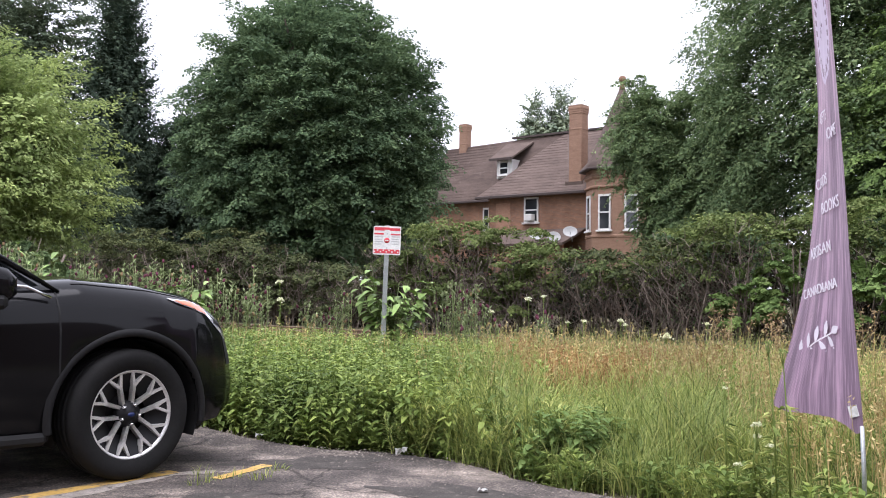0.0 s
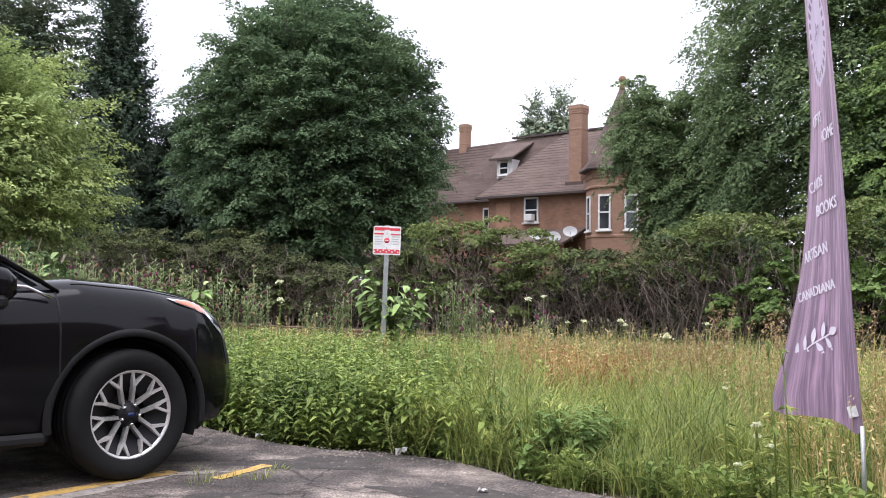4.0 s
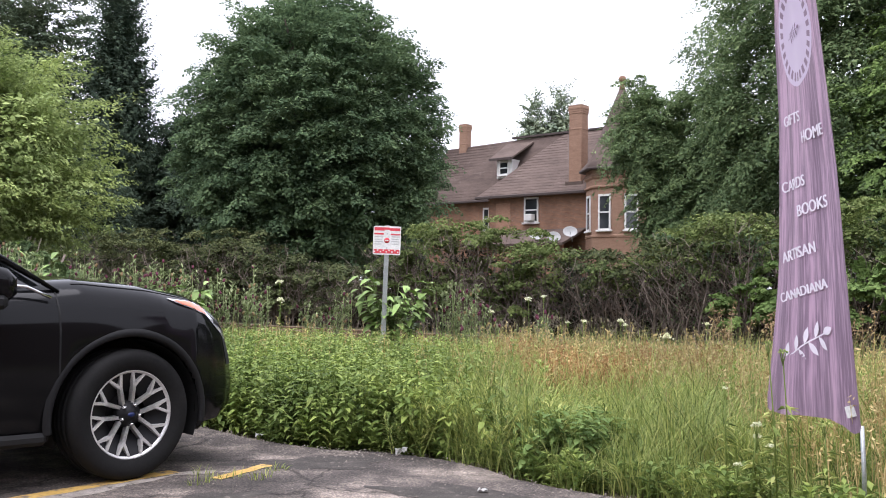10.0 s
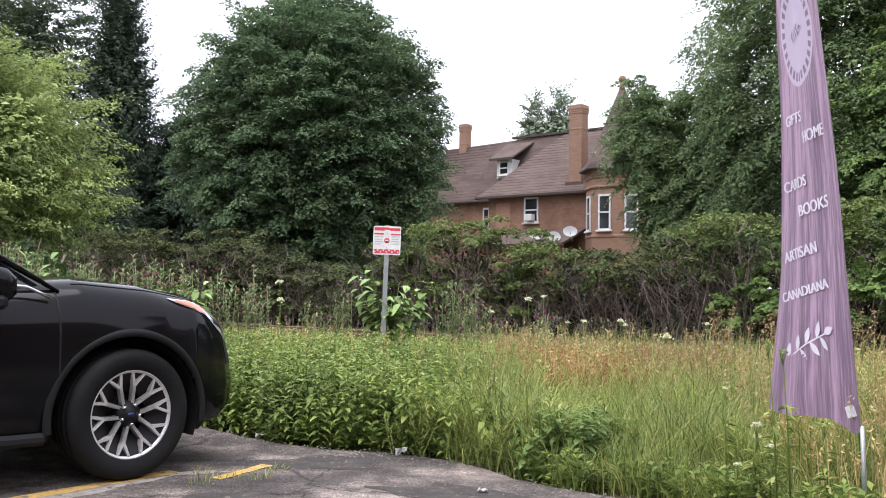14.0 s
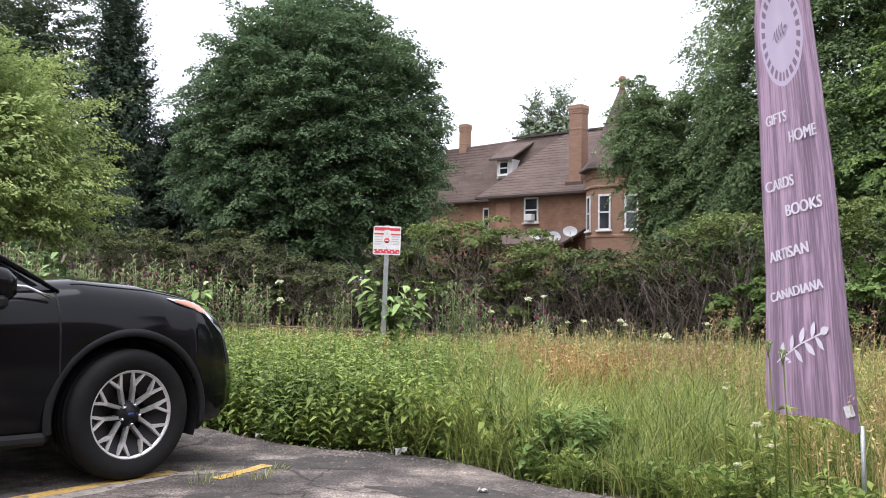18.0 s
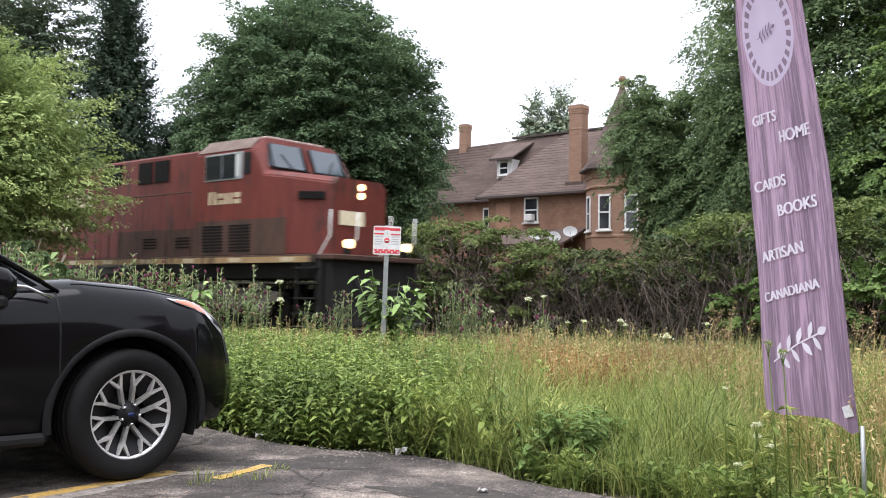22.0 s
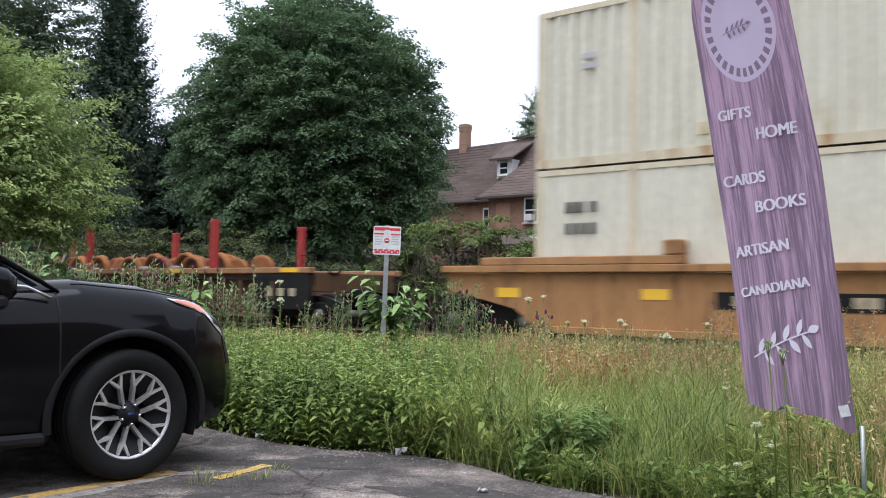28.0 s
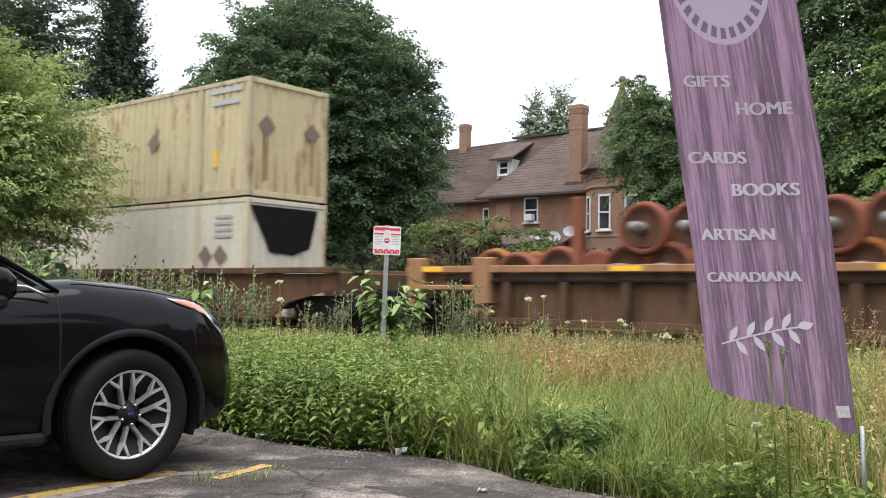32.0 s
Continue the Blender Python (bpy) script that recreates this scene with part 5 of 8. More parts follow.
def feather_flag():
    fl = empty("feather_flag", pose(2.02, FLAG_Y, 0.0), "tall purple feather flag with white lettering on a bent pole", "flag")
    inv = fl.matrix_basis.inverted()
    z = FLAG_Z0
    while z < FLAG_Z1:
        bm = bmesh.new()
        uvl = bm.loops.layers.uv.new("cloth")
        n, rows = 18, []
        for j in range(3):
            zz = BAND * 1.3 * j / 2
            w = flag_width(z + zz)
            rows.append([bm.verts.new((w * i / n - (0.01 if i == 0 else 0), ripple(w * i / n, z + zz) + 0.0006 * j, zz)) for i in range(n + 1)])
        for r0, r1 in zip(rows, rows[1:]):
            for i in range(n):
                f = bm.faces.new((r0[i], r1[i], r1[i + 1], r0[i + 1]))
                f.smooth = True
        for f in bm.faces:
            for lp in f.loops:
                lp[uvl].uv = (lp.vert.co.x, lp.vert.co.z + z)
        me = bpy.data.meshes.new("cloth_band")
        bm.to_mesh(me)
        bm.free()
        me.materials.append(M_FLAG)
        ob = new("cloth_band", me)
        ob.parent = fl
        FLAG_PIECES.append((ob, z, inv))
        z += BAND
    # words and sprigs, each a rigid print just off the cloth
    for word, zc, u0, u1, h in (("GIFTS", 2.005, 0.625, 0.385, 0.056), ("HOME", 1.895, 0.365, 0.1, 0.06), ("CARDS", 1.69, 0.655, 0.36, 0.058), ("BOOKS", 1.55, 0.445, 0.125, 0.06), ("ARTISAN", 1.352, 0.645, 0.27, 0.058), ("CANADIANA", 1.16, 0.64, 0.17, 0.05)):
        cu = bpy.data.curves.new("word", "FONT")
        cu.body, cu.size, cu.extrude, cu.offset = word, 1.0, 0.0, 0.0
        tmp = new("word", cu)
        bpy.context.view_layer.update()
        me = bpy.data.meshes.new_from_object(tmp.evaluated_get(bpy.context.evaluated_depsgraph_get()))
        bpy.data.objects.remove(tmp)
        co = np.array([v.co for v in me.vertices])
        lo, hi = co.min(0), co.max(0)
        for v in me.vertices:
            u = (v.co.x - lo[0]) / (hi[0] - lo[0])
            x = u0 - 0.015 + (u1 - u0) * u
            zz = ((v.co.y - lo[1]) / (hi[1] - lo[1]) - 0.5) * h
            v.co = (x, ripple(x, zc + zz) + 0.009, zz)
        bm = bmesh.new()
        bm.from_mesh(me)
        left = set(bm.verts)
        while left:
            stack = [left.pop()]
            island = set(stack)
            while stack:
                for e in stack.pop().link_edges:
                    for v in e.verts:
                        if v in left:
                            left.discard(v)
                            island.add(v)
                            stack.append(v)
            seq = list(island)
            faces = {f for v in seq for f in v.link_faces}
            at = {v: i for i, v in enumerate(seq)}
            vs = [(v.co.x + k * 0.0042, v.co.y + 0.0006 * abs(k), v.co.z) for k in (-1, 0, 1) for v in seq]
            fs = [[at[v] + k * len(seq) for v in f.verts] for k in range(3) for f in faces]
            lm = bpy.data.meshes.new("printed_letter")
            lm.from_pydata(vs, [], fs)
            lm.materials.append(M_FLAGINK)
            ob = new("printed_letter", lm)
            ob.parent = fl
            ob["label"] = "pale letter of the printed word " + word
            FLAG_PIECES.append((ob, zc, inv))
        bm.free()
        bpy.data.meshes.remove(me)
    for zc, x0, x1, mat, sc in ((0.9, 0.6, 0.13, M_FLAGINK, 1.0), (2.41, 0.475, 0.26, M_FLAGDARK, 0.46)):
        rise = lambda u: -0.055 + 0.085 * math.sin(u * 1.45)
        at = lambda bm, u, v: bm.verts.new((x0 + (x1 - x0) * u, ripple(x0 + (x1 - x0) * u, zc) + 0.009, v * sc))
        bm = bmesh.new()
        stem = [(u, rise(u)) for u in np.linspace(0, 0.97, 12)]
        for (a, b), (c, d) in zip(stem, stem[1:]):
            bm.faces.new((at(bm, a, b - 0.004), at(bm, c, d - 0.004), at(bm, c, d + 0.004), at(bm, a, b + 0.004)))
        bmesh.ops.remove_doubles(bm, verts=bm.verts[:], dist=0.0005)
        FLAG_PIECES.append((part("sprig_stem", bm, mat, fl, "stem of a printed sprig"), zc, inv))
        for u, s in ((0.1, 1), (0.17, -1), (0.3, 1), (0.37, -1), (0.5, 1), (0.57, -1), (0.68, 1), (0.74, -1), (0.84, 0)):
            L = 0.2 if s else 0.17
            ux, vx = (0.55, s * 0.08) if s else (1.0, 0.02)
            ring = []
            for k in range(10):
                t = k / 5 if k <= 5 else (10 - k) / 5
                fat = math.sin(math.pi * min(1, t)) * (0.026 if s else 0.02) * (1 if k <= 5 else -1)
                ring.append((u + L * ux * t + fat * 1.2 * (1 if s >= 0 else -1), rise(u) + vx * t - fat * (0.4 if s else 1.0)))
            bm = bmesh.new()
            bm.faces.new([at(bm, *q) for q in ring])
            FLAG_PIECES.append((part("sprig_leaf", bm, mat, fl, "pale leaf of a printed sprig" if sc == 1 else "purple leaf of the emblem's sprig"), zc, inv))
    tag = part("white_tag", bx(0.008, 0.066, 0.004, 0.008, 0, 0.055), M_SIGNWHITE, fl, "small white tag by the pole")
    FLAG_PIECES.append((tag, 0.5, inv))
    part("pole", tb([(0, 0, -0.12), (-0.002, 0, 0.2), (-0.012, 0, 0.45)], [0.011, 0.011, 0.01], 10), M_GREYMETAL, fl, "grey metal pole")
    part("ground_spike", tb([(0, 0, -0.3), (0, 0, 0.06)], [0.006, 0.016], 8), M_GREYMETAL, fl, "steel ground spike")
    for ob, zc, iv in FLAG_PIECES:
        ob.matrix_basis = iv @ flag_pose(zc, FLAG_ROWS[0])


feather_flag()
# ---- weeds between the car park and the track ----


def rail_sd(x, y):
    return x * RU.x + y * RU.y, x * RN.x + y * RN.y


def scatter(rng, n, x0, x1, y0, y1, keep):
    """Random ground points of the weedy strip for which keep(x, y, s, d) holds."""
    out = np.empty((0, 2))
    while len(out) < n:
        p = np.stack([rng.uniform(x0, x1, n * 2), rng.uniform(y0, y1, n * 2)], 1)
        s, d = rail_sd(p[:, 0], p[:, 1])
        edge = 4.5 + 0.12 * np.sin(s * 1.3) + 0.1 * np.sin(s * 3.1 + 1)
        ok = (d > edge) & (d < 13.6) & keep(p[:, 0], p[:, 1], s, d)
        out = np.concatenate([out, p[ok]])
    return out[:n]


def ground_z(p):
    s, d = rail_sd(p[:, 0], p[:, 1])
    return -0.03 + 0.05 * np.clip((d - 5.2) / 1.5, 0, 1) - 0.1 * np.clip(1 - np.abs(d - 11.5) / 1.5, 0, 1)


def leaves_at(base, way, up, length, width, droop=0.25):
    """Leaves that start at base and run along way: base, two sides, tip."""
    way = way / np.linalg.norm(way, axis=1, keepdims=True)
    side = np.cross(way, up)
    side /= np.linalg.norm(side, axis=1, keepdims=True) + 1e-9
    L, W = length[:, None], width[:, None]
    n = np.cross(side, way)
    v = np.empty((len(base), 4, 3))
    v[:, 0] = base
    v[:, 1] = base + way * L * 0.42 + side * W * 0.5 + n * L * 0.06
    v[:, 2] = base + way * L - np.array([0, 0, 1]) * L * droop
    v[:, 3] = base + way * L * 0.42 - side * W * 0.5 + n * L * 0.06
    return v.reshape(-1, 3), np.arange(4 * len(base)).reshape(-1, 4)


def blade_leaves(base, way, length, width, droop=0.25):
    """Broad leaves with a midrib fold that arch and hang: three columns, four rows."""
    way = way / np.linalg.norm(way, axis=1, keepdims=True)
    side = np.cross(way, np.array([0, 0, 1.0]))
    side /= np.linalg.norm(side, axis=1, keepdims=True) + 1e-9
    n = np.cross(side, way)
    L, W = length[:, None], width[:, None]
    v = np.empty((len(base), 12, 3))
    for r, (t, w) in enumerate(((0.0, 0.12), (0.3, 1.0), (0.68, 0.72), (1.0, 0.03))):
        c = base + way * L * t - np.array([0, 0, 1.0]) * L * droop * t ** 1.8
        for k, e in enumerate((-1, 0, 1)):
            v[:, r * 3 + k] = c + side * W * 0.5 * w * e + n * W * 0.16 * w * abs(e)
    q = np.array([(r * 3 + k, r * 3 + k + 1, r * 3 + k + 4, r * 3 + k + 3) for r in range(3) for k in range(2)])
    f = (np.arange(len(base))[:, None, None] * 12 + q[None]).reshape(-1, 4)
    return v.reshape(-1, 3), f


def leafy_stems(p, z0, h, nodes, leaf, width, rng, lean=0.12, rise=0.25, droop=0.3, whorl=2, start=0.12, broad=False):
    """Upright stems with pairs of leaves; returns vertices and quads of leaves and of stems."""
    n = len(p)
    tilt = rng.normal(0, lean, (n, 2))
    base3 = np.concatenate([p, z0[:, None]], 1)
    az0 = rng.uniform(0, 6.28, n)
    B, D, L, Wd = [], [], [], []
    for k in range(nodes):
        t = start + (1 - start) * k / max(1, nodes - 1)
        c = base3 + np.concatenate([tilt * (h * t * t)[:, None], (h * t)[:, None]], 1)
        for j in range(whorl):
            az = az0 + k * 1.57 + j * 6.283 / whorl + rng.normal(0, 0.25, n)
            d = np.stack([np.cos(az), np.sin(az), np.full(n, rise) + rng.normal(0, 0.15, n) + (0.5 if k > nodes - 3 else 0)], 1)
            B.append(c)
            D.append(d)
            f = leaf * (0.55 + 0.75 * t * (1.25 - t) * 1.6) * rng.uniform(0.7, 1.2, n)
            L.append(f)
            Wd.append(f * width)
    B, D, L, Wd = np.concatenate(B), np.concatenate(D), np.concatenate(L), np.concatenate(Wd)
    v, f = blade_leaves(B, D, L, Wd, droop) if broad else leaves_at(B, D, np.tile([0, 0, 1.0], (len(B), 1)), L, Wd, droop)
    top = base3 + np.concatenate([tilt * h[:, None], h[:, None]], 1)
    w = 0.0035
    sv = np.stack([base3 + [w, 0, 0], base3 - [w, 0, 0], top - [w * 0.4, 0, 0], top + [w * 0.4, 0, 0]], 1).reshape(-1, 3)
    sf = np.arange(4 * n).reshape(-1, 4)
    return np.concatenate([v, sv]), np.concatenate([f, sf + len(v)])


def side_x(y):
    """Where leafy weeds give way to grass: metres right, by distance."""
    return 0.05 + 0.11 * (y - 6.0)


def tufts(rng, cen, z, per, h, spread, width, seg=4):
    """Grass in tufts: blades rise from a foot and arch outward."""
    n = len(cen) * per
    i = np.repeat(np.arange(len(cen)), per)
    az = rng.uniform(0, 2 * np.pi, n)
    rad = spread * np.sqrt(rng.uniform(0, 1, n))
    out = np.stack([np.cos(az), np.sin(az), np.zeros(n)], 1)
    base = np.concatenate([cen[i], z[i][:, None]], 1) + out * rad[:, None]
    turn = az + rng.normal(0, 0.7, n)
    out = np.stack([np.cos(turn), np.sin(turn), np.zeros(n)], 1)
    side = np.stack([-np.sin(turn + 0.6), np.cos(turn + 0.6), np.zeros(n)], 1)
    H = h[i] * rng.uniform(0.5, 1.12, n)
    lean = rng.uniform(0.15, 1.3, n)
    wd = width * rng.uniform(0.6, 1.3, n)
    v = np.empty((n, 2 * (seg + 1), 3))
    for k in range(seg + 1):
        t = k / seg
        c = base + out * (H * lean * 0.75 * t ** 1.8)[:, None]
        c[:, 2] += H * (t - 0.36 * lean * t ** 2.4)
        w = (wd * (1 - 0.9 * t ** 1.5) * 0.5)[:, None]
        v[:, 2 * k], v[:, 2 * k + 1] = c - side * w, c + side * w
    f = np.concatenate([np.arange(n)[:, None] * (2 * (seg + 1)) + np.array([2 * k, 2 * k + 1, 2 * k + 3, 2 * k + 2]) for k in range(seg)])
    return v.reshape(-1, 3), f


def tall(d, foot=0.32, full=0.56):
    """Height of the growth by its distance from the asphalt's edge."""
    return np.clip(foot + (d - 4.5) * 0.5, 0.18, full)


def sink(d):
    """Growth gets lower towards the ballast."""
    return np.clip(1.3 - (d - 6) * 0.135, 0.3, 1.0)


def weeds():
    rng = np.random.default_rng(21)
    stuff = lambda ob, lab, cat: tagged(ob, lab, cat, kind="stuff")
    sd = lambda p: rail_sd(p[:, 0], p[:, 1])
    # nettles: a dense leafy front near the parked car
    p = scatter(rng, 2300, -8, 2.0, 4.5, 12, lambda x, y, s, d: (x < side_x(y) - 0.1 + rng.normal(0, 0.2, len(x))) & (x > -0.30 * y - 1.2) & (rng.uniform(size=len(x)) < np.clip(1.5 - (d - 4.5) * 0.33, 0.0, 1)))
    s, d = sd(p)
    v, f = leafy_stems(p, ground_z(p), tall(d, 0.4, 0.54) * rng.uniform(0.7, 1.12, len(p)), 12, 0.082, 0.5, rng, 0.18, 0.15, 0.5, broad=True)
    stuff(soup("nettle_patch", v, f, M_NETTLE), "dense patch of green nettles and leafy weeds", "weeds")
    # lighter leafy weeds behind them, up to the track
    p = scatter(rng, 2600, -12, 12, 5.5, 24, lambda x, y, s, d: (d > 5.6) & (np.abs(x) < 0.5 * y + 1) & (rng.uniform(size=len(x)) < np.where(x < side_x(y), 1.0, 0.35)))
    s, d = sd(p)
    v, f = leafy_stems(p, ground_z(p), rng.uniform(0.3, 0.55, len(p)) * sink(d), 9, 0.08, 0.34, rng, 0.2, 0.45, 0.15, 3)
    stuff(soup("low_weeds", v, f, M_WEED), "low yellow-green weeds towards the railway", "weeds")
    # dark broad-leaved clumps amid the grass
    c = np.array([[0.78, 5.95], [0.92, 6.05], [1.0, 5.85], [0.7, 5.75], [0.88, 5.7], [0.84, 6.3]])
    p = np.concatenate([q + rng.normal(0, 0.1, (26, 2)) for q in c])
    v, f = leafy_stems(p, ground_z(p), rng.uniform(0.16, 0.38, len(p)), 11, 0.1, 0.5, rng, 0.2, 0.1, 0.5, broad=True)
    stuff(soup("broadleaf_clump", v, f, M_VINE), "dark green broad-leaved clumps amid the grass", "weeds")
    # feathery light green weeds by the asphalt's edge
    c = np.array([[0.05, 6.35], [0.25, 6.15], [-0.22, 6.6], [0.45, 5.9], [0.15, 6.9], [0.6, 5.75], [-0.05, 6.6], [0.3, 6.5], [0.75, 6.1], [-0.3, 6.2], [0.35, 5.6]])
    p = np.concatenate([q + rng.normal(0, 0.16, (16, 2)) for q in c])
    p = p[sd(p)[1] > 4.55]
    v, f = leafy_stems(p, ground_z(p), rng.uniform(0.15, 0.46, len(p)), 16, 0.085, 0.1, rng, 0.25, 0.6, 0.1, 4)
    stuff(soup("feathery_weeds", v, f, M_GRASS), "feathery light green weeds at the asphalt's edge", "weeds")
    # low leafy rosettes and runners on the asphalt's edge
    p = scatter(rng, 420, -3, 6, 3.0, 9, lambda x, y, s, d: (d < 4.85) & (x < 0.5 * y + 0.5) & (x > -0.25 * y - 0.5))
    v, f = leafy_stems(p, ground_z(p), rng.uniform(0.06, 0.2, len(p)), 5, 0.085, 0.4, rng, 0.4, 0.4, 0.25, 3)
    stuff(soup("edge_weeds", v, f, M_NETTLE), "low leafy weeds along the asphalt's edge", "weeds")
    # long arching grass, tallest near the flag
    p = scatter(rng, 1900, -1.5, 9, 3.4, 14, lambda x, y, s, d: (x > side_x(y) - 0.25 + rng.normal(0, 0.3, len(x))) & (x < 0.52 * y + 0.6) & (rng.uniform(size=len(x)) < np.clip(1.3 - (d - 4.5) * 0.14, 0.12, 1)))
    s, d = sd(p)
    lump = np.array([noise.noise(Vector((q[0] * 1.3, q[1] * 1.3, 3))) for q in p])
    v, f = tufts(rng, p, ground_z(p), 26, tall(d, 0.3, 0.64) * rng.uniform(0.75, 1.15, len(p)) * (1 + 0.55 * lump) * np.where((p[:, 0] > 1.1) & (p[:, 1] < 5.2), 0.6, 1.0), 0.12, 0.0066)
    stuff(soup("green_grass", v, f, M_GRASS), "long unmown green grass", "grass")
    # thin mixed grass everywhere behind and through the nettles
    p = scatter(rng, 1250, -10, 12, 5.6, 24, lambda x, y, s, d: (d > 5.4) & (np.abs(x) < 0.5 * y + 1) & (rng.uniform(size=len(x)) < np.where(x < side_x(y) - 0.6, 0.5, 1.0)))
    v, f = tufts(rng, p, ground_z(p), 19, rng.uniform(0.32, 0.66, len(p)) * sink(sd(p)[1]), 0.16, 0.0068, 3)
    half = len(v) // 8
    kind = np.tile((rng.uniform(size=half) < 0.42).astype(int), 3)
    stuff(soup("mixed_grass", v, f, [M_GRASS, M_DRYGRASS], index=kind), "mixed green and straw-coloured grass", "grass")
    # stalks with seed heads
    for name, mat, n, keep, h0, h1, lab, seeds, ss in (
            ("dry_grass", M_DRYGRASS, 2300, lambda x, y, s, d: (x > side_x(y) + 0.1) & (x < 0.52 * y + 0.6) & (d > 6.0), 0.4, 0.78, "straw-coloured dry grass stalks with seed heads", 9, 0.03),
            ("dry_grass", M_DRYGRASS, 700, lambda x, y, s, d: (x < side_x(y) + 0.3) & (x > -0.3 * y - 1) & (d > 5.4), 0.5, 0.75, "thin dry seed stalks above the nettles", 8, 0.022),
            ("dry_grass", M_DRYGRASS, 800, lambda x, y, s, d: (x > 1.9) & (x < 0.52 * y + 0.6) & (d > 4.5) & (d < 8), 0.3, 0.64, "pale dry grass stalks round the flag", 9, 0.026),
            ("brown_seed_stalks", M_SEED, 34, lambda x, y, s, d: (x > 0.26 * y) & (x < 0.5 * y) & (d > 7.5) & (d < 10), 0.7, 1.0, "tall brown dock stalks full of seed", 40, 0.03),
            ("russet_weeds", M_RUSSET, 640, lambda x, y, s, d: ((((x - 1.2) / 0.5) ** 2 + ((y - 7.7) / 0.7) ** 2) < 1) | ((((x - 2.2) / 0.55) ** 2 + ((y - 8.6) / 0.8) ** 2) < 1) | ((((x - 0.9) / 0.4) ** 2 + ((y - 9.6) / 0.6) ** 2) < 1), 0.38, 0.62, "russet seed heads of dock and sorrel", 16, 0.028)):
        p = scatter(rng, n, -8, 12, 4, 22, keep)
        z = ground_z(p)
        h = rng.uniform(h0, h1, n) * (sink(sd(p)[1]) if h1 < 1 else 1)
        lean = rng.uniform(0.05, 0.6, n)
        b = np.concatenate([p, z[:, None]], 1)
        az = rng.uniform(0, 6.28, n)
        out = np.stack([np.cos(az), np.sin(az), np.zeros(n)], 1) * (h * lean)[:, None] * 0.5
        w = np.array([0.0022, 0, 0])
        mid, top = b + out * 0.3 + np.array([0, 0, 0.55]) * h[:, None], b + out + np.array([0, 0, 1.0]) * h[:, None]
        sv = np.stack([b + w, b - w, mid - w, mid + w, mid + w, mid - w, top - w * 0.5, top + w * 0.5], 1).reshape(-1, 3)
        sf = np.concatenate([np.arange(n)[:, None] * 8 + np.array([0, 1, 2, 3]), np.arange(n)[:, None] * 8 + np.array([4, 5, 6, 7])])
        t = rng.uniform(0.72, 1.02, (n, seeds))
        cen = (mid[:, None] + (top - mid)[:, None] * ((t - 0.55) / 0.45)[..., None]).reshape(-1, 3) + rng.normal(0, 0.008 if seeds < 12 else 0.02, (n * seeds, 3))
        lv, lf = leaf_quads(cen, rng.normal(size=cen.shape), ss * rng.uniform(0.6, 1.4, len(cen)), rng, 0.4)
        stuff(soup(name, np.concatenate([sv, lv]), np.concatenate([sf, lf + len(sv)]), mat), lab, "grass")
    # crumbs of stone along the broken edge and over the bare patches
    n = 5000
    s = rng.uniform(-9, 7, n)
    e = 4.42 + 0.12 * np.sin(s * 1.3) + 0.1 * np.sin(s * 3.1 + 1)
    d = np.where(rng.uniform(size=n) < 0.7, e - np.abs(rng.normal(0, 0.22, n)) + 0.06, e - rng.uniform(0, 2.2, n))
    c = rail_np(s, d, 0.004)
    r = (0.002 + 0.007 * rng.uniform(0, 1, n) ** 2)[:, None, None]
    shape = np.array([[1, 0, 0], [0, 1, 0], [-1, 0, 0], [0, -1, 0], [0.1, 0.1, 0.9]])
    v = c[:, None] + shape * r * rng.uniform(0.6, 1.3, (n, 5, 1))
    o = np.arange(n)[:, None] * 5
    f = np.concatenate([o + np.array(q) for q in ((0, 1, 4), (1, 2, 4), (2, 3, 4), (3, 0, 4))])
    stuff(soup("gravel", v.reshape(-1, 3), f, M_BALLAST), "pale grey stone crumbs on the asphalt's edge", "gravel")
    # small tufts in the cracks of the asphalt
    q = np.array([[-1.24, 5.23], [-1.16, 5.3], [-1.3, 5.12], [-0.95, 5.55], [-1.0, 5.3], [-1.35, 5.35]])
    v, f = tufts(rng, q, np.full(len(q), 0.0), 26, rng.uniform(0.05, 0.1, len(q)), 0.07, 0.004, 3)
    stuff(soup("crack_grass", v, f, M_GRASS), "small grass tufts in cracks of the asphalt", "grass")


def litter(x, y, rz, w, l, kink, label):
    """A crumpled scrap of white paper lying at the edge."""
    bm = bmesh.new()
    g = [[bm.verts.new((i * w / 3, j * l / 2, 0.006 + kink * abs(math.sin(i * 1.7 + j * 2.3)))) for j in range(3)] for i in range(4)]
    for a, b in zip(g, g[1:]):
        for j in range(2):
            bm.faces.new((a[j], b[j], b[j + 1], a[j + 1]))
    bmesh.ops.solidify(bm, geom=bm.faces[:], thickness=0.002)
    tagged(finish(bm, "paper_scrap", M_WHITE, m=pose(x, y, 0.004, 0, 0, rz)), label, "litter", "litter by the asphalt's edge")


litter(-1.31, 6.72, 10, 0.07, 0.05, 0.03, "crumpled white paper scrap by the nettles")
litter(-0.28, 6.05, 40, 0.1, 0.015, 0.05, "thin folded white strip on the asphalt's edge")
litter(0.2, 5.0, -20, 0.05, 0.04, 0.015, "small pale paper scrap on the asphalt")
litter(-1.05, 6.6, 70, 0.05, 0.03, 0.02, "small pale paper scrap under the weeds")


weeds()


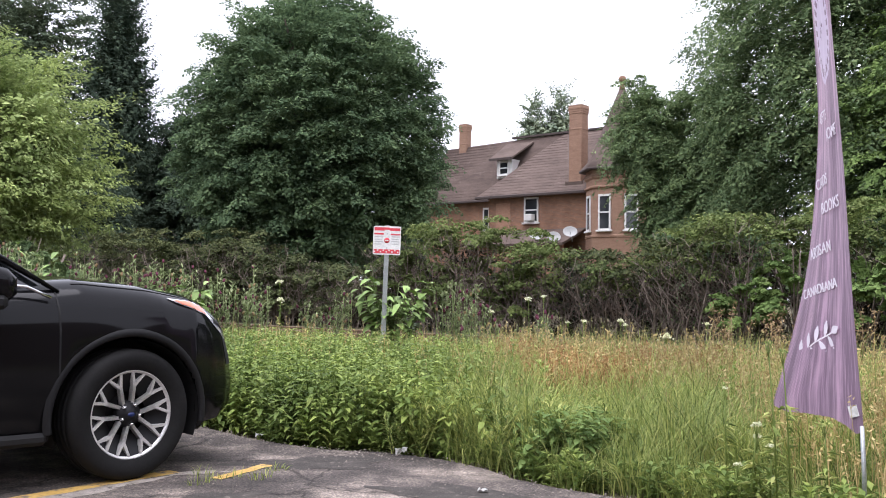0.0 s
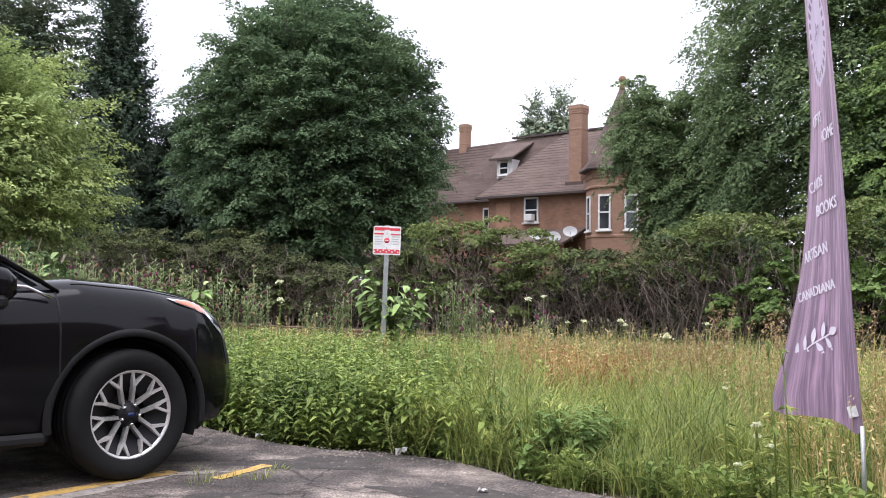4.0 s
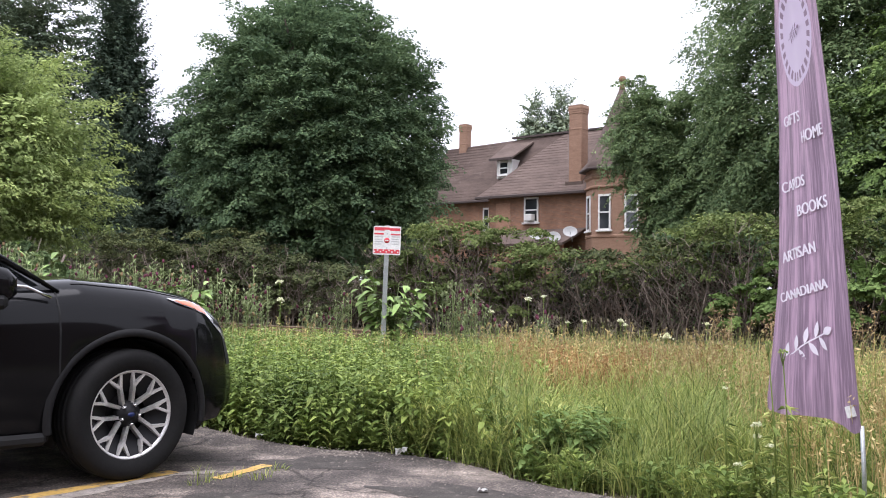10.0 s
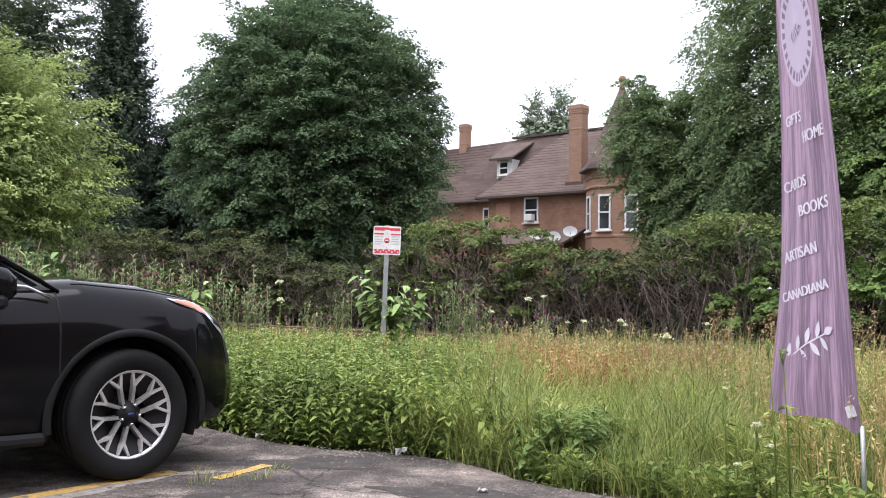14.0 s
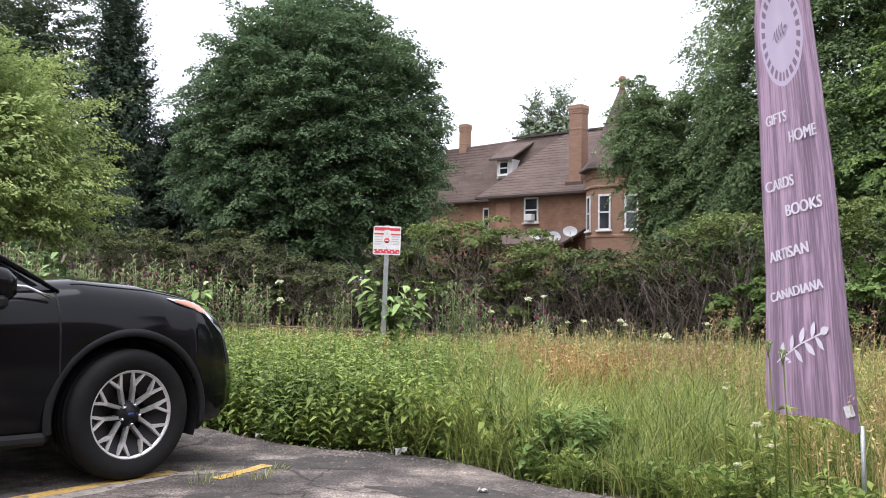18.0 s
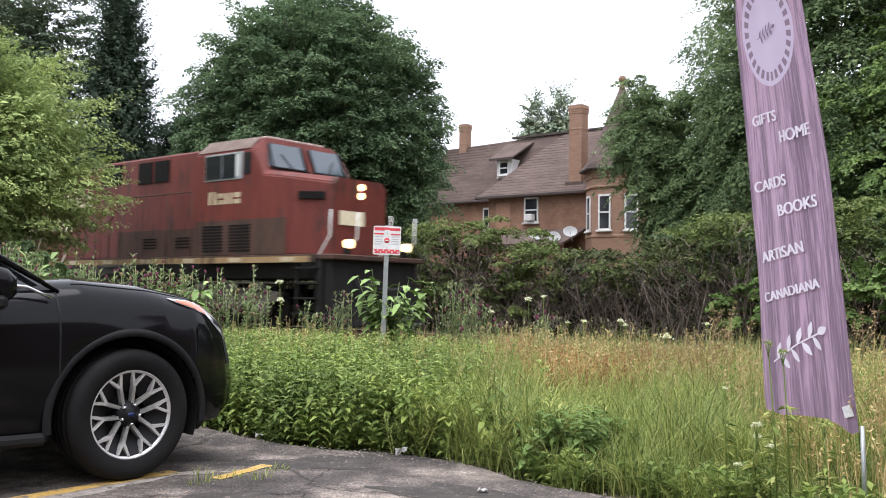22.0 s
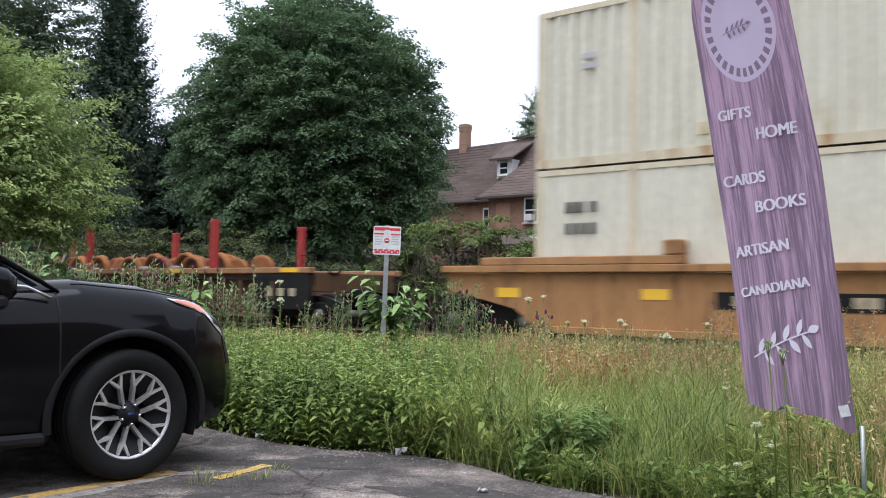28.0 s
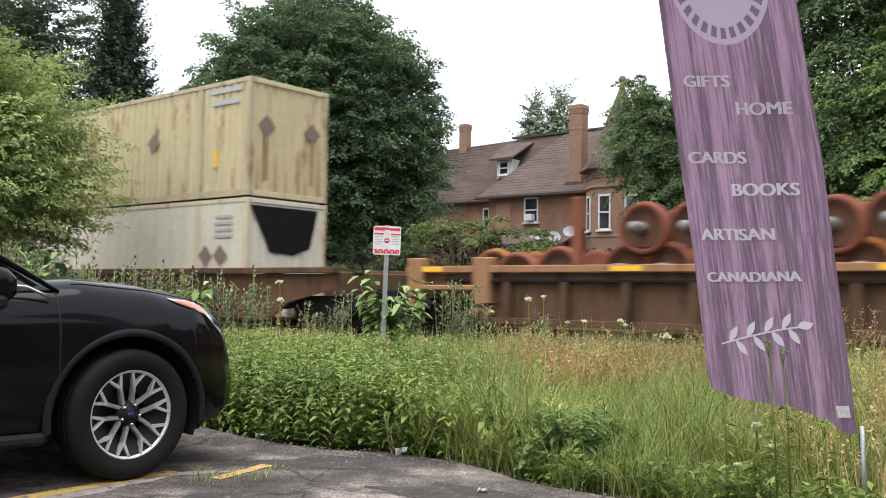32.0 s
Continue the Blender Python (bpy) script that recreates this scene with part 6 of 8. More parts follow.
def thistle(x, y, h, seed, n=7, label="tall spiny thistle with purple flower heads"):
    """Branched grey-green stems with narrow leaves; small heads on short side branches."""
    rng = np.random.default_rng(seed)
    t = empty("thistle", pose(x, y, -0.02), label, "thistle", "thistles by the railway")
    p = rng.normal(0, 0.11, (n, 2))
    hh = h * rng.uniform(0.55, 1.0, n)
    v, f = leafy_stems(p, np.zeros(n), hh, 19, 0.125, 0.2, rng, 0.05, 0.55, 0.15, 3)
    soup("stem_and_leaf", v, f, M_THISTLE, t)
    for k in range(n):
        lean = rng.normal(0, 0.07, 2)
        top = Vector((p[k][0] + lean[0], p[k][1] + lean[1], hh[k] + 0.01))
        foot = Vector((p[k][0], p[k][1], 0))
        part("stalk", tb([foot, foot.lerp(top, 0.6), top], [0.008, 0.006, 0.004], 5), M_THISTLE, t)
        tips = [top]
        for j in range(3):
            q = foot.lerp(top, rng.uniform(0.62, 0.88))
            az = rng.uniform(0, 6.28)
            e = q + Vector((math.cos(az) * 0.11, math.sin(az) * 0.11, rng.uniform(0.08, 0.17)))
            part("side_branch", tb([q, q.lerp(e, 0.6) + Vector((0, 0, -0.01)), e], [0.005, 0.004, 0.003], 4), M_THISTLE, t)
            tips.append(e)
        for e in tips:
            bm = bmesh.new()
            lathe(bm, [(0.0, -0.024), (0.015, -0.016), (0.019, 0), (0.012, 0.012), (0.018, 0.026), (0.0, 0.03)], 7)
            u = rng.uniform()
            part("flower_head", bm, M_PURPLE if u < 0.35 else (M_SEED if u < 0.55 else M_THISTLE), t, "small thistle head", True, pose(*e, rng.uniform(-35, 35), rng.uniform(-35, 35)))
    return t


def umbel(x, y, h, r, seed, n=1, green=False):
    rng = random.Random(seed)
    t = empty("wild_carrot", pose(x, y, -0.02), "wild carrot with a flat white flower head", "wild flower", "wild carrots in the grass")
    lean = rng.uniform(-0.06, 0.06)
    part("stem", tb([(0, 0, 0), (lean * 0.3, 0, h * 0.5), (lean, 0, h)], [0.005, 0.004, 0.003], 6), M_GRASS, t, "thin green stem")
    g = np.random.default_rng(seed)
    c = np.stack([g.normal(0, r * 0.5, 46), g.normal(0, r * 0.5, 46), g.normal(0, r * 0.22, 46)], 1)
    c[:, 2] += h + 0.02 - 4 * (c[:, 0] ** 2 + c[:, 1] ** 2)
    c[:, 0] += lean
    v, f = leaf_quads(c, np.tile([0, -0.6, 0.8], (46, 1)) + g.normal(0, 0.45, (46, 3)), r * 0.46, g, 0.9)
    soup("flower_head", v, f, M_GRASS if green else M_WHITEBLOOM, t)
    for k in range(6):
        a = k * 1.05
        part("ray", tb([(lean, 0, h - 0.05), (lean + math.cos(a) * r * 0.6, math.sin(a) * r * 0.6, h + 0.01)], 0.0015, 4), M_GRASS, t)
    q = g.uniform(0.2, 0.75, 26)[:, None] * np.array([[lean, 0, h]])
    d = g.normal(size=(26, 3)) * [1, 1, 0.4]
    v, f = leaves_at(q, d, np.tile([0, 0, 1.0], (26, 1)), np.full(26, 0.07), np.full(26, 0.02), 0.2)
    soup("feathery_leaf", v, f, M_GRASS, t)


def sapling(x, y, h, seed):
    rng = np.random.default_rng(seed)
    t = empty("sapling", pose(x, y, -0.05), "bushy sapling with large bright green leaves", "sapling")
    for k in range(14):
        a, L = rng.uniform(0, 6.28), rng.uniform(0.6, 1.0) * h
        e = Vector((math.cos(a) * 0.3 * L, math.sin(a) * 0.22 * L, L * 0.92))
        part("stem", tb([(0, 0, 0), e * 0.5 + Vector((0, 0, 0.05)), e], [0.012, 0.008, 0.004], 6), M_THISTLE, t)
        m = 13
        q = np.array([list(e * u) for u in np.linspace(0.35, 1.0, m)]) + rng.normal(0, 0.03, (m, 3))
        d = rng.normal(size=(m, 3)) * [1, 1, 0.25] + [0, -0.4, 0]
        L, W = rng.uniform(0.15, 0.26, m), rng.uniform(0.08, 0.13, m)
        for j in range(m):
            v, f = blade_leaves(q[j:j + 1], d[j:j + 1], L[j:j + 1], W[j:j + 1], 0.3)
            soup("leaf", v, f, M_SAPLEAF, t)


def wild_plants():
    # big sapling behind the sign's post
    sapling(-0.72, 12.75, 1.6, 31)
    sapling(-0.6, 12.95, 1.45, 33)
    # thistles: clumps near the track
    k = 0
    for x, y, h in ((-3.1, 13.2, 1.35), (-2.85, 13.5, 1.5), (-2.6, 13.0, 1.35), (-3.3, 13.6, 1.2), (-1.75, 13.6, 1.08), (-1.5, 13.3, 1.05), (0.1, 13.0, 1.25), (0.32, 13.3, 1.3), (0.45, 12.8, 0.95), (1.3, 12.2, 0.85)):
        thistle(x, y, h * 1.04, 200 + k, 6)
        k += 1
    rng = random.Random(5)
    for j in range(16):
        x = -6.5 + j * 0.2
        thistle(x + rng.uniform(-0.1, 0.1), 13.3 + rng.uniform(-0.7, 0.7), 1.66 - 0.014 * j + rng.uniform(-0.15, 0.1), 240 + j, 8)
    # leafy bushes behind the car
    for j, (x, y, h) in enumerate(((-7.2, 15.0, 2.1), (-6.5, 14.5, 1.85), (-7.8, 14.5, 2.2), (-3.75, 12.6, 1.2), (-3.55, 12.9, 1.3))):
        sapling(x, y, h, 300 + j)
    # wild carrots
    for j, (px, y, h, r) in enumerate(((0.094, 11.0, 1.02, 0.045), (0.108, 11.2, 1.05, 0.035), (0.148, 10.5, 0.78, 0.03), (0.193, 10.2, 0.8, 0.035), (0.245, 8.2, 0.72, 0.05), (0.2, 11.5, 0.72, 0.03), (0.135, 11, 0.75, 0.025), (0.28, 9.5, 0.8, 0.03), (0.05, 11.8, 0.85, 0.03), (-0.175, 12.5, 0.95, 0.05), (-0.17, 13.1, 1.2, 0.045))):
        umbel(px * y, y, h, r, 400 + j)
    for j, (x, y, h, r, gr) in enumerate(((1.6, 4.48, 0.84, 0.022, True), (1.67, 4.5, 0.8, 0.025, True), (1.83, 4.46, 0.47, 0.036, True), (1.51, 4.6, 0.44, 0.026, False), (1.57, 4.62, 0.38, 0.026, False), (1.62, 4.64, 0.33, 0.023, False), (1.46, 4.75, 0.22, 0.02, False), (1.5, 4.95, 0.58, 0.014, False))):
        umbel(x, y, h, r, 440 + j, green=gr)


wild_plants()
# ---- the freight train: two locomotives, well cars, containers, loads of wheelsets ----
TRAIN = []  # (object, its place along the train, sideways offset, height over the rail)
SPEED = 15.17


def on_train(ob, q, y=0.0, z=0.0):
    TRAIN.append((ob, q, y, z))
    ob.matrix_basis = by_rail(q + SPEED * 24, RAIL_D + y, RAIL_Z + z)
    return ob


def rusty(name, a, b, rust=(0.2, 0.09, 0.04), cut=0.62, rough=0.6, streak=(1.5, 1.5, 0.25), metal=0.0, scale=3.0):
    return surface(name, a, b, scale, rough, metal, fine=25, relief=0.12, stretch=streak, spots=(rust, 2.2, cut, (1.3, 1.3, 0.3)))


M_LOCORED = rusty("weathered_red_paint", (0.112, 0.026, 0.02), (0.16, 0.04, 0.03), (0.055, 0.026, 0.02), 0.53, 0.55)
M_LOCOGRIME = rusty("grimy_red_paint", (0.062, 0.037, 0.027), (0.09, 0.048, 0.036), (0.045, 0.032, 0.024), 0.5, 0.75)
# radiator hood's dark colour holds the shadow under its overhanging housing
M_RADSHADE = rusty("radiator_shade_paint", (0.022, 0.016, 0.014), (0.045, 0.03, 0.025), (0.06, 0.03, 0.024), 0.6, 0.75)
M_LOCOROOF = rusty("dusty_roof_paint", (0.2, 0.085, 0.072), (0.3, 0.16, 0.135), (0.13, 0.055, 0.045), 0.6, 0.7)
M_ROOFDUST = rusty("pale_roof_dust", (0.3, 0.225, 0.19), (0.4, 0.32, 0.275), (0.22, 0.1, 0.085), 0.6, 0.8)
M_SAND = rusty("sand_coloured_paint", (0.5, 0.43, 0.275), (0.6, 0.525, 0.35), (0.36, 0.28, 0.165), 0.6, 0.55)
M_UNDER = rusty("grimy_underframe", (0.009, 0.0085, 0.008), (0.019, 0.017, 0.0155), (0.036, 0.027, 0.02), 0.6, 0.85)
M_SANDUNDER = rusty("dirty_sand_truck", (0.3, 0.22, 0.15), (0.42, 0.33, 0.23), (0.14, 0.08, 0.05), 0.55, 0.8)
M_DUST = rusty("dusty_grey_truck", (0.1, 0.088, 0.072), (0.16, 0.142, 0.118), (0.06, 0.048, 0.038), 0.55, 0.85)
M_GREYTANK = rusty("dirty_grey_tank", (0.035, 0.032, 0.028), (0.06, 0.055, 0.05), (0.05, 0.042, 0.034), 0.56, 0.7)
M_CREAM = rusty("cream_lettering", (0.7, 0.62, 0.42), (0.78, 0.7, 0.5), (0.5, 0.35, 0.22), 0.68, 0.5)
M_DULLYELLOW = rusty("dull_yellow_stripe", (0.26, 0.17, 0.08), (0.34, 0.24, 0.12), (0.1, 0.06, 0.04), 0.52, 0.7)
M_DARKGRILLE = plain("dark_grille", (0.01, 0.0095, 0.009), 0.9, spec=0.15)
M_BLACKINK = plain("black_lettering", (0.02, 0.02, 0.02), 0.5)
M_REFLECT = surface("white_reflector", (0.62, 0.62, 0.58), (0.75, 0.75, 0.7), 6, 0.4)
M_REFYELLOW = plain("yellow_reflector", (0.85, 0.5, 0.02), 0.4)
M_LAMP = plain("lit_headlamp", (1.0, 0.66, 0.3), 0.3, glow=3.2)
M_LAMPHOT = plain("lit_ditch_lamp", (1.0, 0.66, 0.3), 0.3, glow=3.0)
M_WHITECONT = rusty("white_container_steel", (0.6, 0.56, 0.44), (0.69, 0.645, 0.52), (0.5, 0.41, 0.25), 0.6, 0.5)
M_STAINPOST = rusty("stained_container_post", (0.55, 0.47, 0.32), (0.66, 0.58, 0.42), (0.36, 0.2, 0.09), 0.55, 0.6)
M_OLDWHITE = rusty("rust_streaked_cream_container", (0.54, 0.46, 0.265), (0.64, 0.555, 0.35), (0.3, 0.16, 0.075), 0.56, 0.55)
M_ORANGE = rusty("orange_container_steel", (0.6, 0.155, 0.015), (0.68, 0.2, 0.022), (0.38, 0.11, 0.02), 0.72, 0.5)
M_GREENC = rusty("green_container_steel", (0.02, 0.1, 0.05), (0.03, 0.14, 0.07), (0.06, 0.07, 0.04), 0.72, 0.5)
M_TTX = rusty("faded_yellow_well_car", (0.33, 0.165, 0.066), (0.42, 0.225, 0.09), (0.17, 0.085, 0.045), 0.54, 0.75)
M_BROWNCAR = rusty("rusty_brown_well_car", (0.1, 0.056, 0.032), (0.145, 0.083, 0.046), (0.055, 0.032, 0.02), 0.52, 0.85)
M_BEAM = rusty("tan_top_chord", (0.3, 0.155, 0.075), (0.37, 0.2, 0.1), (0.14, 0.07, 0.036), 0.58, 0.75)
M_RUSTWHEEL = rusty("orange_rust_wheel", (0.26, 0.1, 0.034), (0.34, 0.14, 0.048), (0.13, 0.055, 0.028), 0.55, 0.85)
M_REDRUST = rusty("red_oxide_wheel", (0.18, 0.06, 0.036), (0.25, 0.09, 0.055), (0.11, 0.042, 0.028), 0.58, 0.85)
M_GREYWHEEL = rusty("grey_steel_wheel", (0.16, 0.16, 0.16), (0.24, 0.24, 0.24), (0.2, 0.1, 0.05), 0.6, 0.6)
M_AXLE = rusty("grey_axle_steel", (0.2, 0.18, 0.17), (0.34, 0.32, 0.3), (0.18, 0.09, 0.05), 0.6, 0.5, metal=0.4)
M_RAILDIRT = rusty("dirty_container_rail", (0.42, 0.34, 0.22), (0.54, 0.46, 0.31), (0.16, 0.1, 0.06), 0.55, 0.6)
M_WEB = rusty("dark_wheel_web", (0.07, 0.035, 0.022), (0.12, 0.058, 0.034), (0.05, 0.03, 0.02), 0.55, 0.85)
M_BEARING = surface("greasy_grey_bearing", (0.1, 0.095, 0.09), (0.3, 0.285, 0.27), 9, 0.5, 0.2, fine=40)
# windscreen base colour carries part of the sky's reflection
M_SCREEN = plain("sky_tinted_windscreen", (0.06, 0.08, 0.095), 0.06, spec=0.8, coat=0.5)
M_SEAM = plain("dark_seam", (0.12, 0.09, 0.06), 0.8)
M_STAKE = rusty("red_oxide_stake", (0.2, 0.07, 0.038), (0.27, 0.095, 0.052), (0.12, 0.06, 0.04), 0.6, 0.8)
M_STAKERED = rusty("bright_red_stake", (0.34, 0.04, 0.035), (0.42, 0.055, 0.045), (0.3, 0.06, 0.05), 0.64, 0.7)


def loft(bm, stations):
    """Rings of six: x, half width low, z low, z shoulder, half width top, z top."""
    rings = [[bm.verts.new(q) for q in ((x, -w, z0), (x, -w, zs), (x, -wt, zt), (x, wt, zt), (x, w, zs), (x, w, z0))] for x, w, z0, zs, wt, zt in stations]
    for a, b in zip(rings, rings[1:]):
        for k in range(6):
            bm.faces.new((a[k], a[(k + 1) % 6], b[(k + 1) % 6], b[k]))
    bm.faces.new(rings[0])
    bm.faces.new(rings[-1][::-1])
    return bm


def blocks(parent, x0, x1, z0, z1, y, n, mat, lab, widths=None, name="letter_block"):
    """A plain block for each character of a painted name."""
    step = (x1 - x0) / n
    for k in range(n):
        a = x0 + step * k
        w = step * (0.8 if k else 0.92)
        h = z1 - z0 if k == 0 else (z1 - z0) * 0.84
        g = w * 0.13
        bm = bmesh.new()
        if k % 2:
            pieces = ((a, a + w, z0, z0 + h * 0.4), (a, a + w, z0 + h * 0.56, z0 + h))
        else:
            pieces = ((a, a + w / 2 - g, z0, z0 + h), (a + w / 2 + g, a + w, z0, z0 + h))
        for q in pieces:
            box(bm, q[0], q[1], y - 0.008, y, q[2], q[3])
        part(name, bm, mat, parent, lab)


def rail_wheel(parent, x, y, r, mat, name="wheel"):
    s = -1 if y < 0 else 1
    prof = [(0.06, -0.07), (0.1, -0.07), (r * 0.4, -0.03), (r * 0.8, -0.03), (r * 0.84, -0.07), (r, -0.065), (r, 0.05), (r + 0.025, 0.065), (r + 0.02, 0.085), (r * 0.84, 0.08), (r * 0.4, 0.05), (0.06, 0.09)]
    return part(name, lathe(bmesh.new(), [(a, -b * s) for a, b in prof], 28, "Y"), mat, parent, "", True, pose(x, y, r))


def truck(parent, x, axles, mat, r=0.5, y=1.05, high=0.0):
    """A bogie: side frames with springs, journal boxes and wheels."""
    L = (axles[-1] - axles[0]) / 2 + 0.55
    t = part("truck", bx(-L * 0.5, L * 0.5, -0.75, 0.75, 0.55, 0.75, 0.03), M_UNDER, parent, "grimy truck bolster", m=pose(x, 0, 0))
    for s in (-1, 1):
        bm = bmesh.new()
        out = [(-L, 0.5 + high), (-L, 0.72 + high), (-L * 0.6, 0.82 + high), (L * 0.6, 0.82 + high), (L, 0.72 + high), (L, 0.5 + high), (L * 0.55, 0.5 + high), (L * 0.35, 0.34 + high), (-L * 0.35, 0.34 + high), (-L * 0.55, 0.5 + high)]
        prism(bm, out, s * y - 0.07, s * y + 0.07, 0.02)
        part("side_frame", bm, mat, t, "dirty cast side frame")
        if high:
            for a in (-L * 0.72, -L * 0.28, L * 0.28, L * 0.72):
                part("brake_cylinder", lathe(bmesh.new(), [(0, -0.16), (0.1, -0.16), (0.1, 0.16), (0, 0.16)], 12, "X", pose(a, s * (y + 0.12), 0.98)), mat, t, "", True)
                part("pedestal", bx(a - 0.1, a + 0.1, s * y - 0.06, s * y + 0.06, 0.3, 0.62 + high, 0.02), mat, t)
            part("brake_pipe", tb([(-L, s * (y + 0.12), 1.1), (L, s * (y + 0.12), 1.1)], 0.025, 6), mat, t)
        for a in axles:
            bm = bx(a - 0.17, a + 0.17, s * (y + 0.03) - 0.12, s * (y + 0.03) + 0.12, 0.34, 0.68, 0.04)
            part("journal_box", bm, mat, t)
            part("axle_cap", lathe(bmesh.new(), [(0, -0.1), (0.1, -0.1), (0.13, 0)], 14, "Y", pose(a, s * (y + 0.1), r) if s < 0 else pose(a, s * (y + 0.1), r, 0, 0, 180)), M_AXLE, t)
        for k in (-1, 1):
            bm = bmesh.new()
            pts = [(k * L * 0.5 + math.cos(j * 1.05) * 0.09, s * y + math.sin(j * 1.05) * 0.09, 0.36 + j * 0.0075) for j in range(44)]
            tube(bm, pts, 0.018, 5)
            part("spring", bm, M_UNDER, t)
    for a in axles:
        ws = part("axle", tb([(0, -0.75, 0), (0, 0.75, 0)], 0.08, 10), M_AXLE, t, "steel axle", m=pose(a, 0, r))
        for s in (-1, 1):
            w = rail_wheel(ws, 0, s * 0.74, r, M_UNDER)
            w.location.z = 0
    return t


def handrail(parent, x0, x1, y, z, mat, n=8, zb=1.72):
    part("handrail", tb([(x0, y, z), (x1, y, z)], 0.018, 6), mat, parent, "round steel handrail")
    for k in range(n + 1):
        x = x0 + (x1 - x0) * k / n
        part("stanchion", tb([(x, y, zb), (x, y, z)], 0.014, 6), mat, parent)


def locomotive(q0, body, under, rail_mat, label, sand):
    """Front coupler face at x = 0, rear at about -22.3; the cab leads."""
    o = on_train(empty("locomotive", Matrix(), label, "locomotive", "locomotives of the freight train"), q0)
    cab = loft(bmesh.new(), [(-1.42, 0.86, 1.74, 3.4, 0.7, 3.54), (-2.22, 1.49, 1.74, 3.52, 1.25, 3.64), (-3.15, 1.5, 1.74, 3.64, 1.35, 3.76), (-3.55, 1.5, 1.74, 4.28, 1.12, 4.6), (-5.75, 1.5, 1.74, 4.28, 1.12, 4.62)])
    if sand:
        cab.free()
        cab = loft(bmesh.new(), [(-1.42, 0.86, 1.74, 3.3, 0.7, 3.5), (-2.15, 1.49, 1.74, 3.42, 1.3, 3.58), (-3.1, 1.5, 1.74, 3.52, 1.35, 3.68), (-5.75, 1.5, 1.74, 3.56, 1.4, 3.7)])
        loft(cab, [(-3.12, 0.5, 3.5, 4.3, 0.42, 4.5), (-3.68, 1.5, 3.5, 4.26, 1.14, 4.6), (-5.75, 1.5, 3.5, 4.26, 1.14, 4.62)])
    bmesh.ops.bevel(cab, geom=cab.edges[:], offset=0.03, segments=2, affect="EDGES")
    cab_o = part("cab", cab, body, o, "painted wide-nose cab")
    if not sand:
        part("cab_skirt", bx(-5.7, -2.3, -1.508, -1.5, 1.76, 2.6), M_LOCOGRIME, cab_o, "grimy brown lower cab side")
        part("cab_skirt", bx(-5.7, -2.3, 1.5, 1.508, 1.76, 2.6), M_LOCOGRIME, cab_o, "grimy brown lower cab side")
    part("cab_roof", bx(-5.65, -3.7, -0.95, 0.95, 4.6, 4.68, 0.03), M_ROOFDUST if not sand else M_SAND, cab_o, "dusty cab roof")
    for s in (-1, 1):
        wf = part("window_frame", bx(-5.36, -3.9, s * 1.5 - 0.02, s * 1.5 + 0.02, 3.58, 4.24, 0.01), M_GREYMETAL if not sand else M_SAND, cab_o, "pale side window frame")
        for a, b in ((-5.32, -4.7), (-4.65, -4.16)):
            part("pane", bx(a, b, s * 1.5 - 0.03, s * 1.5 + 0.03, 3.62, 4.2), M_PANE, wf, "dark window pane")
        part("sun_visor", bx(-4.12, -4.02, s * 1.5 - 0.03, s * 1.5 + 0.03, 3.66, 4.18), M_REFLECT, wf, "pale sliding pane")
        part("quarter_window", bx(-3.84, -3.6, s * 1.49 - 0.025, s * 1.49 + 0.025, 3.68, 4.2), M_PANE, cab_o, "dark quarter window")
        # windscreen panes on the sloping front
        bm = bmesh.new()
        corners = ((-3.21, s * 0.12, 3.84), (-3.21, s * 1.28, 3.84), (-3.46, s * 1.14, 4.42), (-3.46, s * 0.12, 4.42))
        if sand:
            corners = ((-3.2, s * 0.62, 3.82), (-3.6, s * 1.36, 3.82), (-3.6, s * 1.34, 4.24), (-3.2, s * 0.6, 4.27))
        vs = [bm.verts.new(v) for v in corners]
        f = bm.faces.new(vs)
        r = bmesh.ops.extrude_face_region(bm, geom=[f])
        bmesh.ops.translate(bm, verts=[v for v in r["geom"] if isinstance(v, bmesh.types.BMVert)], vec=(0.05, s * 0.03 if sand else 0, 0 if sand else 0.03))
        part("windscreen", bm, M_SCREEN if not sand else M_PANE, cab_o, "dark sloping windscreen pane")
        if not sand:
            for y in (0.14, 1.2):
                part("screen_post", tb([(-3.15, s * y, 3.86), (-3.4, s * y * 0.96, 4.44)], 0.03, 6), M_DARKGRILLE, cab_o, "dark windscreen post")
            part("screen_sill", tb([(-3.13, s * 0.1, 3.83), (-3.13, s * 1.25, 3.83)], 0.03, 6), M_DARKGRILLE, cab_o, "dark windscreen seal")
            part("wiper", tb([(-3.12, s * 0.6, 3.86), (-3.28, s * 0.85, 4.2)], 0.012, 5), M_BLACK, cab_o, "black wiper")
            slope = bmesh.new()
            q = [slope.verts.new(v) for v in ((-5.72, s * 1.49, 4.31), (-3.66, s * 1.49, 4.31), (-3.66, s * 1.12, 4.635), (-5.72, s * 1.12, 4.645))]
            slope.faces.new(q)
            bmesh.ops.solidify(slope, geom=slope.faces[:], thickness=0.012)
            part("roof_slope", slope, M_ROOFDUST, cab_o, "pale dusty slope of the cab roof")
        if sand:
            blocks(cab_o, -4.88, -3.92, 2.88, 3.22, s * 1.5 + 0.004 + 0.004 * s, 4, M_SEAM, "painted number block", name="number_block")
        else:
            blocks(cab_o, -5.2, -3.9, 3.0, 3.32, s * 1.5 + 0.004 + 0.004 * s, 4, M_RAILDIRT, "painted number block", name="number_block")
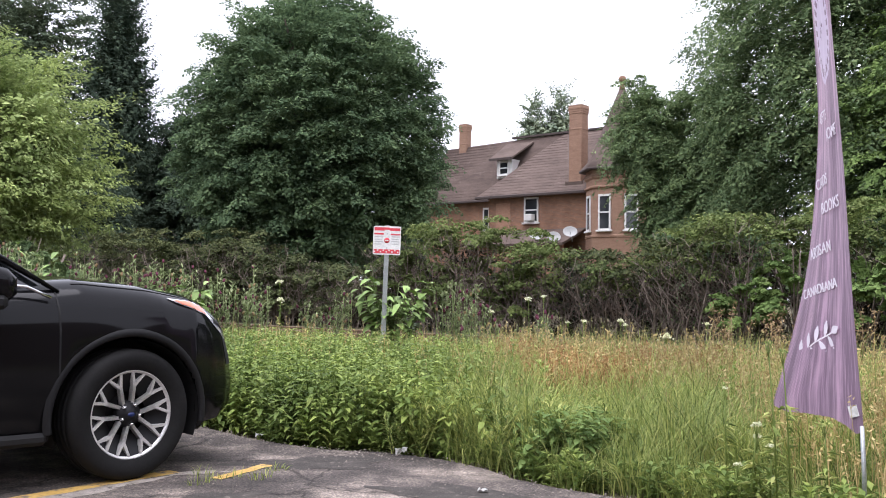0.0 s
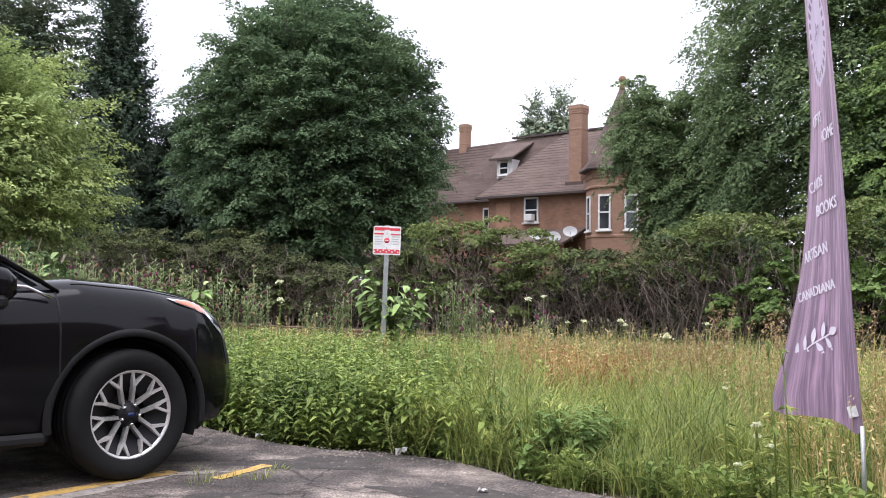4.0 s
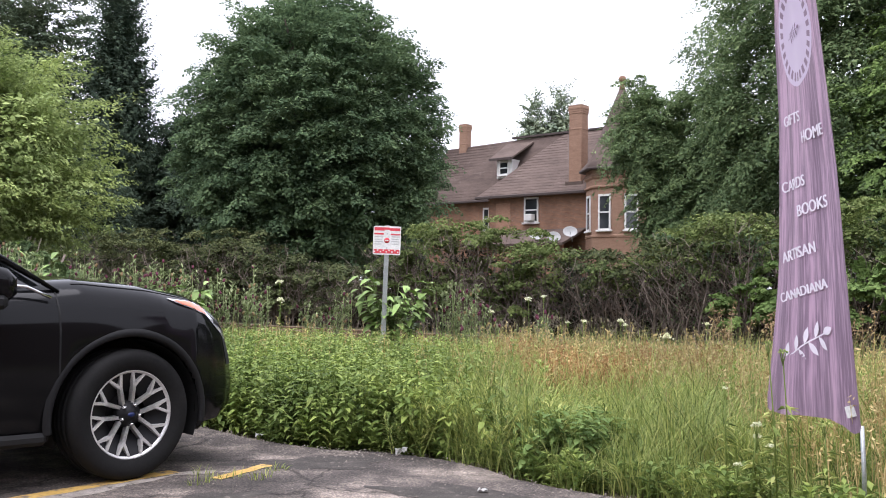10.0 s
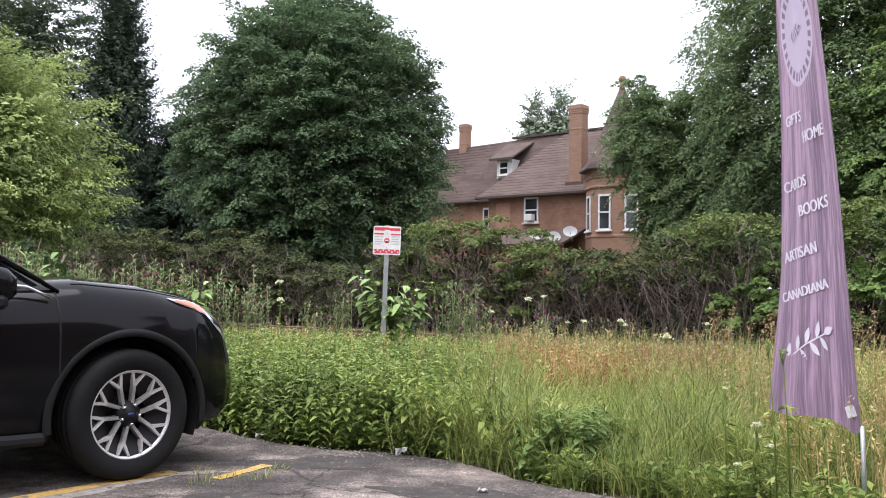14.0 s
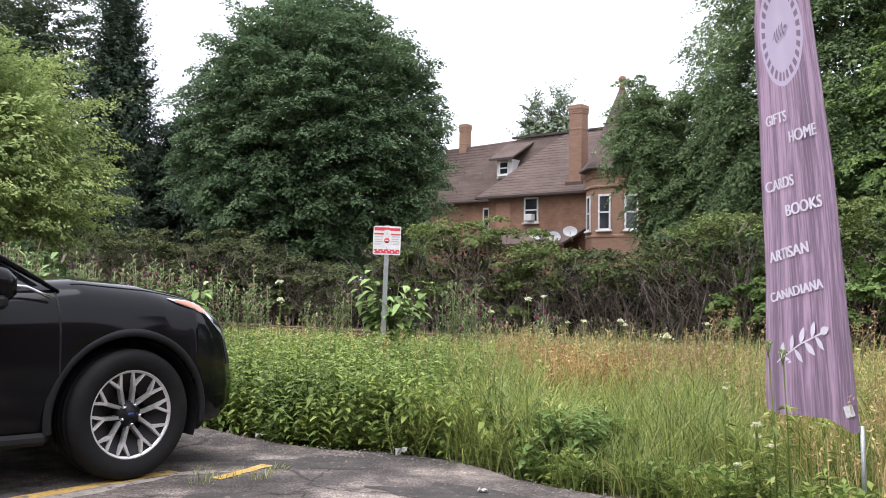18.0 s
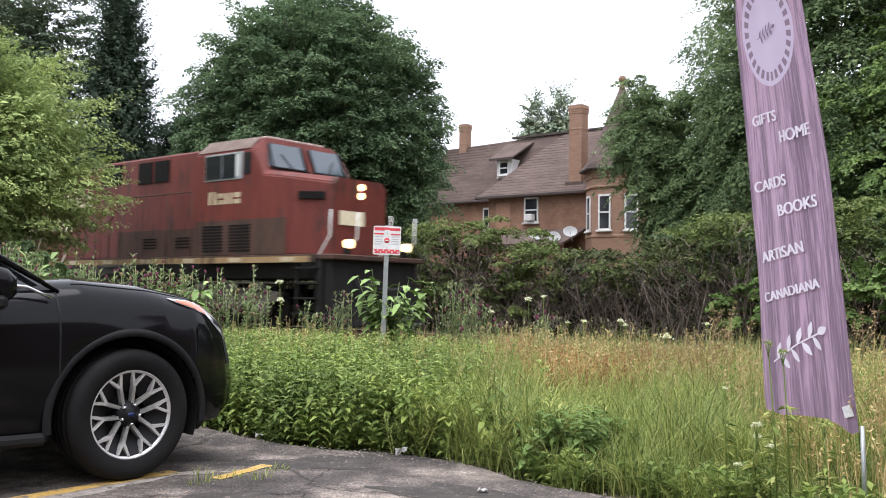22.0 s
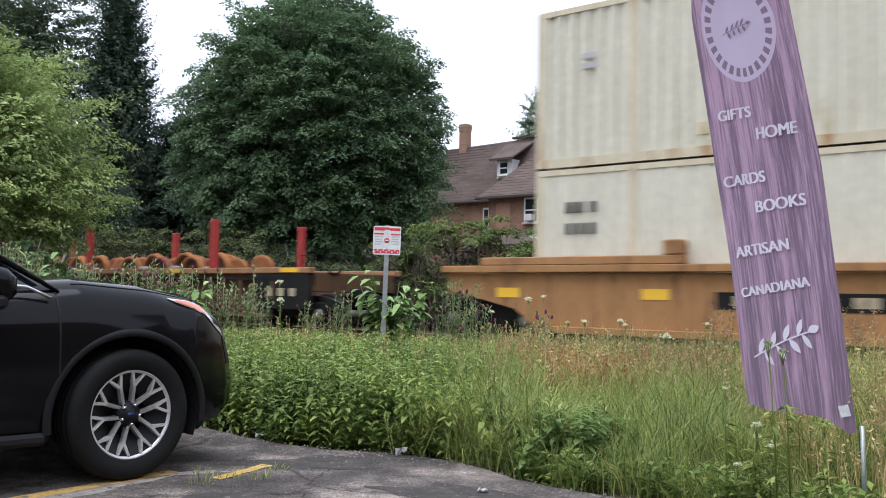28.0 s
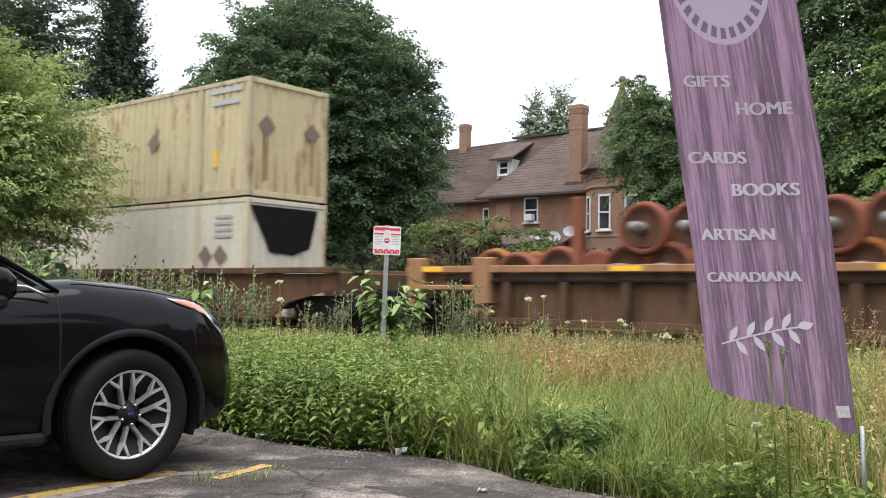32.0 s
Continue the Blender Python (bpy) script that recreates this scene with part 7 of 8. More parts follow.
        if not sand:
            for g in (-5.4, -4.35):
                for k in range(9):
                    part("louvre", bx(g, g + 0.8, s * 1.512 - 0.012, s * 1.512 + 0.012, 1.84 + k * 0.075, 1.88 + k * 0.075), M_DARKGRILLE, cab_o)
        # deck edge, stripe and reflectors
        part("deck_edge", bx(-21.5 if not sand else -23.6, -1.3, s * 1.5 - 0.06, s * 1.5 + 0.06, 1.56, 1.74, 0.01), M_UNDER if sand else M_LOCOGRIME, o, "dirty walkway edge")
        if not sand:
            part("sill_stripe", bx(-21.45, -1.4, s * 1.565 - 0.006, s * 1.565 + 0.006, 1.56, 1.7), M_DULLYELLOW, o, "worn yellow sill stripe")
        for k in range(11):
            x = -20.9 + k * 1.85
            part("reflector", bx(x, x + 0.45, s * 1.572 - 0.006, s * 1.572 + 0.006, 1.58, 1.68), M_REFLECT if sand else M_RAILDIRT, o, "pale reflector strip")
        # steps
        for x in (-1.2, -21.3) if not sand else (-1.25, -22.9):
            st = part("step_well", bx(x - 0.09, x + 0.09, s * 1.45 - 0.03, s * 1.45 + 0.03, 0.35, 1.74), body if sand else M_UNDER, o, "step stringer")
            part("step_well", bx(x - 0.75, x - 0.69, s * 1.45 - 0.03, s * 1.45 + 0.03, 0.35, 1.74), body if sand else M_UNDER, o, "step stringer")
            for k in range(4):
                part("step", bx(x - 0.7, x, s * 1.45 - 0.14, s * 1.45 + 0.1, 0.4 + k * 0.34, 0.44 + k * 0.34), M_SAND if sand else M_UNDER, st, "pale edged step")
        hr = M_CREAM if sand else M_GREYMETAL
        for y in (0.55, 1.4):
            part("grab_rail", tb([(-1.28, s * y, 0.75), (-1.28, s * y, 1.75), (-0.96, s * y, 2.15), (-0.94, s * y, 2.72)], 0.022, 6), M_REFLECT if not sand else M_SAND, o, "pale bent grab rail")
        handrail(o, -21.5, -9.7, s * 1.48, 2.72 if not sand else 2.88, rail_mat, 9)
        part("handrail", tb([(-9.7, s * 1.48, 2.72 if not sand else 2.88), (-9.15, s * 1.48, 3.38 if not sand else 3.65)], 0.022, 6), rail_mat, o, "sloping steel handrail")
        handrail(o, -9.15, -5.9, s * 1.48, 3.38 if not sand else 3.68, rail_mat, 3)
    # nose lamps, number boards, ditch lamps
    for k, z in enumerate((3.36, 3.16) if not sand else (3.32, 3.14)):
        part("headlamp", lathe(bmesh.new(), [(0.0, 0.02), (0.06, 0.015), (0.075, 0.0), (0.085, -0.1)], 18, "X", pose(-1.36, 0, z)), M_LAMP if not sand else M_CHROME, cab_o, "headlamp in the nose")
    part("nose_emblem", bx(-1.395, -1.385, -0.7, 0.1, 2.45, 2.78), M_CREAM if not sand else M_BLACKINK, cab_o, "painted emblem block")
    for s in (-1, 1):
        part("number_board", bx(-0.04, 0.04, -0.3, 0.3, -0.09, 0.09, 0.01), M_DARKGRILLE, cab_o, "dark number board", m=pose(-1.8, s * 1.2, 3.1, 0, 0, s * 52))
        part("ditch_lamp", lathe(bmesh.new(), [(0.0, 0.02), (0.08, 0.02), (0.1, 0.0), (0.1, -0.14), (0, -0.15)], 16, "X", pose(-0.75, s * 0.95, 1.98)), M_LAMPHOT if not sand else M_CHROME, o, "lamp over the front deck")
        part("lamp_bracket", bx(-0.95, -0.8, s * 0.95 - 0.05, s * 0.95 + 0.05, 1.6, 1.95), M_UNDER, o)
    part("pilot", prism(bmesh.new(), [(-1.25, 0.15), (-0.62, 0.15), (-0.8, 0.7), (-0.9, 1.74), (-1.25, 1.74)], -1.4, 1.4, 0.02), M_UNDER if not sand else M_SANDUNDER, o, "pilot plate with snow plough")
    part("front_deck", bx(-1.6, -0.72, -1.5, 1.5, 1.62, 1.74, 0.02), M_LOCOGRIME if not sand else M_SAND, o, "front deck")
    for x in (-0.4, -21.7 if not sand else -24.0):
        part("coupler", bx(x - 0.45, x + 0.35, -0.14, 0.14, 0.72, 1.02, 0.05), M_UNDER, o, "cast steel coupler")
    part("frame", bx(-21.5 if not sand else -23.7, -0.95, -1.25, 1.25, 1.2, 1.62, 0.02), M_UNDER, o, "underframe")
    for k in range(3):
        part("air_hose", tb([(-0.7, -0.8 + k * 0.2, 1.2), (-0.5, -0.8 + k * 0.2, 0.9), (-0.55, -0.75 + k * 0.2, 0.6)], 0.03, 6), M_BLACK, o)
    # hood
    if not sand:
        part("auxiliary_hood", bx(-10.95, -5.75, -1.02, 1.02, 1.74, 4.52, 0.05), body, o, "red auxiliary hood")
        part("engine_hood", bx(-15.2, -10.95, -0.98, 0.98, 1.74, 4.42, 0.05), body, o, "red engine hood")
        part("radiator_hood", bx(-21.3, -15.2, -0.98, 0.98, 1.74, 3.9, 0.04), M_RADSHADE, o, "dark radiator hood under the overhang")
        for k in range(5):
            part("hood_seam", bx(-11.3 - k * 0.85, -11.25 - k * 0.85, -0.988, 0.988, 1.8, 4.3), M_LOCOGRIME, o)
        bm = bmesh.new()
        rad = [(-21.6, 4.2), (-21.45, 4.48), (-15.35, 4.48), (-15.15, 4.35), (-15.15, 3.88), (-21.6, 3.88)]
        prism(bm, rad, -1.5, 1.5, 0.03)
        part("radiator_housing", bm, body, o, "red overhanging radiator housing")
        part("radiator_top", bx(-18.2, -15.3, -1.2, 1.2, 4.48, 4.56, 0.02), M_REFLECT, o, "pale radiator top")
        for s in (-1, 1):
            for a, b, c, d in ((-10.85, -9.87, 3.87, 4.42), (-9.03, -8.38, 3.8, 4.38), (-8.26, -7.6, 3.8, 4.38)):
                part("hood_window", bx(a, b, s * 1.02 - 0.03, s * 1.02 + 0.03, c, d), M_DARKGRILLE, o, "dark intake grille")
            for k in range(5):
                part("hood_door", bx(-20.8 + k * 1.1, -20.05 + k * 1.1, s * 0.98 - 0.015, s * 0.98 + 0.015, 2.1, 3.3 - 0.25 * (k % 2)), M_DARKGRILLE if k % 2 else M_RADSHADE, o, "hood access door")
            part("hood_skirt", bx(-10.0, -5.8, s * 1.026 - 0.006, s * 1.026 + 0.006, 1.76, 2.5), M_LOCOGRIME, o, "grimy lower hood side")
            for k in range(4):
                part("louvre", bx(-8.7, -8.1, s * 1.035 - 0.01, s * 1.035 + 0.01, 2.0 + k * 0.08, 2.04 + k * 0.08), M_DARKGRILLE, o)
                part("louvre", bx(-7.2, -6.6, s * 1.035 - 0.01, s * 1.035 + 0.01, 2.0 + k * 0.08, 2.04 + k * 0.08), M_DARKGRILLE, o)
        blocks(o, -15.5, -11.4, 3.3, 3.78, -0.985, 8, M_CREAM, "cream painted letter block")
        blocks(o, -15.55, -12.5, 2.6, 3.04, -0.985, 7, M_CREAM, "cream painted letter block")
        part("exhaust_stack", bx(-12.4, -11.3, -0.4, 0.4, 4.4, 4.62, 0.05), M_UNDER, o, "dark exhaust stack")
        part("dynamic_brake_vent", bx(-14.4, -13.6, -0.5, 0.5, 4.4, 4.5, 0.03), M_REFLECT, o, "pale hatch")
    else:
        part("inverter_hood", bx(-12.0, -5.8, -1.0, 1.0, 1.74, 4.44, 0.05), body, o, "sand coloured inverter hood")
        part("engine_hood", bx(-16.7, -12.0, -1.0, 1.0, 1.74, 4.18, 0.06), body, o, "sand coloured engine hood")
        part("radiator_hood", bx(-22.0, -16.7, -1.0, 1.0, 1.74, 3.45, 0.04), body, o, "sand coloured radiator hood")
        part("rear_end", bx(-23.6, -22.0, -1.02, 1.02, 1.74, 4.1, 0.04), body, o, "sand coloured rear hood end")
        part("radiator_roof", prism(bmesh.new(), [(-23.8, 4.1), (-23.8, 4.25), (-21.7, 4.4), (-16.75, 4.5), (-16.6, 4.38), (-16.6, 4.24), (-21.7, 4.14)], -1.5, 1.5, 0.03), M_DUST, o, "dusty grey sloping radiator roof")
        for s in (-1, 1):
            bm = bmesh.new()
            out = [((-21.5, s * 1.01, 3.45), (-21.75, s * 1.46, 4.14)), ((-16.75, s * 1.01, 3.45), (-16.65, s * 1.46, 4.24))]
            a, b = [bm.verts.new(q) for q in out[0]], [bm.verts.new(q) for q in out[1]]
            c, d = bm.verts.new((-21.5, s * 0.9, 3.5)), bm.verts.new((-16.75, s * 0.9, 3.5))
            e, g = bm.verts.new((-21.75, s * 1.38, 4.14)), bm.verts.new((-16.65, s * 1.38, 4.24))
            for qd in ((a[0], b[0], b[1], a[1]), (c, e, g, d), (a[0], a[1], e, c), (b[0], d, g, b[1]), (a[1], b[1], g, e), (a[0], c, d, b[0])):
                bm.faces.new(qd)
            part("radiator_intake", bm, M_DARKGRILLE, o, "dark slanting radiator intake")
            for k in range(2):
                x = -19.9 + k * 1.6
                part("intake_rib", tb([(x, s * 1.0, 3.45), (x - 0.15, s * 1.48, 4.15)], 0.03, 5), M_SAND, o)
            part("rear_grille", bx(-23.3, -22.05, s * 1.02 - 0.02, s * 1.02 + 0.02, 2.45, 3.3), M_SANDUNDER, o, "brown slatted rear grille")
            for k in range(3):
                part("grille_bar", bx(-23.25 + k * 0.42, -22.9 + k * 0.42, s * 1.045 - 0.01, s * 1.045 + 0.01, 2.5, 3.25), M_UNDER, o)
            for k in range(8):
                part("hood_door", bx(-21.8 + k * 0.66, -21.22 + k * 0.66, s * 1.0 - 0.018, s * 1.0 + 0.018, 1.85, 3.38, 0.006), body, o, "hinged hood door")
                part("latch", bx(-21.3 + k * 0.66, -21.24 + k * 0.66, s * 1.02 - 0.015, s * 1.02 + 0.015, 2.2, 2.28), M_SEAM, o)
                part("latch", bx(-21.3 + k * 0.66, -21.24 + k * 0.66, s * 1.02 - 0.015, s * 1.02 + 0.015, 3.1, 3.18), M_SEAM, o)
            for x in (-16.4, -15.4, -14.4, -13.4, -12.4, -11.5, -10.6, -9.1, -7.4, -6.5, -6.0):
                part("hood_seam", bx(x, x + 0.022, s * 1.0 - 0.006, s * 1.0 + 0.006, 1.8, 4.05 if x < -12 else 3.75), M_SEAM, o)
                part("latch", bx(x - 0.09, x - 0.03, s * 1.0 - 0.02, s * 1.0 + 0.02, 2.1, 2.17), M_SEAM, o)
                part("latch", bx(x - 0.09, x - 0.03, s * 1.0 - 0.02, s * 1.0 + 0.02, 3.7, 3.77), M_SEAM, o)
            part("hood_seam", bx(-16.6, -12.0, s * 1.0 - 0.006, s * 1.0 + 0.006, 3.78, 3.8), M_SEAM, o)
            part("hood_seam", bx(-12.0, -5.9, s * 1.0 - 0.006, s * 1.0 + 0.006, 2.42, 2.445), M_SEAM, o)
            part("hood_seam", bx(-9.2, -5.9, s * 1.0 - 0.006, s * 1.0 + 0.006, 3.74, 3.765), M_SEAM, o)
            part("hood_step", bx(-12.06, -11.94, s * 1.01 - 0.02, s * 1.01 + 0.02, 1.8, 4.4), M_SANDUNDER, o)
            part("roof_door", bx(-8.2, -7.5, s * 1.0 - 0.02, s * 1.0 + 0.02, 3.86, 4.36, 0.008), body, o, "small upper hood door")
            part("sand_box", bx(-6.2, -5.75, s * 1.2 - 0.2, s * 1.2 + 0.2, 1.76, 3.1, 0.02), body, o, "sand box behind the cab")
            part("hood_grille", bx(-10.88, -8.97, s * 1.0 - 0.03, s * 1.0 + 0.03, 3.86, 4.36), M_DARKGRILLE, o, "dark intake grille")
            for k in range(4):
                part("hood_door", bx(-8.9 + k * 0.72, -8.3 + k * 0.72, s * 1.0 - 0.02, s * 1.0 + 0.02, 2.5, 3.5), body, o, "hinged hood door")
                part("vent", bx(-8.7 + k * 0.6, -8.35 + k * 0.6, s * 1.0 - 0.015, s * 1.0 + 0.015, 2.15, 2.28), M_DARKGRILLE, o)
            for k in range(7):
                part("hood_seam", bx(-22.2 + k * 1.4, -22.16 + k * 1.4, s * 1.0 - 0.004, s * 1.0 + 0.004, 1.8, 3.4), M_SANDUNDER, o)
        blocks(o, -15.15, -10.85, 2.95, 3.5, -1.005, 8, M_BLACKINK, "black painted letter block")
        blocks(o, -15.15, -12.05, 2.28, 2.8, -1.005, 7, M_BLACKINK, "black painted letter block")
        em = bmesh.new()
        lathe(em, [(0.4, -1.0), (0.4, -1.012), (0.48, -1.012), (0.48, -1.0)], 30, "Y", Matrix.Translation((-15.95, 0, 2.95)) @ Matrix.Diagonal((1, 1, 1.25, 1)))
        part("crest_ring", em, M_BLACKINK, o, "black oval crest ring")
        part("crest_block", bx(-16.15, -15.75, -1.012, -1.0, 3.05, 3.35), M_BLACKINK, o, "black crest shape")
        part("crest_block", bx(-16.1, -15.8, -1.012, -1.0, 2.55, 2.85), M_BLACKINK, o, "black crest shape")
        part("crest_block", bx(-16.3, -15.6, -1.012, -1.0, 2.2, 2.3), M_BLACKINK, o, "black crest shape")
        for a, b in ((-19.74, -19.48), (-18.86, -18.6)):
            part("flag_bar", bx(a, b, -1.03, -1.0, 2.34, 2.95), M_BLACKINK, o, "black bar of a painted flag")
        bm = bmesh.new()
        leaf = [(0, -0.24), (0.02, -0.1), (0.17, -0.12), (0.14, -0.05), (0.24, 0.06), (0.17, 0.08), (0.16, 0.15), (0.07, 0.07), (0.09, 0.2), (0.05, 0.17), (0, 0.27)]
        out = leaf + [(-x, z) for x, z in leaf[-2:0:-1]]
        prism(bm, [(-19.17 + x, 2.65 + z) for x, z in out], -1.03, -1.0)
        part("maple_leaf", bm, M_BLACKINK, o, "black maple leaf of a painted flag")
        rb = bmesh.new()
        tube(rb, [(-3.2, -1.5, 2.35), (-2.85, -1.5, 2.85), (-2.78, -1.5, 3.1), (-2.95, -1.5, 3.27), (-3.13, -1.5, 3.1), (-3.05, -1.5, 2.85), (-2.7, -1.5, 2.35)], 0.075, 6)
        part("ribbon", rb, M_REFYELLOW, cab_o, "yellow ribbon painted on the nose side")
        part("ribbon_plate", bx(-3.32, -2.58, -1.512, -1.5, 2.2, 2.42), M_BLACKINK, cab_o, "dark plate under the ribbon")
        for s in (-1, 1):
            for x0, z0, x1, z1 in ((-5.6, 2.62, -3.75, 2.62), (-3.75, 2.62, -3.42, 1.95), (-5.62, 2.62, -5.62, 1.8), (-5.6, 3.42, -3.6, 3.42), (-2.3, 1.8, -2.3, 3.5)):
                part("panel_line", tb([(x0, s * 1.502, z0), (x1, s * 1.502, z1)], 0.014, 4), M_SEAM, cab_o)
            part("door_step_plate", bx(-5.5, -3.9, s * 1.51 - 0.03, s * 1.51 + 0.03, 3.5, 3.56), body, cab_o, "rain ledge under the window")
        part("roof_number_box", bx(-3.75, -3.42, -0.5, 0.5, 4.45, 4.7, 0.03), M_SAND, cab_o, "roof number box")
        part("roof_hatch", bx(-6.0, -5.0, -0.6, 0.6, 4.66, 4.76, 0.03), M_LOCOROOF, cab_o, "dusty roof hatch")
    # tanks and trucks
    tank = M_GREYTANK if not sand else M_SAND
    t0, t1 = (-14.2, -8.6) if not sand else (-17.2, -9.1)
    bm = prism(bmesh.new(), [(-1.35, 1.18), (-1.4, 0.5), (-1.1, 0.28), (1.1, 0.28), (1.4, 0.5), (1.35, 1.18)], t0, t1, 0.05)
    part("fuel_tank", bm, tank, o, "long fuel tank", m=pose(0, 0, 0, 0, 0, -90))
    bpy.data.objects[o.children[-1].name].matrix_basis = pose(0, 0, 0, 0, 0, 90) @ pose(0, 0, 0, 0, 0, 180)
    for s in (-1, 1):
        for a, b in ((t0 + 0.1, t0 + 3.9), (t0 + 6.2, t0 + 8.4)) if sand else ((t0 + 0.2, t0 + 2.4), (t0 + 3.4, t0 + 5.4)):
            part("air_tank", lathe(bmesh.new(), [(0.0, a), (0.15, a + 0.02), (0.2, a + 0.1), (0.2, b - 0.1), (0.15, b - 0.02), (0.0, b)], 16, "X", pose(0, s * 1.28, 1.36)), tank, o, "round air reservoir", True)
    truck(o, -5.2, [-1.7, 0, 1.7], M_SANDUNDER if sand else M_DUST, high=0.16)
    truck(o, -17.9 - (1.9 if sand else 0), [-1.7, 0, 1.7], M_SANDUNDER if sand else M_DUST, high=0.16)
    return o


def container(q_front, L, H, W, z, mat, label, rng, post=False, trim=None, marks=None, dep=0.05):
    """Front end at x = 0, reaching back; corrugated sides, posts and rails."""
    o = on_train(empty("container", Matrix(), label, "container", "containers on the train"), q_front, 0, z)
    hw = W / 2
    trim = trim or mat

    def wave(a0, a1, pitch=0.28):
        n = max(2, int(round((a1 - a0) / pitch)))
        p = (a1 - a0) / n
        out = []
        for k in range(n):
            b = a0 + k * p
            out += [(b, 0.0), (b + 0.36 * p, 0.0), (b + 0.5 * p, dep), (b + 0.86 * p, dep)]
        return out + [(a1, 0.0)]

    for s in (-1, 1):
        bm = bmesh.new()
        pr = wave(-L + 0.12, -0.12)
        lo = [bm.verts.new((x, s * (hw - 0.012 - d), 0.16)) for x, d in pr]
        hi = [bm.verts.new((x, s * (hw - 0.012 - d), H - 0.1)) for x, d in pr]
        for k in range(len(pr) - 1):
            bm.faces.new((lo[k], lo[k + 1], hi[k + 1], hi[k]))
        part("side_panel", bm, mat, o, "corrugated side panel")
        for z0, z1, nm in ((0, 0.16, "bottom_rail"), (H - 0.1, H, "top_rail")):
            part(nm, bx(-L + 0.05, -0.05, s * hw - (0.06 if s > 0 else 0), s * hw + (0.06 if s < 0 else 0), z0, z1), trim, o)
        for x in ([0, -L] + ([-1.98, -L + 1.98] if post else [])):
            a, b = (x - 0.16, x) if x > -0.5 else ((x, x + 0.16) if x < -L + 0.5 else (x - 0.09, x + 0.09))
            part("corner_post" if x in (0, -L) else "stacking_post", bx(a, b, s * hw - (0.1 if s > 0 else 0.006), s * hw + (0.1 if s < 0 else 0.006), 0, H, 0.008), trim, o)
        for x in (-0.09, -L + 0.09):
            for zz in (0.06, H - 0.06):
                part("corner_casting", bx(x - 0.092, x + 0.092, s * (hw - 0.085) - 0.095, s * (hw - 0.085) + 0.095, zz - 0.06, zz + 0.062, 0.01), trim, o)
    if z > 2:
        for x in (-0.09, -L + 0.09):
            for s in (-1, 1):
                part("stacking_lock", bx(x - 0.05, x + 0.05, s * (hw - 0.085) - 0.05, s * (hw - 0.085) + 0.05, -0.048, 0.0), M_UNDER, o, "dark lock between the stacked containers")
    bm = bmesh.new()
    pr = wave(-hw + 0.1, hw - 0.1, 0.25)
    lo, hi = [bm.verts.new((-0.03 - d, y, 0.14)) for y, d in pr], [bm.verts.new((-0.03 - d, y, H - 0.1)) for y, d in pr]
    for k in range(len(pr) - 1):
        bm.faces.new((lo[k], lo[k + 1], hi[k + 1], hi[k]))
    part("end_panel", bm, mat, o, "corrugated end panel")
    part("end_rail", bx(-0.12, 0, -hw + 0.1, hw - 0.1, H - 0.12, H, 0.01), mat, o)
    part("end_rail", bx(-0.12, 0, -hw + 0.1, hw - 0.1, 0, 0.14, 0.01), mat, o)
    part("roof", bx(-L + 0.05, -0.05, -hw + 0.06, hw - 0.06, H - 0.05, H - 0.01), mat, o)
    part("floor", bx(-L + 0.05, -0.05, -hw + 0.06, hw - 0.06, 0.05, 0.14), mat, o)
    d = part("rear_door", bx(-L + 0.02, -L + 0.08, -hw + 0.1, 0.0, 0.12, H - 0.08, 0.01), mat, o)
    part("rear_door", bx(-L + 0.02, -L + 0.08, 0.004, hw - 0.1, 0.12, H - 0.08, 0.01), mat, o)
    for y in (-0.8, -0.3, 0.3, 0.8):
        part("locking_bar", tb([(-L, y, 0.1), (-L, y, H - 0.08)], 0.02, 6), M_GREYMETAL, d if y < 0 else o)
    for nm, x0, x1, z0, z1, mt, lab in marks or ():
        part(nm, bx(x0, x1, -hw - 0.012, -hw - 0.002, z0, z1), mt, o, lab)
    return o


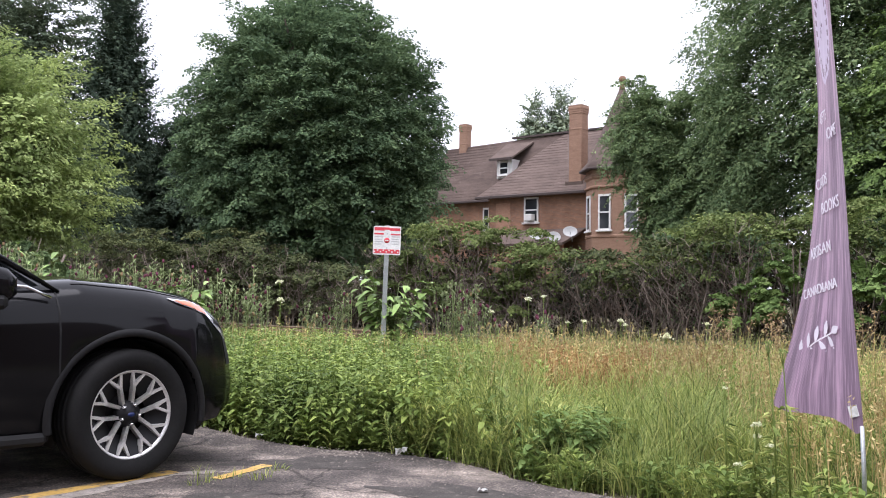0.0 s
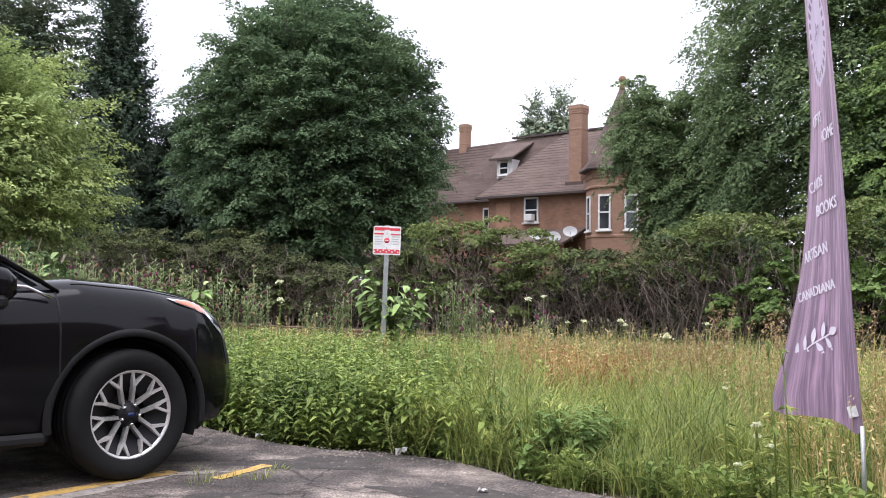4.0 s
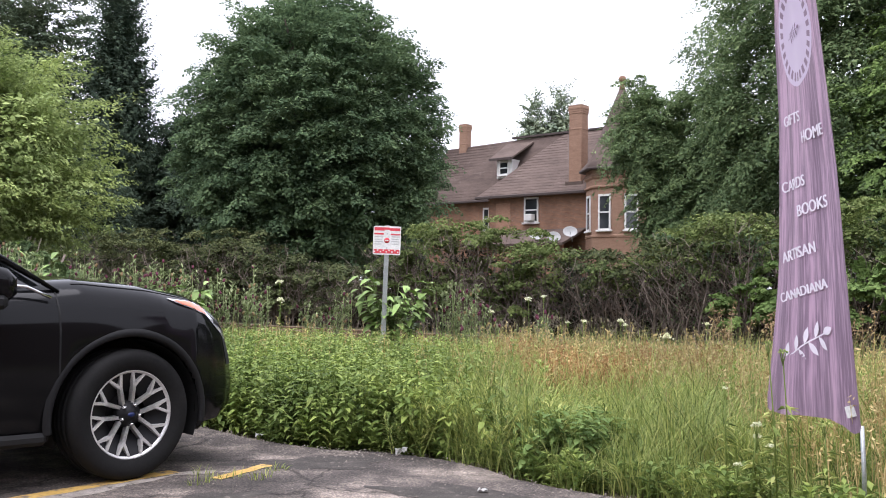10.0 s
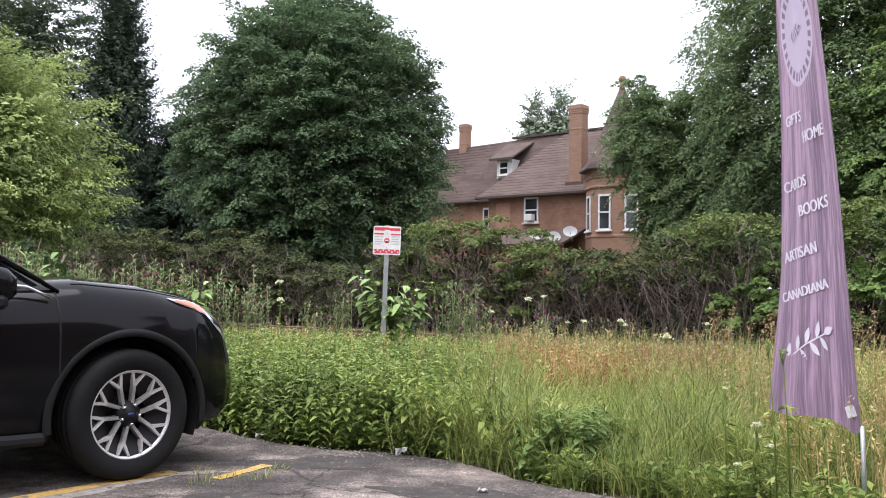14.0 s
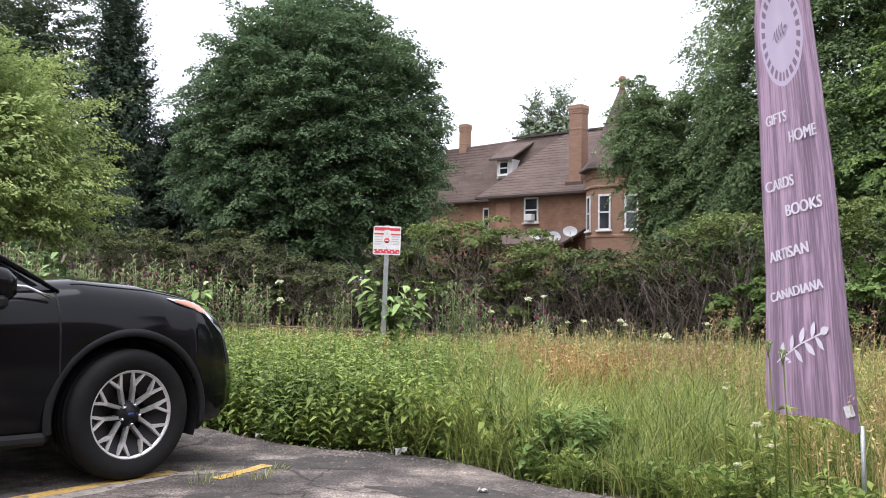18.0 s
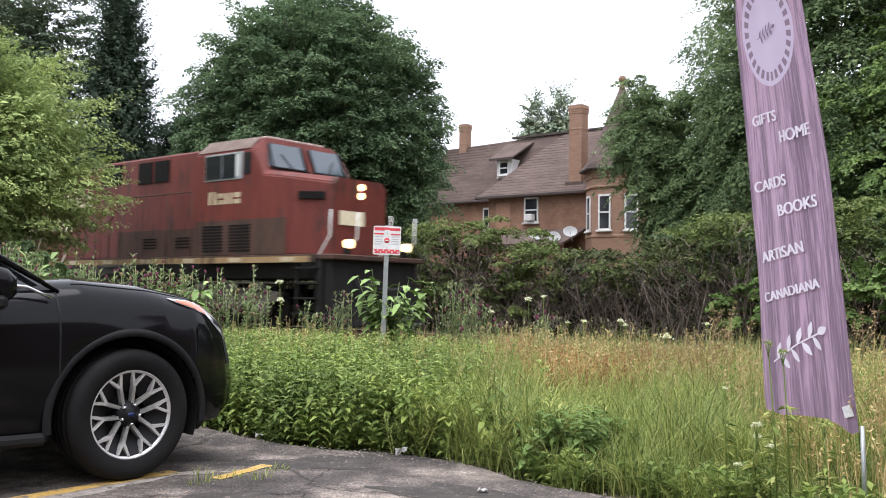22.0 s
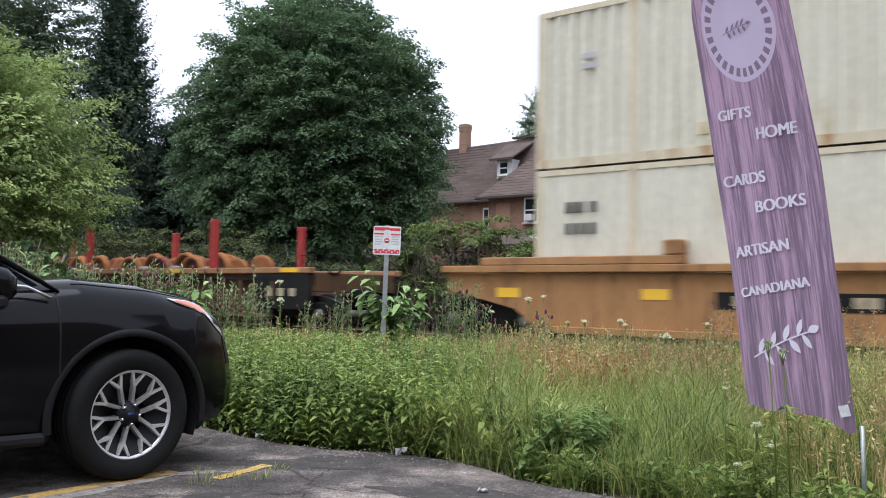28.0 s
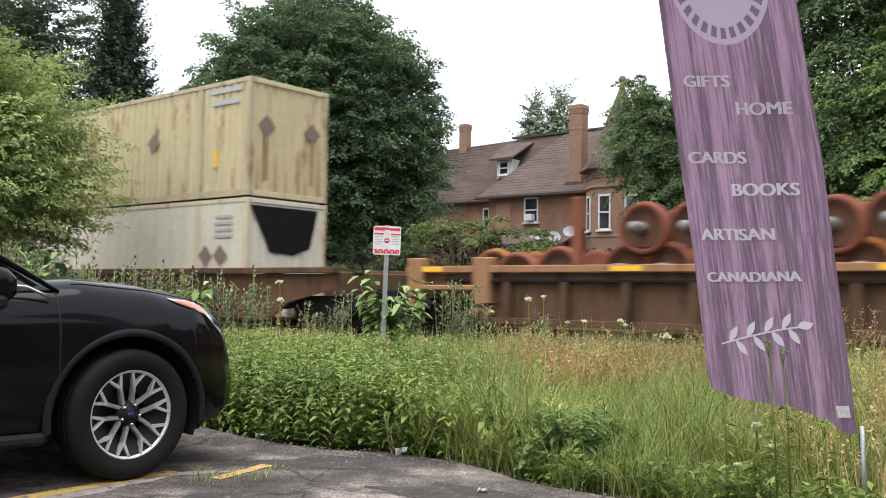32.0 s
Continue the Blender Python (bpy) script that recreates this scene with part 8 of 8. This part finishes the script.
def well_car(q_front, L, mat, chord, label, top=1.45, ribs=True, low=0.42, fish=False):
    o = on_train(empty("well_car", Matrix(), label, "rail car", "well cars of the train"), q_front)
    for s in (-1, 1):
        y = s * 1.42
        yw = s * 1.335
        bm = bmesh.new()
        e = 1.9
        prism(bm, [(-L + 0.3, top - 0.45), (-L + e, low + 0.35), (-L + e + 0.5, low), (-e - 0.5, low), (-e, low + 0.35), (-0.3, top - 0.45), (-0.3, top - 0.14), (-L + 0.3, top - 0.14)], yw - 0.03, yw + 0.03)
        part("side_wall", bm, mat, o, "rusty side sheet")
        part("top_chord", bx(-L + 0.25, -0.25, y - 0.1, y + 0.1, top - 0.13, top, 0.012), chord, o, "thick top chord")
        if ribs:
            # dark strip added in place of the shadow under the top chord
            part("ledge", bx(-L + 1.2, -1.2, y - 0.09, y + 0.07, top - 0.3, top - 0.26), M_UNDER, o)
        part("bottom_chord", bx(-L + 2.4, -2.4, y - 0.08, y + 0.08, low - 0.06, low + 0.06, 0.01), mat, o)
        if ribs:
            n = int((L - 3) / 1.15)
            for k in range(n + 1):
                x = -1.5 - (L - 3) * k / n
                part("side_rib", bx(x - 0.06, x + 0.06, y - 0.09, y + 0.075, low + 0.3 if k in (0, n) else low, top - 0.26, 0.012), mat, o)
        for k in range(5 if ribs else 0):
            x = -0.9 - (L - 1.8) * k / 4
            part("reflector", bx(x - 0.3, x + 0.3, y + s * 0.103 - 0.003, y + s * 0.103 + 0.003, top - 0.11, top - 0.02), M_REFYELLOW, o, "yellow reflector strip")
    for x in (-L, 0):
        d = 1 if x == 0 else -1
        part("end_platform", bx(min(x - d * 0.35, x - d * 2.0), max(x - d * 0.35, x - d * 2.0), -1.25, 1.25, top - 0.5, top - 0.36, 0.02), mat, o, "end platform")
        part("end_sill", bx(min(x - d * 0.3, x - d * 0.5), max(x - d * 0.3, x - d * 0.5), -1.35, 1.35, top - 0.55, top - 0.1, 0.02), mat, o, "end sill")
        part("coupler", bx(min(x + d * 0.3, x - d * 0.4), max(x + d * 0.3, x - d * 0.4), -0.13, 0.13, 0.72, 1.0, 0.04), M_UNDER, o, "cast steel coupler")
        part("brake_wheel", lathe(bmesh.new(), [(0.24, -0.02), (0.27, 0), (0.24, 0.02), (0.21, 0)], 16, "X", pose(x - d * 0.28, -0.7, top + 0.1)), M_UNDER, o)
        part("handhold", tb([(x - d * 0.3, -1.3, top - 0.4), (x - d * 0.26, -1.36, top + 0.28), (x - d * 0.7, -1.36, top + 0.28), (x - d * 0.7, -1.3, top)], 0.016, 6), M_UNDER, o)
        truck(o, x - d * 1.15, [-0.85, 0.85], M_UNDER, 0.42, 1.0)
    if chord is M_BEAM:
        # articulated ends: a black box section in front, tan posts and a step behind
        for s in (-1, 1):
            y = s * 1.42
            part("end_box", bx(-2.1, -0.3, y - 0.085, y + 0.085, 0.5, top - 0.135, 0.02), M_UNDER, o, "black box section at the car's end")
            for k in range(3):
                part("label_block", bx(-1.7 + k * 0.4, -1.5 + k * 0.4, y + s * 0.088 - 0.004, y + s * 0.088 + 0.004, 0.8, 0.98), M_RAILDIRT, o, "pale stencilled block")
            for x, z0 in ((-L + 0.5, 0.62), (-L + 2.15, 0.5)):
                part("end_post", bx(x - 0.2, x + 0.2, y - 0.12, y + 0.12, z0, top + 0.16, 0.02), chord, o, "tan upright post")
            part("end_step", bx(-L + 0.65, -L + 2.0, y - 0.16, y + 0.1, 0.98, 1.08, 0.02), chord, o, "tan end step")
            part("brake_pipe", tb([(-L + 2.6, y + s * 0.12, 0.75), (-L + 1.4, y + s * 0.16, 0.62), (-L + 0.4, y + s * 0.12, 0.85)], 0.03, 6), M_UNDER, o, "sagging black pipe")
    part("floor", bx(-L + 2.2, -2.2, -1.22, 1.22, 0.24, 0.3), mat, o, "well floor")
    return o


def wheelset(q, y, z, r, mat, lab):
    o = part("wheelset", tb([(0, -1.14, 0), (0, -0.92, 0), (0, -0.9, 0), (0, 0, 0), (0, 0.9, 0), (0, 0.92, 0), (0, 1.14, 0)], [0.07, 0.075, 0.1, 0.085, 0.1, 0.075, 0.07], 12), M_AXLE, None)
    tagged(o, lab, "wheelset", "wheelsets loaded on the well cars")
    for s in (-1, 1):
        w = rail_wheel(o, 0, s * 0.74, r, mat)
        w.location.z = 0
        part("web", lathe(bmesh.new(), [(0.1, s * 0.074), (r * 0.4, s * 0.034), (r * 0.81, s * 0.034), (r * 0.81, s * 0.03), (0.1, s * 0.06)], 28, "Y"), M_WEB, w, "dark wheel web", True)
        part("bearing", lathe(bmesh.new(), [(0.0, -0.16), (0.07, -0.16), (0.08, -0.13), (0.1, -0.12), (0.105, -0.03), (0.09, -0.02), (0.09, 0.02), (0.105, 0.03), (0.105, 0.1), (0.08, 0.12)] if s < 0 else [(0.0, 0.16), (0.07, 0.16), (0.08, 0.13), (0.1, 0.12), (0.105, 0.03), (0.09, 0.02), (0.09, -0.02), (0.105, -0.03), (0.105, -0.1), (0.08, -0.12)], 14, "Y", pose(0, s * 1.03, 0)), M_BEARING, o, "pale grey axle bearing", True)
    return on_train(o, q, y, z)


WS = {}


def wheelset_copy(q, y, z, kind):
    r, mat, lab = {"o": (0.457, M_RUSTWHEEL, "orange-rusted railway wheelset lying in a well car"), "r": (0.457, M_REDRUST, "red-brown rusted railway wheelset stacked in a well car"), "g": (0.457, M_GREYWHEEL, "grey steel railway wheelset lying in a well car")}[kind]
    if kind not in WS:
        WS[kind] = wheelset(q, y, z, r, mat, lab)
        return
    o = copy_thing(WS[kind], Matrix())
    on_train(o, q, y, z)


def stake(q, h=1.15, mat=None, y=-1.42, z=1.45):
    bm = bmesh.new()
    box(bm, -0.085, 0.085, -0.08, 0.08, 0, h, 0.012)
    box(bm, -0.09, 0.09, -0.085, 0.085, h - 0.1, h - 0.04)
    o = finish(bm, "stake", mat or M_STAKE)
    tagged(o, "upright steel load stake on the car's top chord", "stake", "stakes on the well cars")
    on_train(o, q, y, z)
    return o


def freight_train():
    rng = random.Random(7)
    locomotive(-347.75, M_LOCORED, M_UNDER, M_LOCOGRIME, "weathered red diesel locomotive with cream lettering and lit headlamps", False)
    locomotive(-370.0, M_SAND, M_SANDUNDER, M_CREAM, "sand-coloured diesel locomotive with black lettering", True)
    # first well car, two short containers
    well_car(-396.2, 17.6, M_BROWNCAR, M_BROWNCAR, "rusty brown well car carrying an orange and a green container", top=1.38)
    lo = [("logo_block", -5.6, -5.05, 1.1, 1.5, plain("navy_ink", (0.015, 0.03, 0.16), 0.5), "navy logo shape"), ("logo_block", -5.2, -4.6, 1.35, 1.84, plain("navy_blue_ink", (0.015, 0.03, 0.16), 0.5), "navy logo shape")]
    for a, b, c, d in ((-4.05, -3.9, 1.17, 1.72), (-3.78, -3.66, 1.17, 1.72), (-3.5, -3.2, 1.17, 1.56), (-3.05, -2.75, 1.02, 1.56), (-2.6, -2.32, 1.17, 1.56), (-2.18, -1.9, 1.02, 1.56), (-1.8, -1.62, 1.32, 1.4), (-1.52, -1.4, 1.17, 1.72), (-1.28, -1.15, 1.17, 1.72), (-1.02, -0.8, 1.05, 1.56), (-0.65, -0.38, 1.17, 1.72)):
        lo.append(("letter_block", a, b, c, d, M_BLACKINK, "black painted letter block"))
    lo += [("label_plate", -1.75, -1.55, 1.95, 2.2, M_REFYELLOW, "yellow warning label"), ("label_plate", -1.1, -0.9, 1.9, 2.25, M_REFYELLOW, "yellow warning label"), ("code_plate", -2.6, -1.4, 2.32, 2.42, plain("faded_code", (0.3, 0.1, 0.03), 0.6), "faded code letters")]
    container(-398.55, 6.06, 2.59, 2.44, 0.3, M_ORANGE, "bright orange corrugated shipping container", rng, marks=lo)
    container(-404.72, 6.06, 2.59, 2.44, 0.3, M_GREENC, "dark green corrugated shipping container", rng, marks=[("code_plate", -0.85, -0.73, 1.15, 2.15, M_GREYTANK, "pale column of code letters"), ("code_plate", -0.5, -0.38, 1.15, 2.15, M_GREYTANK, "pale column of code letters")])
    # double stack of long white containers
    well_car(-415.0, 21.7, M_TTX, M_TTX, "faded yellow well car carrying two long white containers", ribs=False, low=0.3)
    ink = plain("dark_maroon_ink", (0.07, 0.025, 0.02), 0.5)
    gold = plain("gold_ink", (0.62, 0.36, 0.05), 0.5)
    redo = plain("orange_red_ink", (0.66, 0.14, 0.04), 0.5)
    for z, bar, labl in ((0.28, gold, "long white container in the well of a rail car"), (3.22, redo, "long white container stacked on another")):
        mk = [("logo_block", -7.15, -2.9, 1.1, 1.36, bar, "broad logo stripe")]
        for k in range(5):
            mk.append(("letter_block", -6.85 + k * 0.66, -6.35 + k * 0.66, 1.45, 2.08 if k == 0 else 1.95, ink, "dark painted letter block"))
        if z < 1:
            for k in range(4):
                a = -15.5 + k * 0.17
                mk += [("code_block", a, a + (0.05 if k == 2 else 0.11), 2.1, 2.3, M_BLACKINK, "dark code block"), ("code_block", a, a + 0.1, 1.72, 1.92, M_BLACKINK, "dark code block")]
        else:
            mk += [("code_block", -15.2, -14.9, 1.92, 2.02, M_SIGNGREY, "grey code block"), ("code_block", -15.2, -14.9, 1.74, 1.84, M_SIGNGREY, "grey code block")]
            mk.append(("code_block", -11.0, -8.2, 2.6, 2.68, M_SIGNGREY, "grey line of small code"))
        mk.append(("code_block", -13.0, -12.8, 0.35, 0.55, M_OLDWHITE, "small patch plate"))
        container(-418.25, 16.15, 2.9, 2.59, z, M_WHITECONT, labl, rng, post=True, trim=M_STAINPOST, marks=mk, dep=0.06 if z > 1 else 0.02)
    wc = TRAIN[-3][0]
    for s in (-1, 1):
        part("end_beam", bx(-20.5, -16.4, s * 1.42 - 0.1, s * 1.42 + 0.1, 1.452, 1.6, 0.015), M_TTX, wc, "raised tan end beam")
        part("beam_post", bx(-16.75, -16.4, s * 1.42 - 0.11, s * 1.42 + 0.11, 1.602, 1.85, 0.02), M_TTX, wc, "short post on the end beam")
        part("label_band", bx(-15.9, -12.6, s * 1.37 - 0.006, s * 1.37 + 0.006, 0.72, 1.0), M_UNDER, wc, "dark label band")
        for k in range(5):
            part("label_block", bx(-15.6 + k * 0.6, -15.25 + k * 0.6, s * 1.378 - 0.004, s * 1.378 + 0.004, 0.78, 0.94), M_RAILDIRT, wc, "pale label block")
        for x in (-20.2, -17.2):
            part("reflector", bx(x, x + 0.5, s * 1.37 - 0.006, s * 1.37 + 0.006, 0.86, 1.04), M_REFYELLOW, wc, "yellow reflector strip")
    for k, (x, z, r) in enumerate(((-9.6, 0.85, 0.3), (-8.7, 0.75, 0.42), (-7.7, 0.8, 0.36), (-6.7, 0.75, 0.4), (-5.6, 0.85, 0.34), (-4.6, 0.75, 0.42), (-3.4, 0.8, 0.36))):
        bm = bmesh.new()
        lathe(bm, [(r * 0.62, -0.006), (r * 0.62, -0.012), (r, -0.012), (r, -0.006)], 14, "Y", Matrix.Diagonal((1.25, 1, 0.9, 1)))
        part("graffiti_loop", bm, M_UNDER if k % 2 else M_GREYTANK, wc, "dark sprayed graffiti loop", m=pose(x - 3.2, -1.368, z, 0, 20 * (k % 3), 0))
    # three articulated cars of wheelsets
    cars = [(-440.0, 19.4), (-459.9, 18.9), (-479.3, 19.0)]
    for q, L in cars:
        well_car(q, L, M_BROWNCAR, M_BEAM, "rusty brown well car loaded with wheelsets")
    for q0, q1, z, step, kinds, drop in ((-444.7, -448.6, 1.43, 0.72, "ooor", 0), (-450.4, -454.6, 1.47, 0.72, "ooro", 0), (-456.6, -458.2, 1.3, 0.75, "oror", 0), (-463.9, -468.0, 1.78, 0.78, "oooo", 1), (-469.5, -473.9, 1.45, 0.74, "oogo", 0), (-476.0, -477.6, 1.3, 0.75, "oror", 0), (-482.8, -487.6, 1.83, 0.76, "oroo", 1), (-489.1, -493.6, 2.13, 0.8, "rror", 1), (-495.0, -496.9, 1.35, 0.75, "rror", 0)):
        n = int(abs(q1 - q0) / step) + 1
        for k in range(n):
            wheelset_copy(q0 - k * step, -0.14 if k % 2 else 0.14, z + rng.uniform(-0.05, 0.05) - 0.06 * (k % 2), kinds[k % 4])
            if drop:
                wheelset_copy(q0 - k * step - 0.38, 0.0, z - 0.74, "r" if k % 3 else "o")
    for k, (q, mt) in enumerate(((-443.8, M_STAKERED), (-449.55, M_STAKERED), (-455.55, M_STAKE), (-463.0, M_STAKE), (-468.85, M_STAKE), (-474.75, M_STAKE), (-482.2, M_STAKE), (-488.15, M_STAKE), (-494.1, M_STAKE))):
        stake(q, 1.2, mt)
        stake(q + 0.02, 1.2, mt, 1.42)
    # last double stack
    well_car(-499.9, 22.4, M_BROWNCAR, M_BROWNCAR, "rusty brown well car carrying two long old containers", ribs=False, low=0.3)
    dia = plain("brown_diamond", (0.2, 0.15, 0.12), 0.7)
    top = container(-503.4, 16.15, 2.9, 2.59, 3.22, M_OLDWHITE, "cream container streaked with rust, stacked on another", rng, post=True, trim=M_RAILDIRT, marks=[("code_block", -1.6, -0.3, 2.6, 2.72, M_SIGNGREY, "grey code line"), ("code_block", -1.5, -0.4, 2.3, 2.42, M_SIGNGREY, "grey code line"), ("code_block", -1.35, -1.2, 0.75, 1.2, M_REFYELLOW, "yellow code block")])
    low = container(-503.4, 16.15, 2.9, 2.59, 0.27, M_WHITECONT, "white container with a dark gap in its front end", rng, post=True, dep=0.012, trim=M_STAINPOST, marks=[("code_block", -1.25, -0.55, 2.42 - 0.16 * k, 2.49 - 0.16 * k, M_SIGNGREY, "grey code line") for k in range(4)])
    for par, lst in ((top, [(-4.0, 1.6)]), (low, [(-1.6, 1.5), (-1.0, 1.5)])):
        for x, z in lst:
            bm = bx(-0.19, 0.19, -0.006, 0.0, -0.19, 0.19)
            part("placard_holder", bm, dia, par, "brown diamond placard holder", m=pose(x, -1.31, z, 0, 45, 0))
    for y in (-0.75, 0.75):
        part("placard_holder", bx(-0.006, 0, -0.2, 0.2, -0.2, 0.2), dia, top, "brown diamond placard holder", m=pose(0.0, y, 1.75, 45, 0, 0))
        part("rust_streak", bx(-0.004, 0.001, y - 0.05, y + 0.05, 0.4, 1.5), surface("rust_streak_%d" % (y > 0), (0.28, 0.13, 0.06), (0.45, 0.28, 0.16), 6, 0.9, fine=30), top, "brown rust streak")
    streak = surface("faint_rust_streak", (0.32, 0.17, 0.08), (0.5, 0.36, 0.2), 5, 0.9, fine=30)
    for y, z0, z1, wd in ((-1.0, 0.15, 0.9, 0.03), (-0.45, 0.15, 1.1, 0.04), (-0.1, 0.15, 0.7, 0.03), (0.3, 0.15, 1.3, 0.04), (1.0, 0.15, 1.5, 0.05), (0.55, 0.15, 0.6, 0.03)):
        part("rust_streak", prism(bmesh.new(), [(y - wd, z0), (y + wd, z0), (y + wd * 0.3, z1), (y - wd * 0.3, z1)], -0.003, 0.003), streak, top, "faint brown rust streak", m=pose(0.0, 0, 0, 0, 0, 90))
    for x, z1 in ((-0.6, 0.7), (-1.9, 1.0), (-2.6, 0.5), (-3.3, 0.9), (-5.0, 0.6), (-6.4, 1.1), (-7.5, 0.5), (-9.0, 0.8)):
        part("rust_streak", prism(bmesh.new(), [(x - 0.05, 0.17), (x + 0.05, 0.17), (x + 0.015, z1), (x - 0.015, z1)], -1.299, -1.294), streak, top, "faint brown rust streak")
    # flat dark sheet stands in for the shade inside the torn end
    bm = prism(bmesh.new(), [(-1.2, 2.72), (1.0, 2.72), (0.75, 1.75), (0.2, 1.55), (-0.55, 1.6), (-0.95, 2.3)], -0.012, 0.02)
    ob = part("dark_opening", bm, M_DARKGRILLE, low, "dark sheet for the shade in the container's torn end", m=pose(0.0, 0, 0, 0, 0, 90))
    part("dark_vent", bx(-0.01, 0.012, -0.7, -0.1, 0.25, 1.1), M_DARKGRILLE, low, "dark square vent")


freight_train()
# ---- what moves ----


def motions():
    for ob, q, y, z in TRAIN:
        walk(ob, [(t, by_rail(q + SPEED * t, RAIL_D + y, RAIL_Z + z)) for t in (0.0, 8.0, 16.0, 24.0, 32.0)])

    # the near tree rocks a little in the breeze, more in the train's wind
    rock = []
    for k in range(33):
        a = 0.25 if k < 22 else 0.75
        rock.append((float(k), NEAR_TREE.matrix_basis @ pose(0, 0, 0, a * 0.5 * math.sin(k * 1.9), a * math.sin(k * 1.3 + 0.5) + (0.3 if k > 22 else 0))))
    walk(NEAR_TREE, rock)

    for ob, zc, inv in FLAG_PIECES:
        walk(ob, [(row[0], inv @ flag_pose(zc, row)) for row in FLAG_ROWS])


motions()
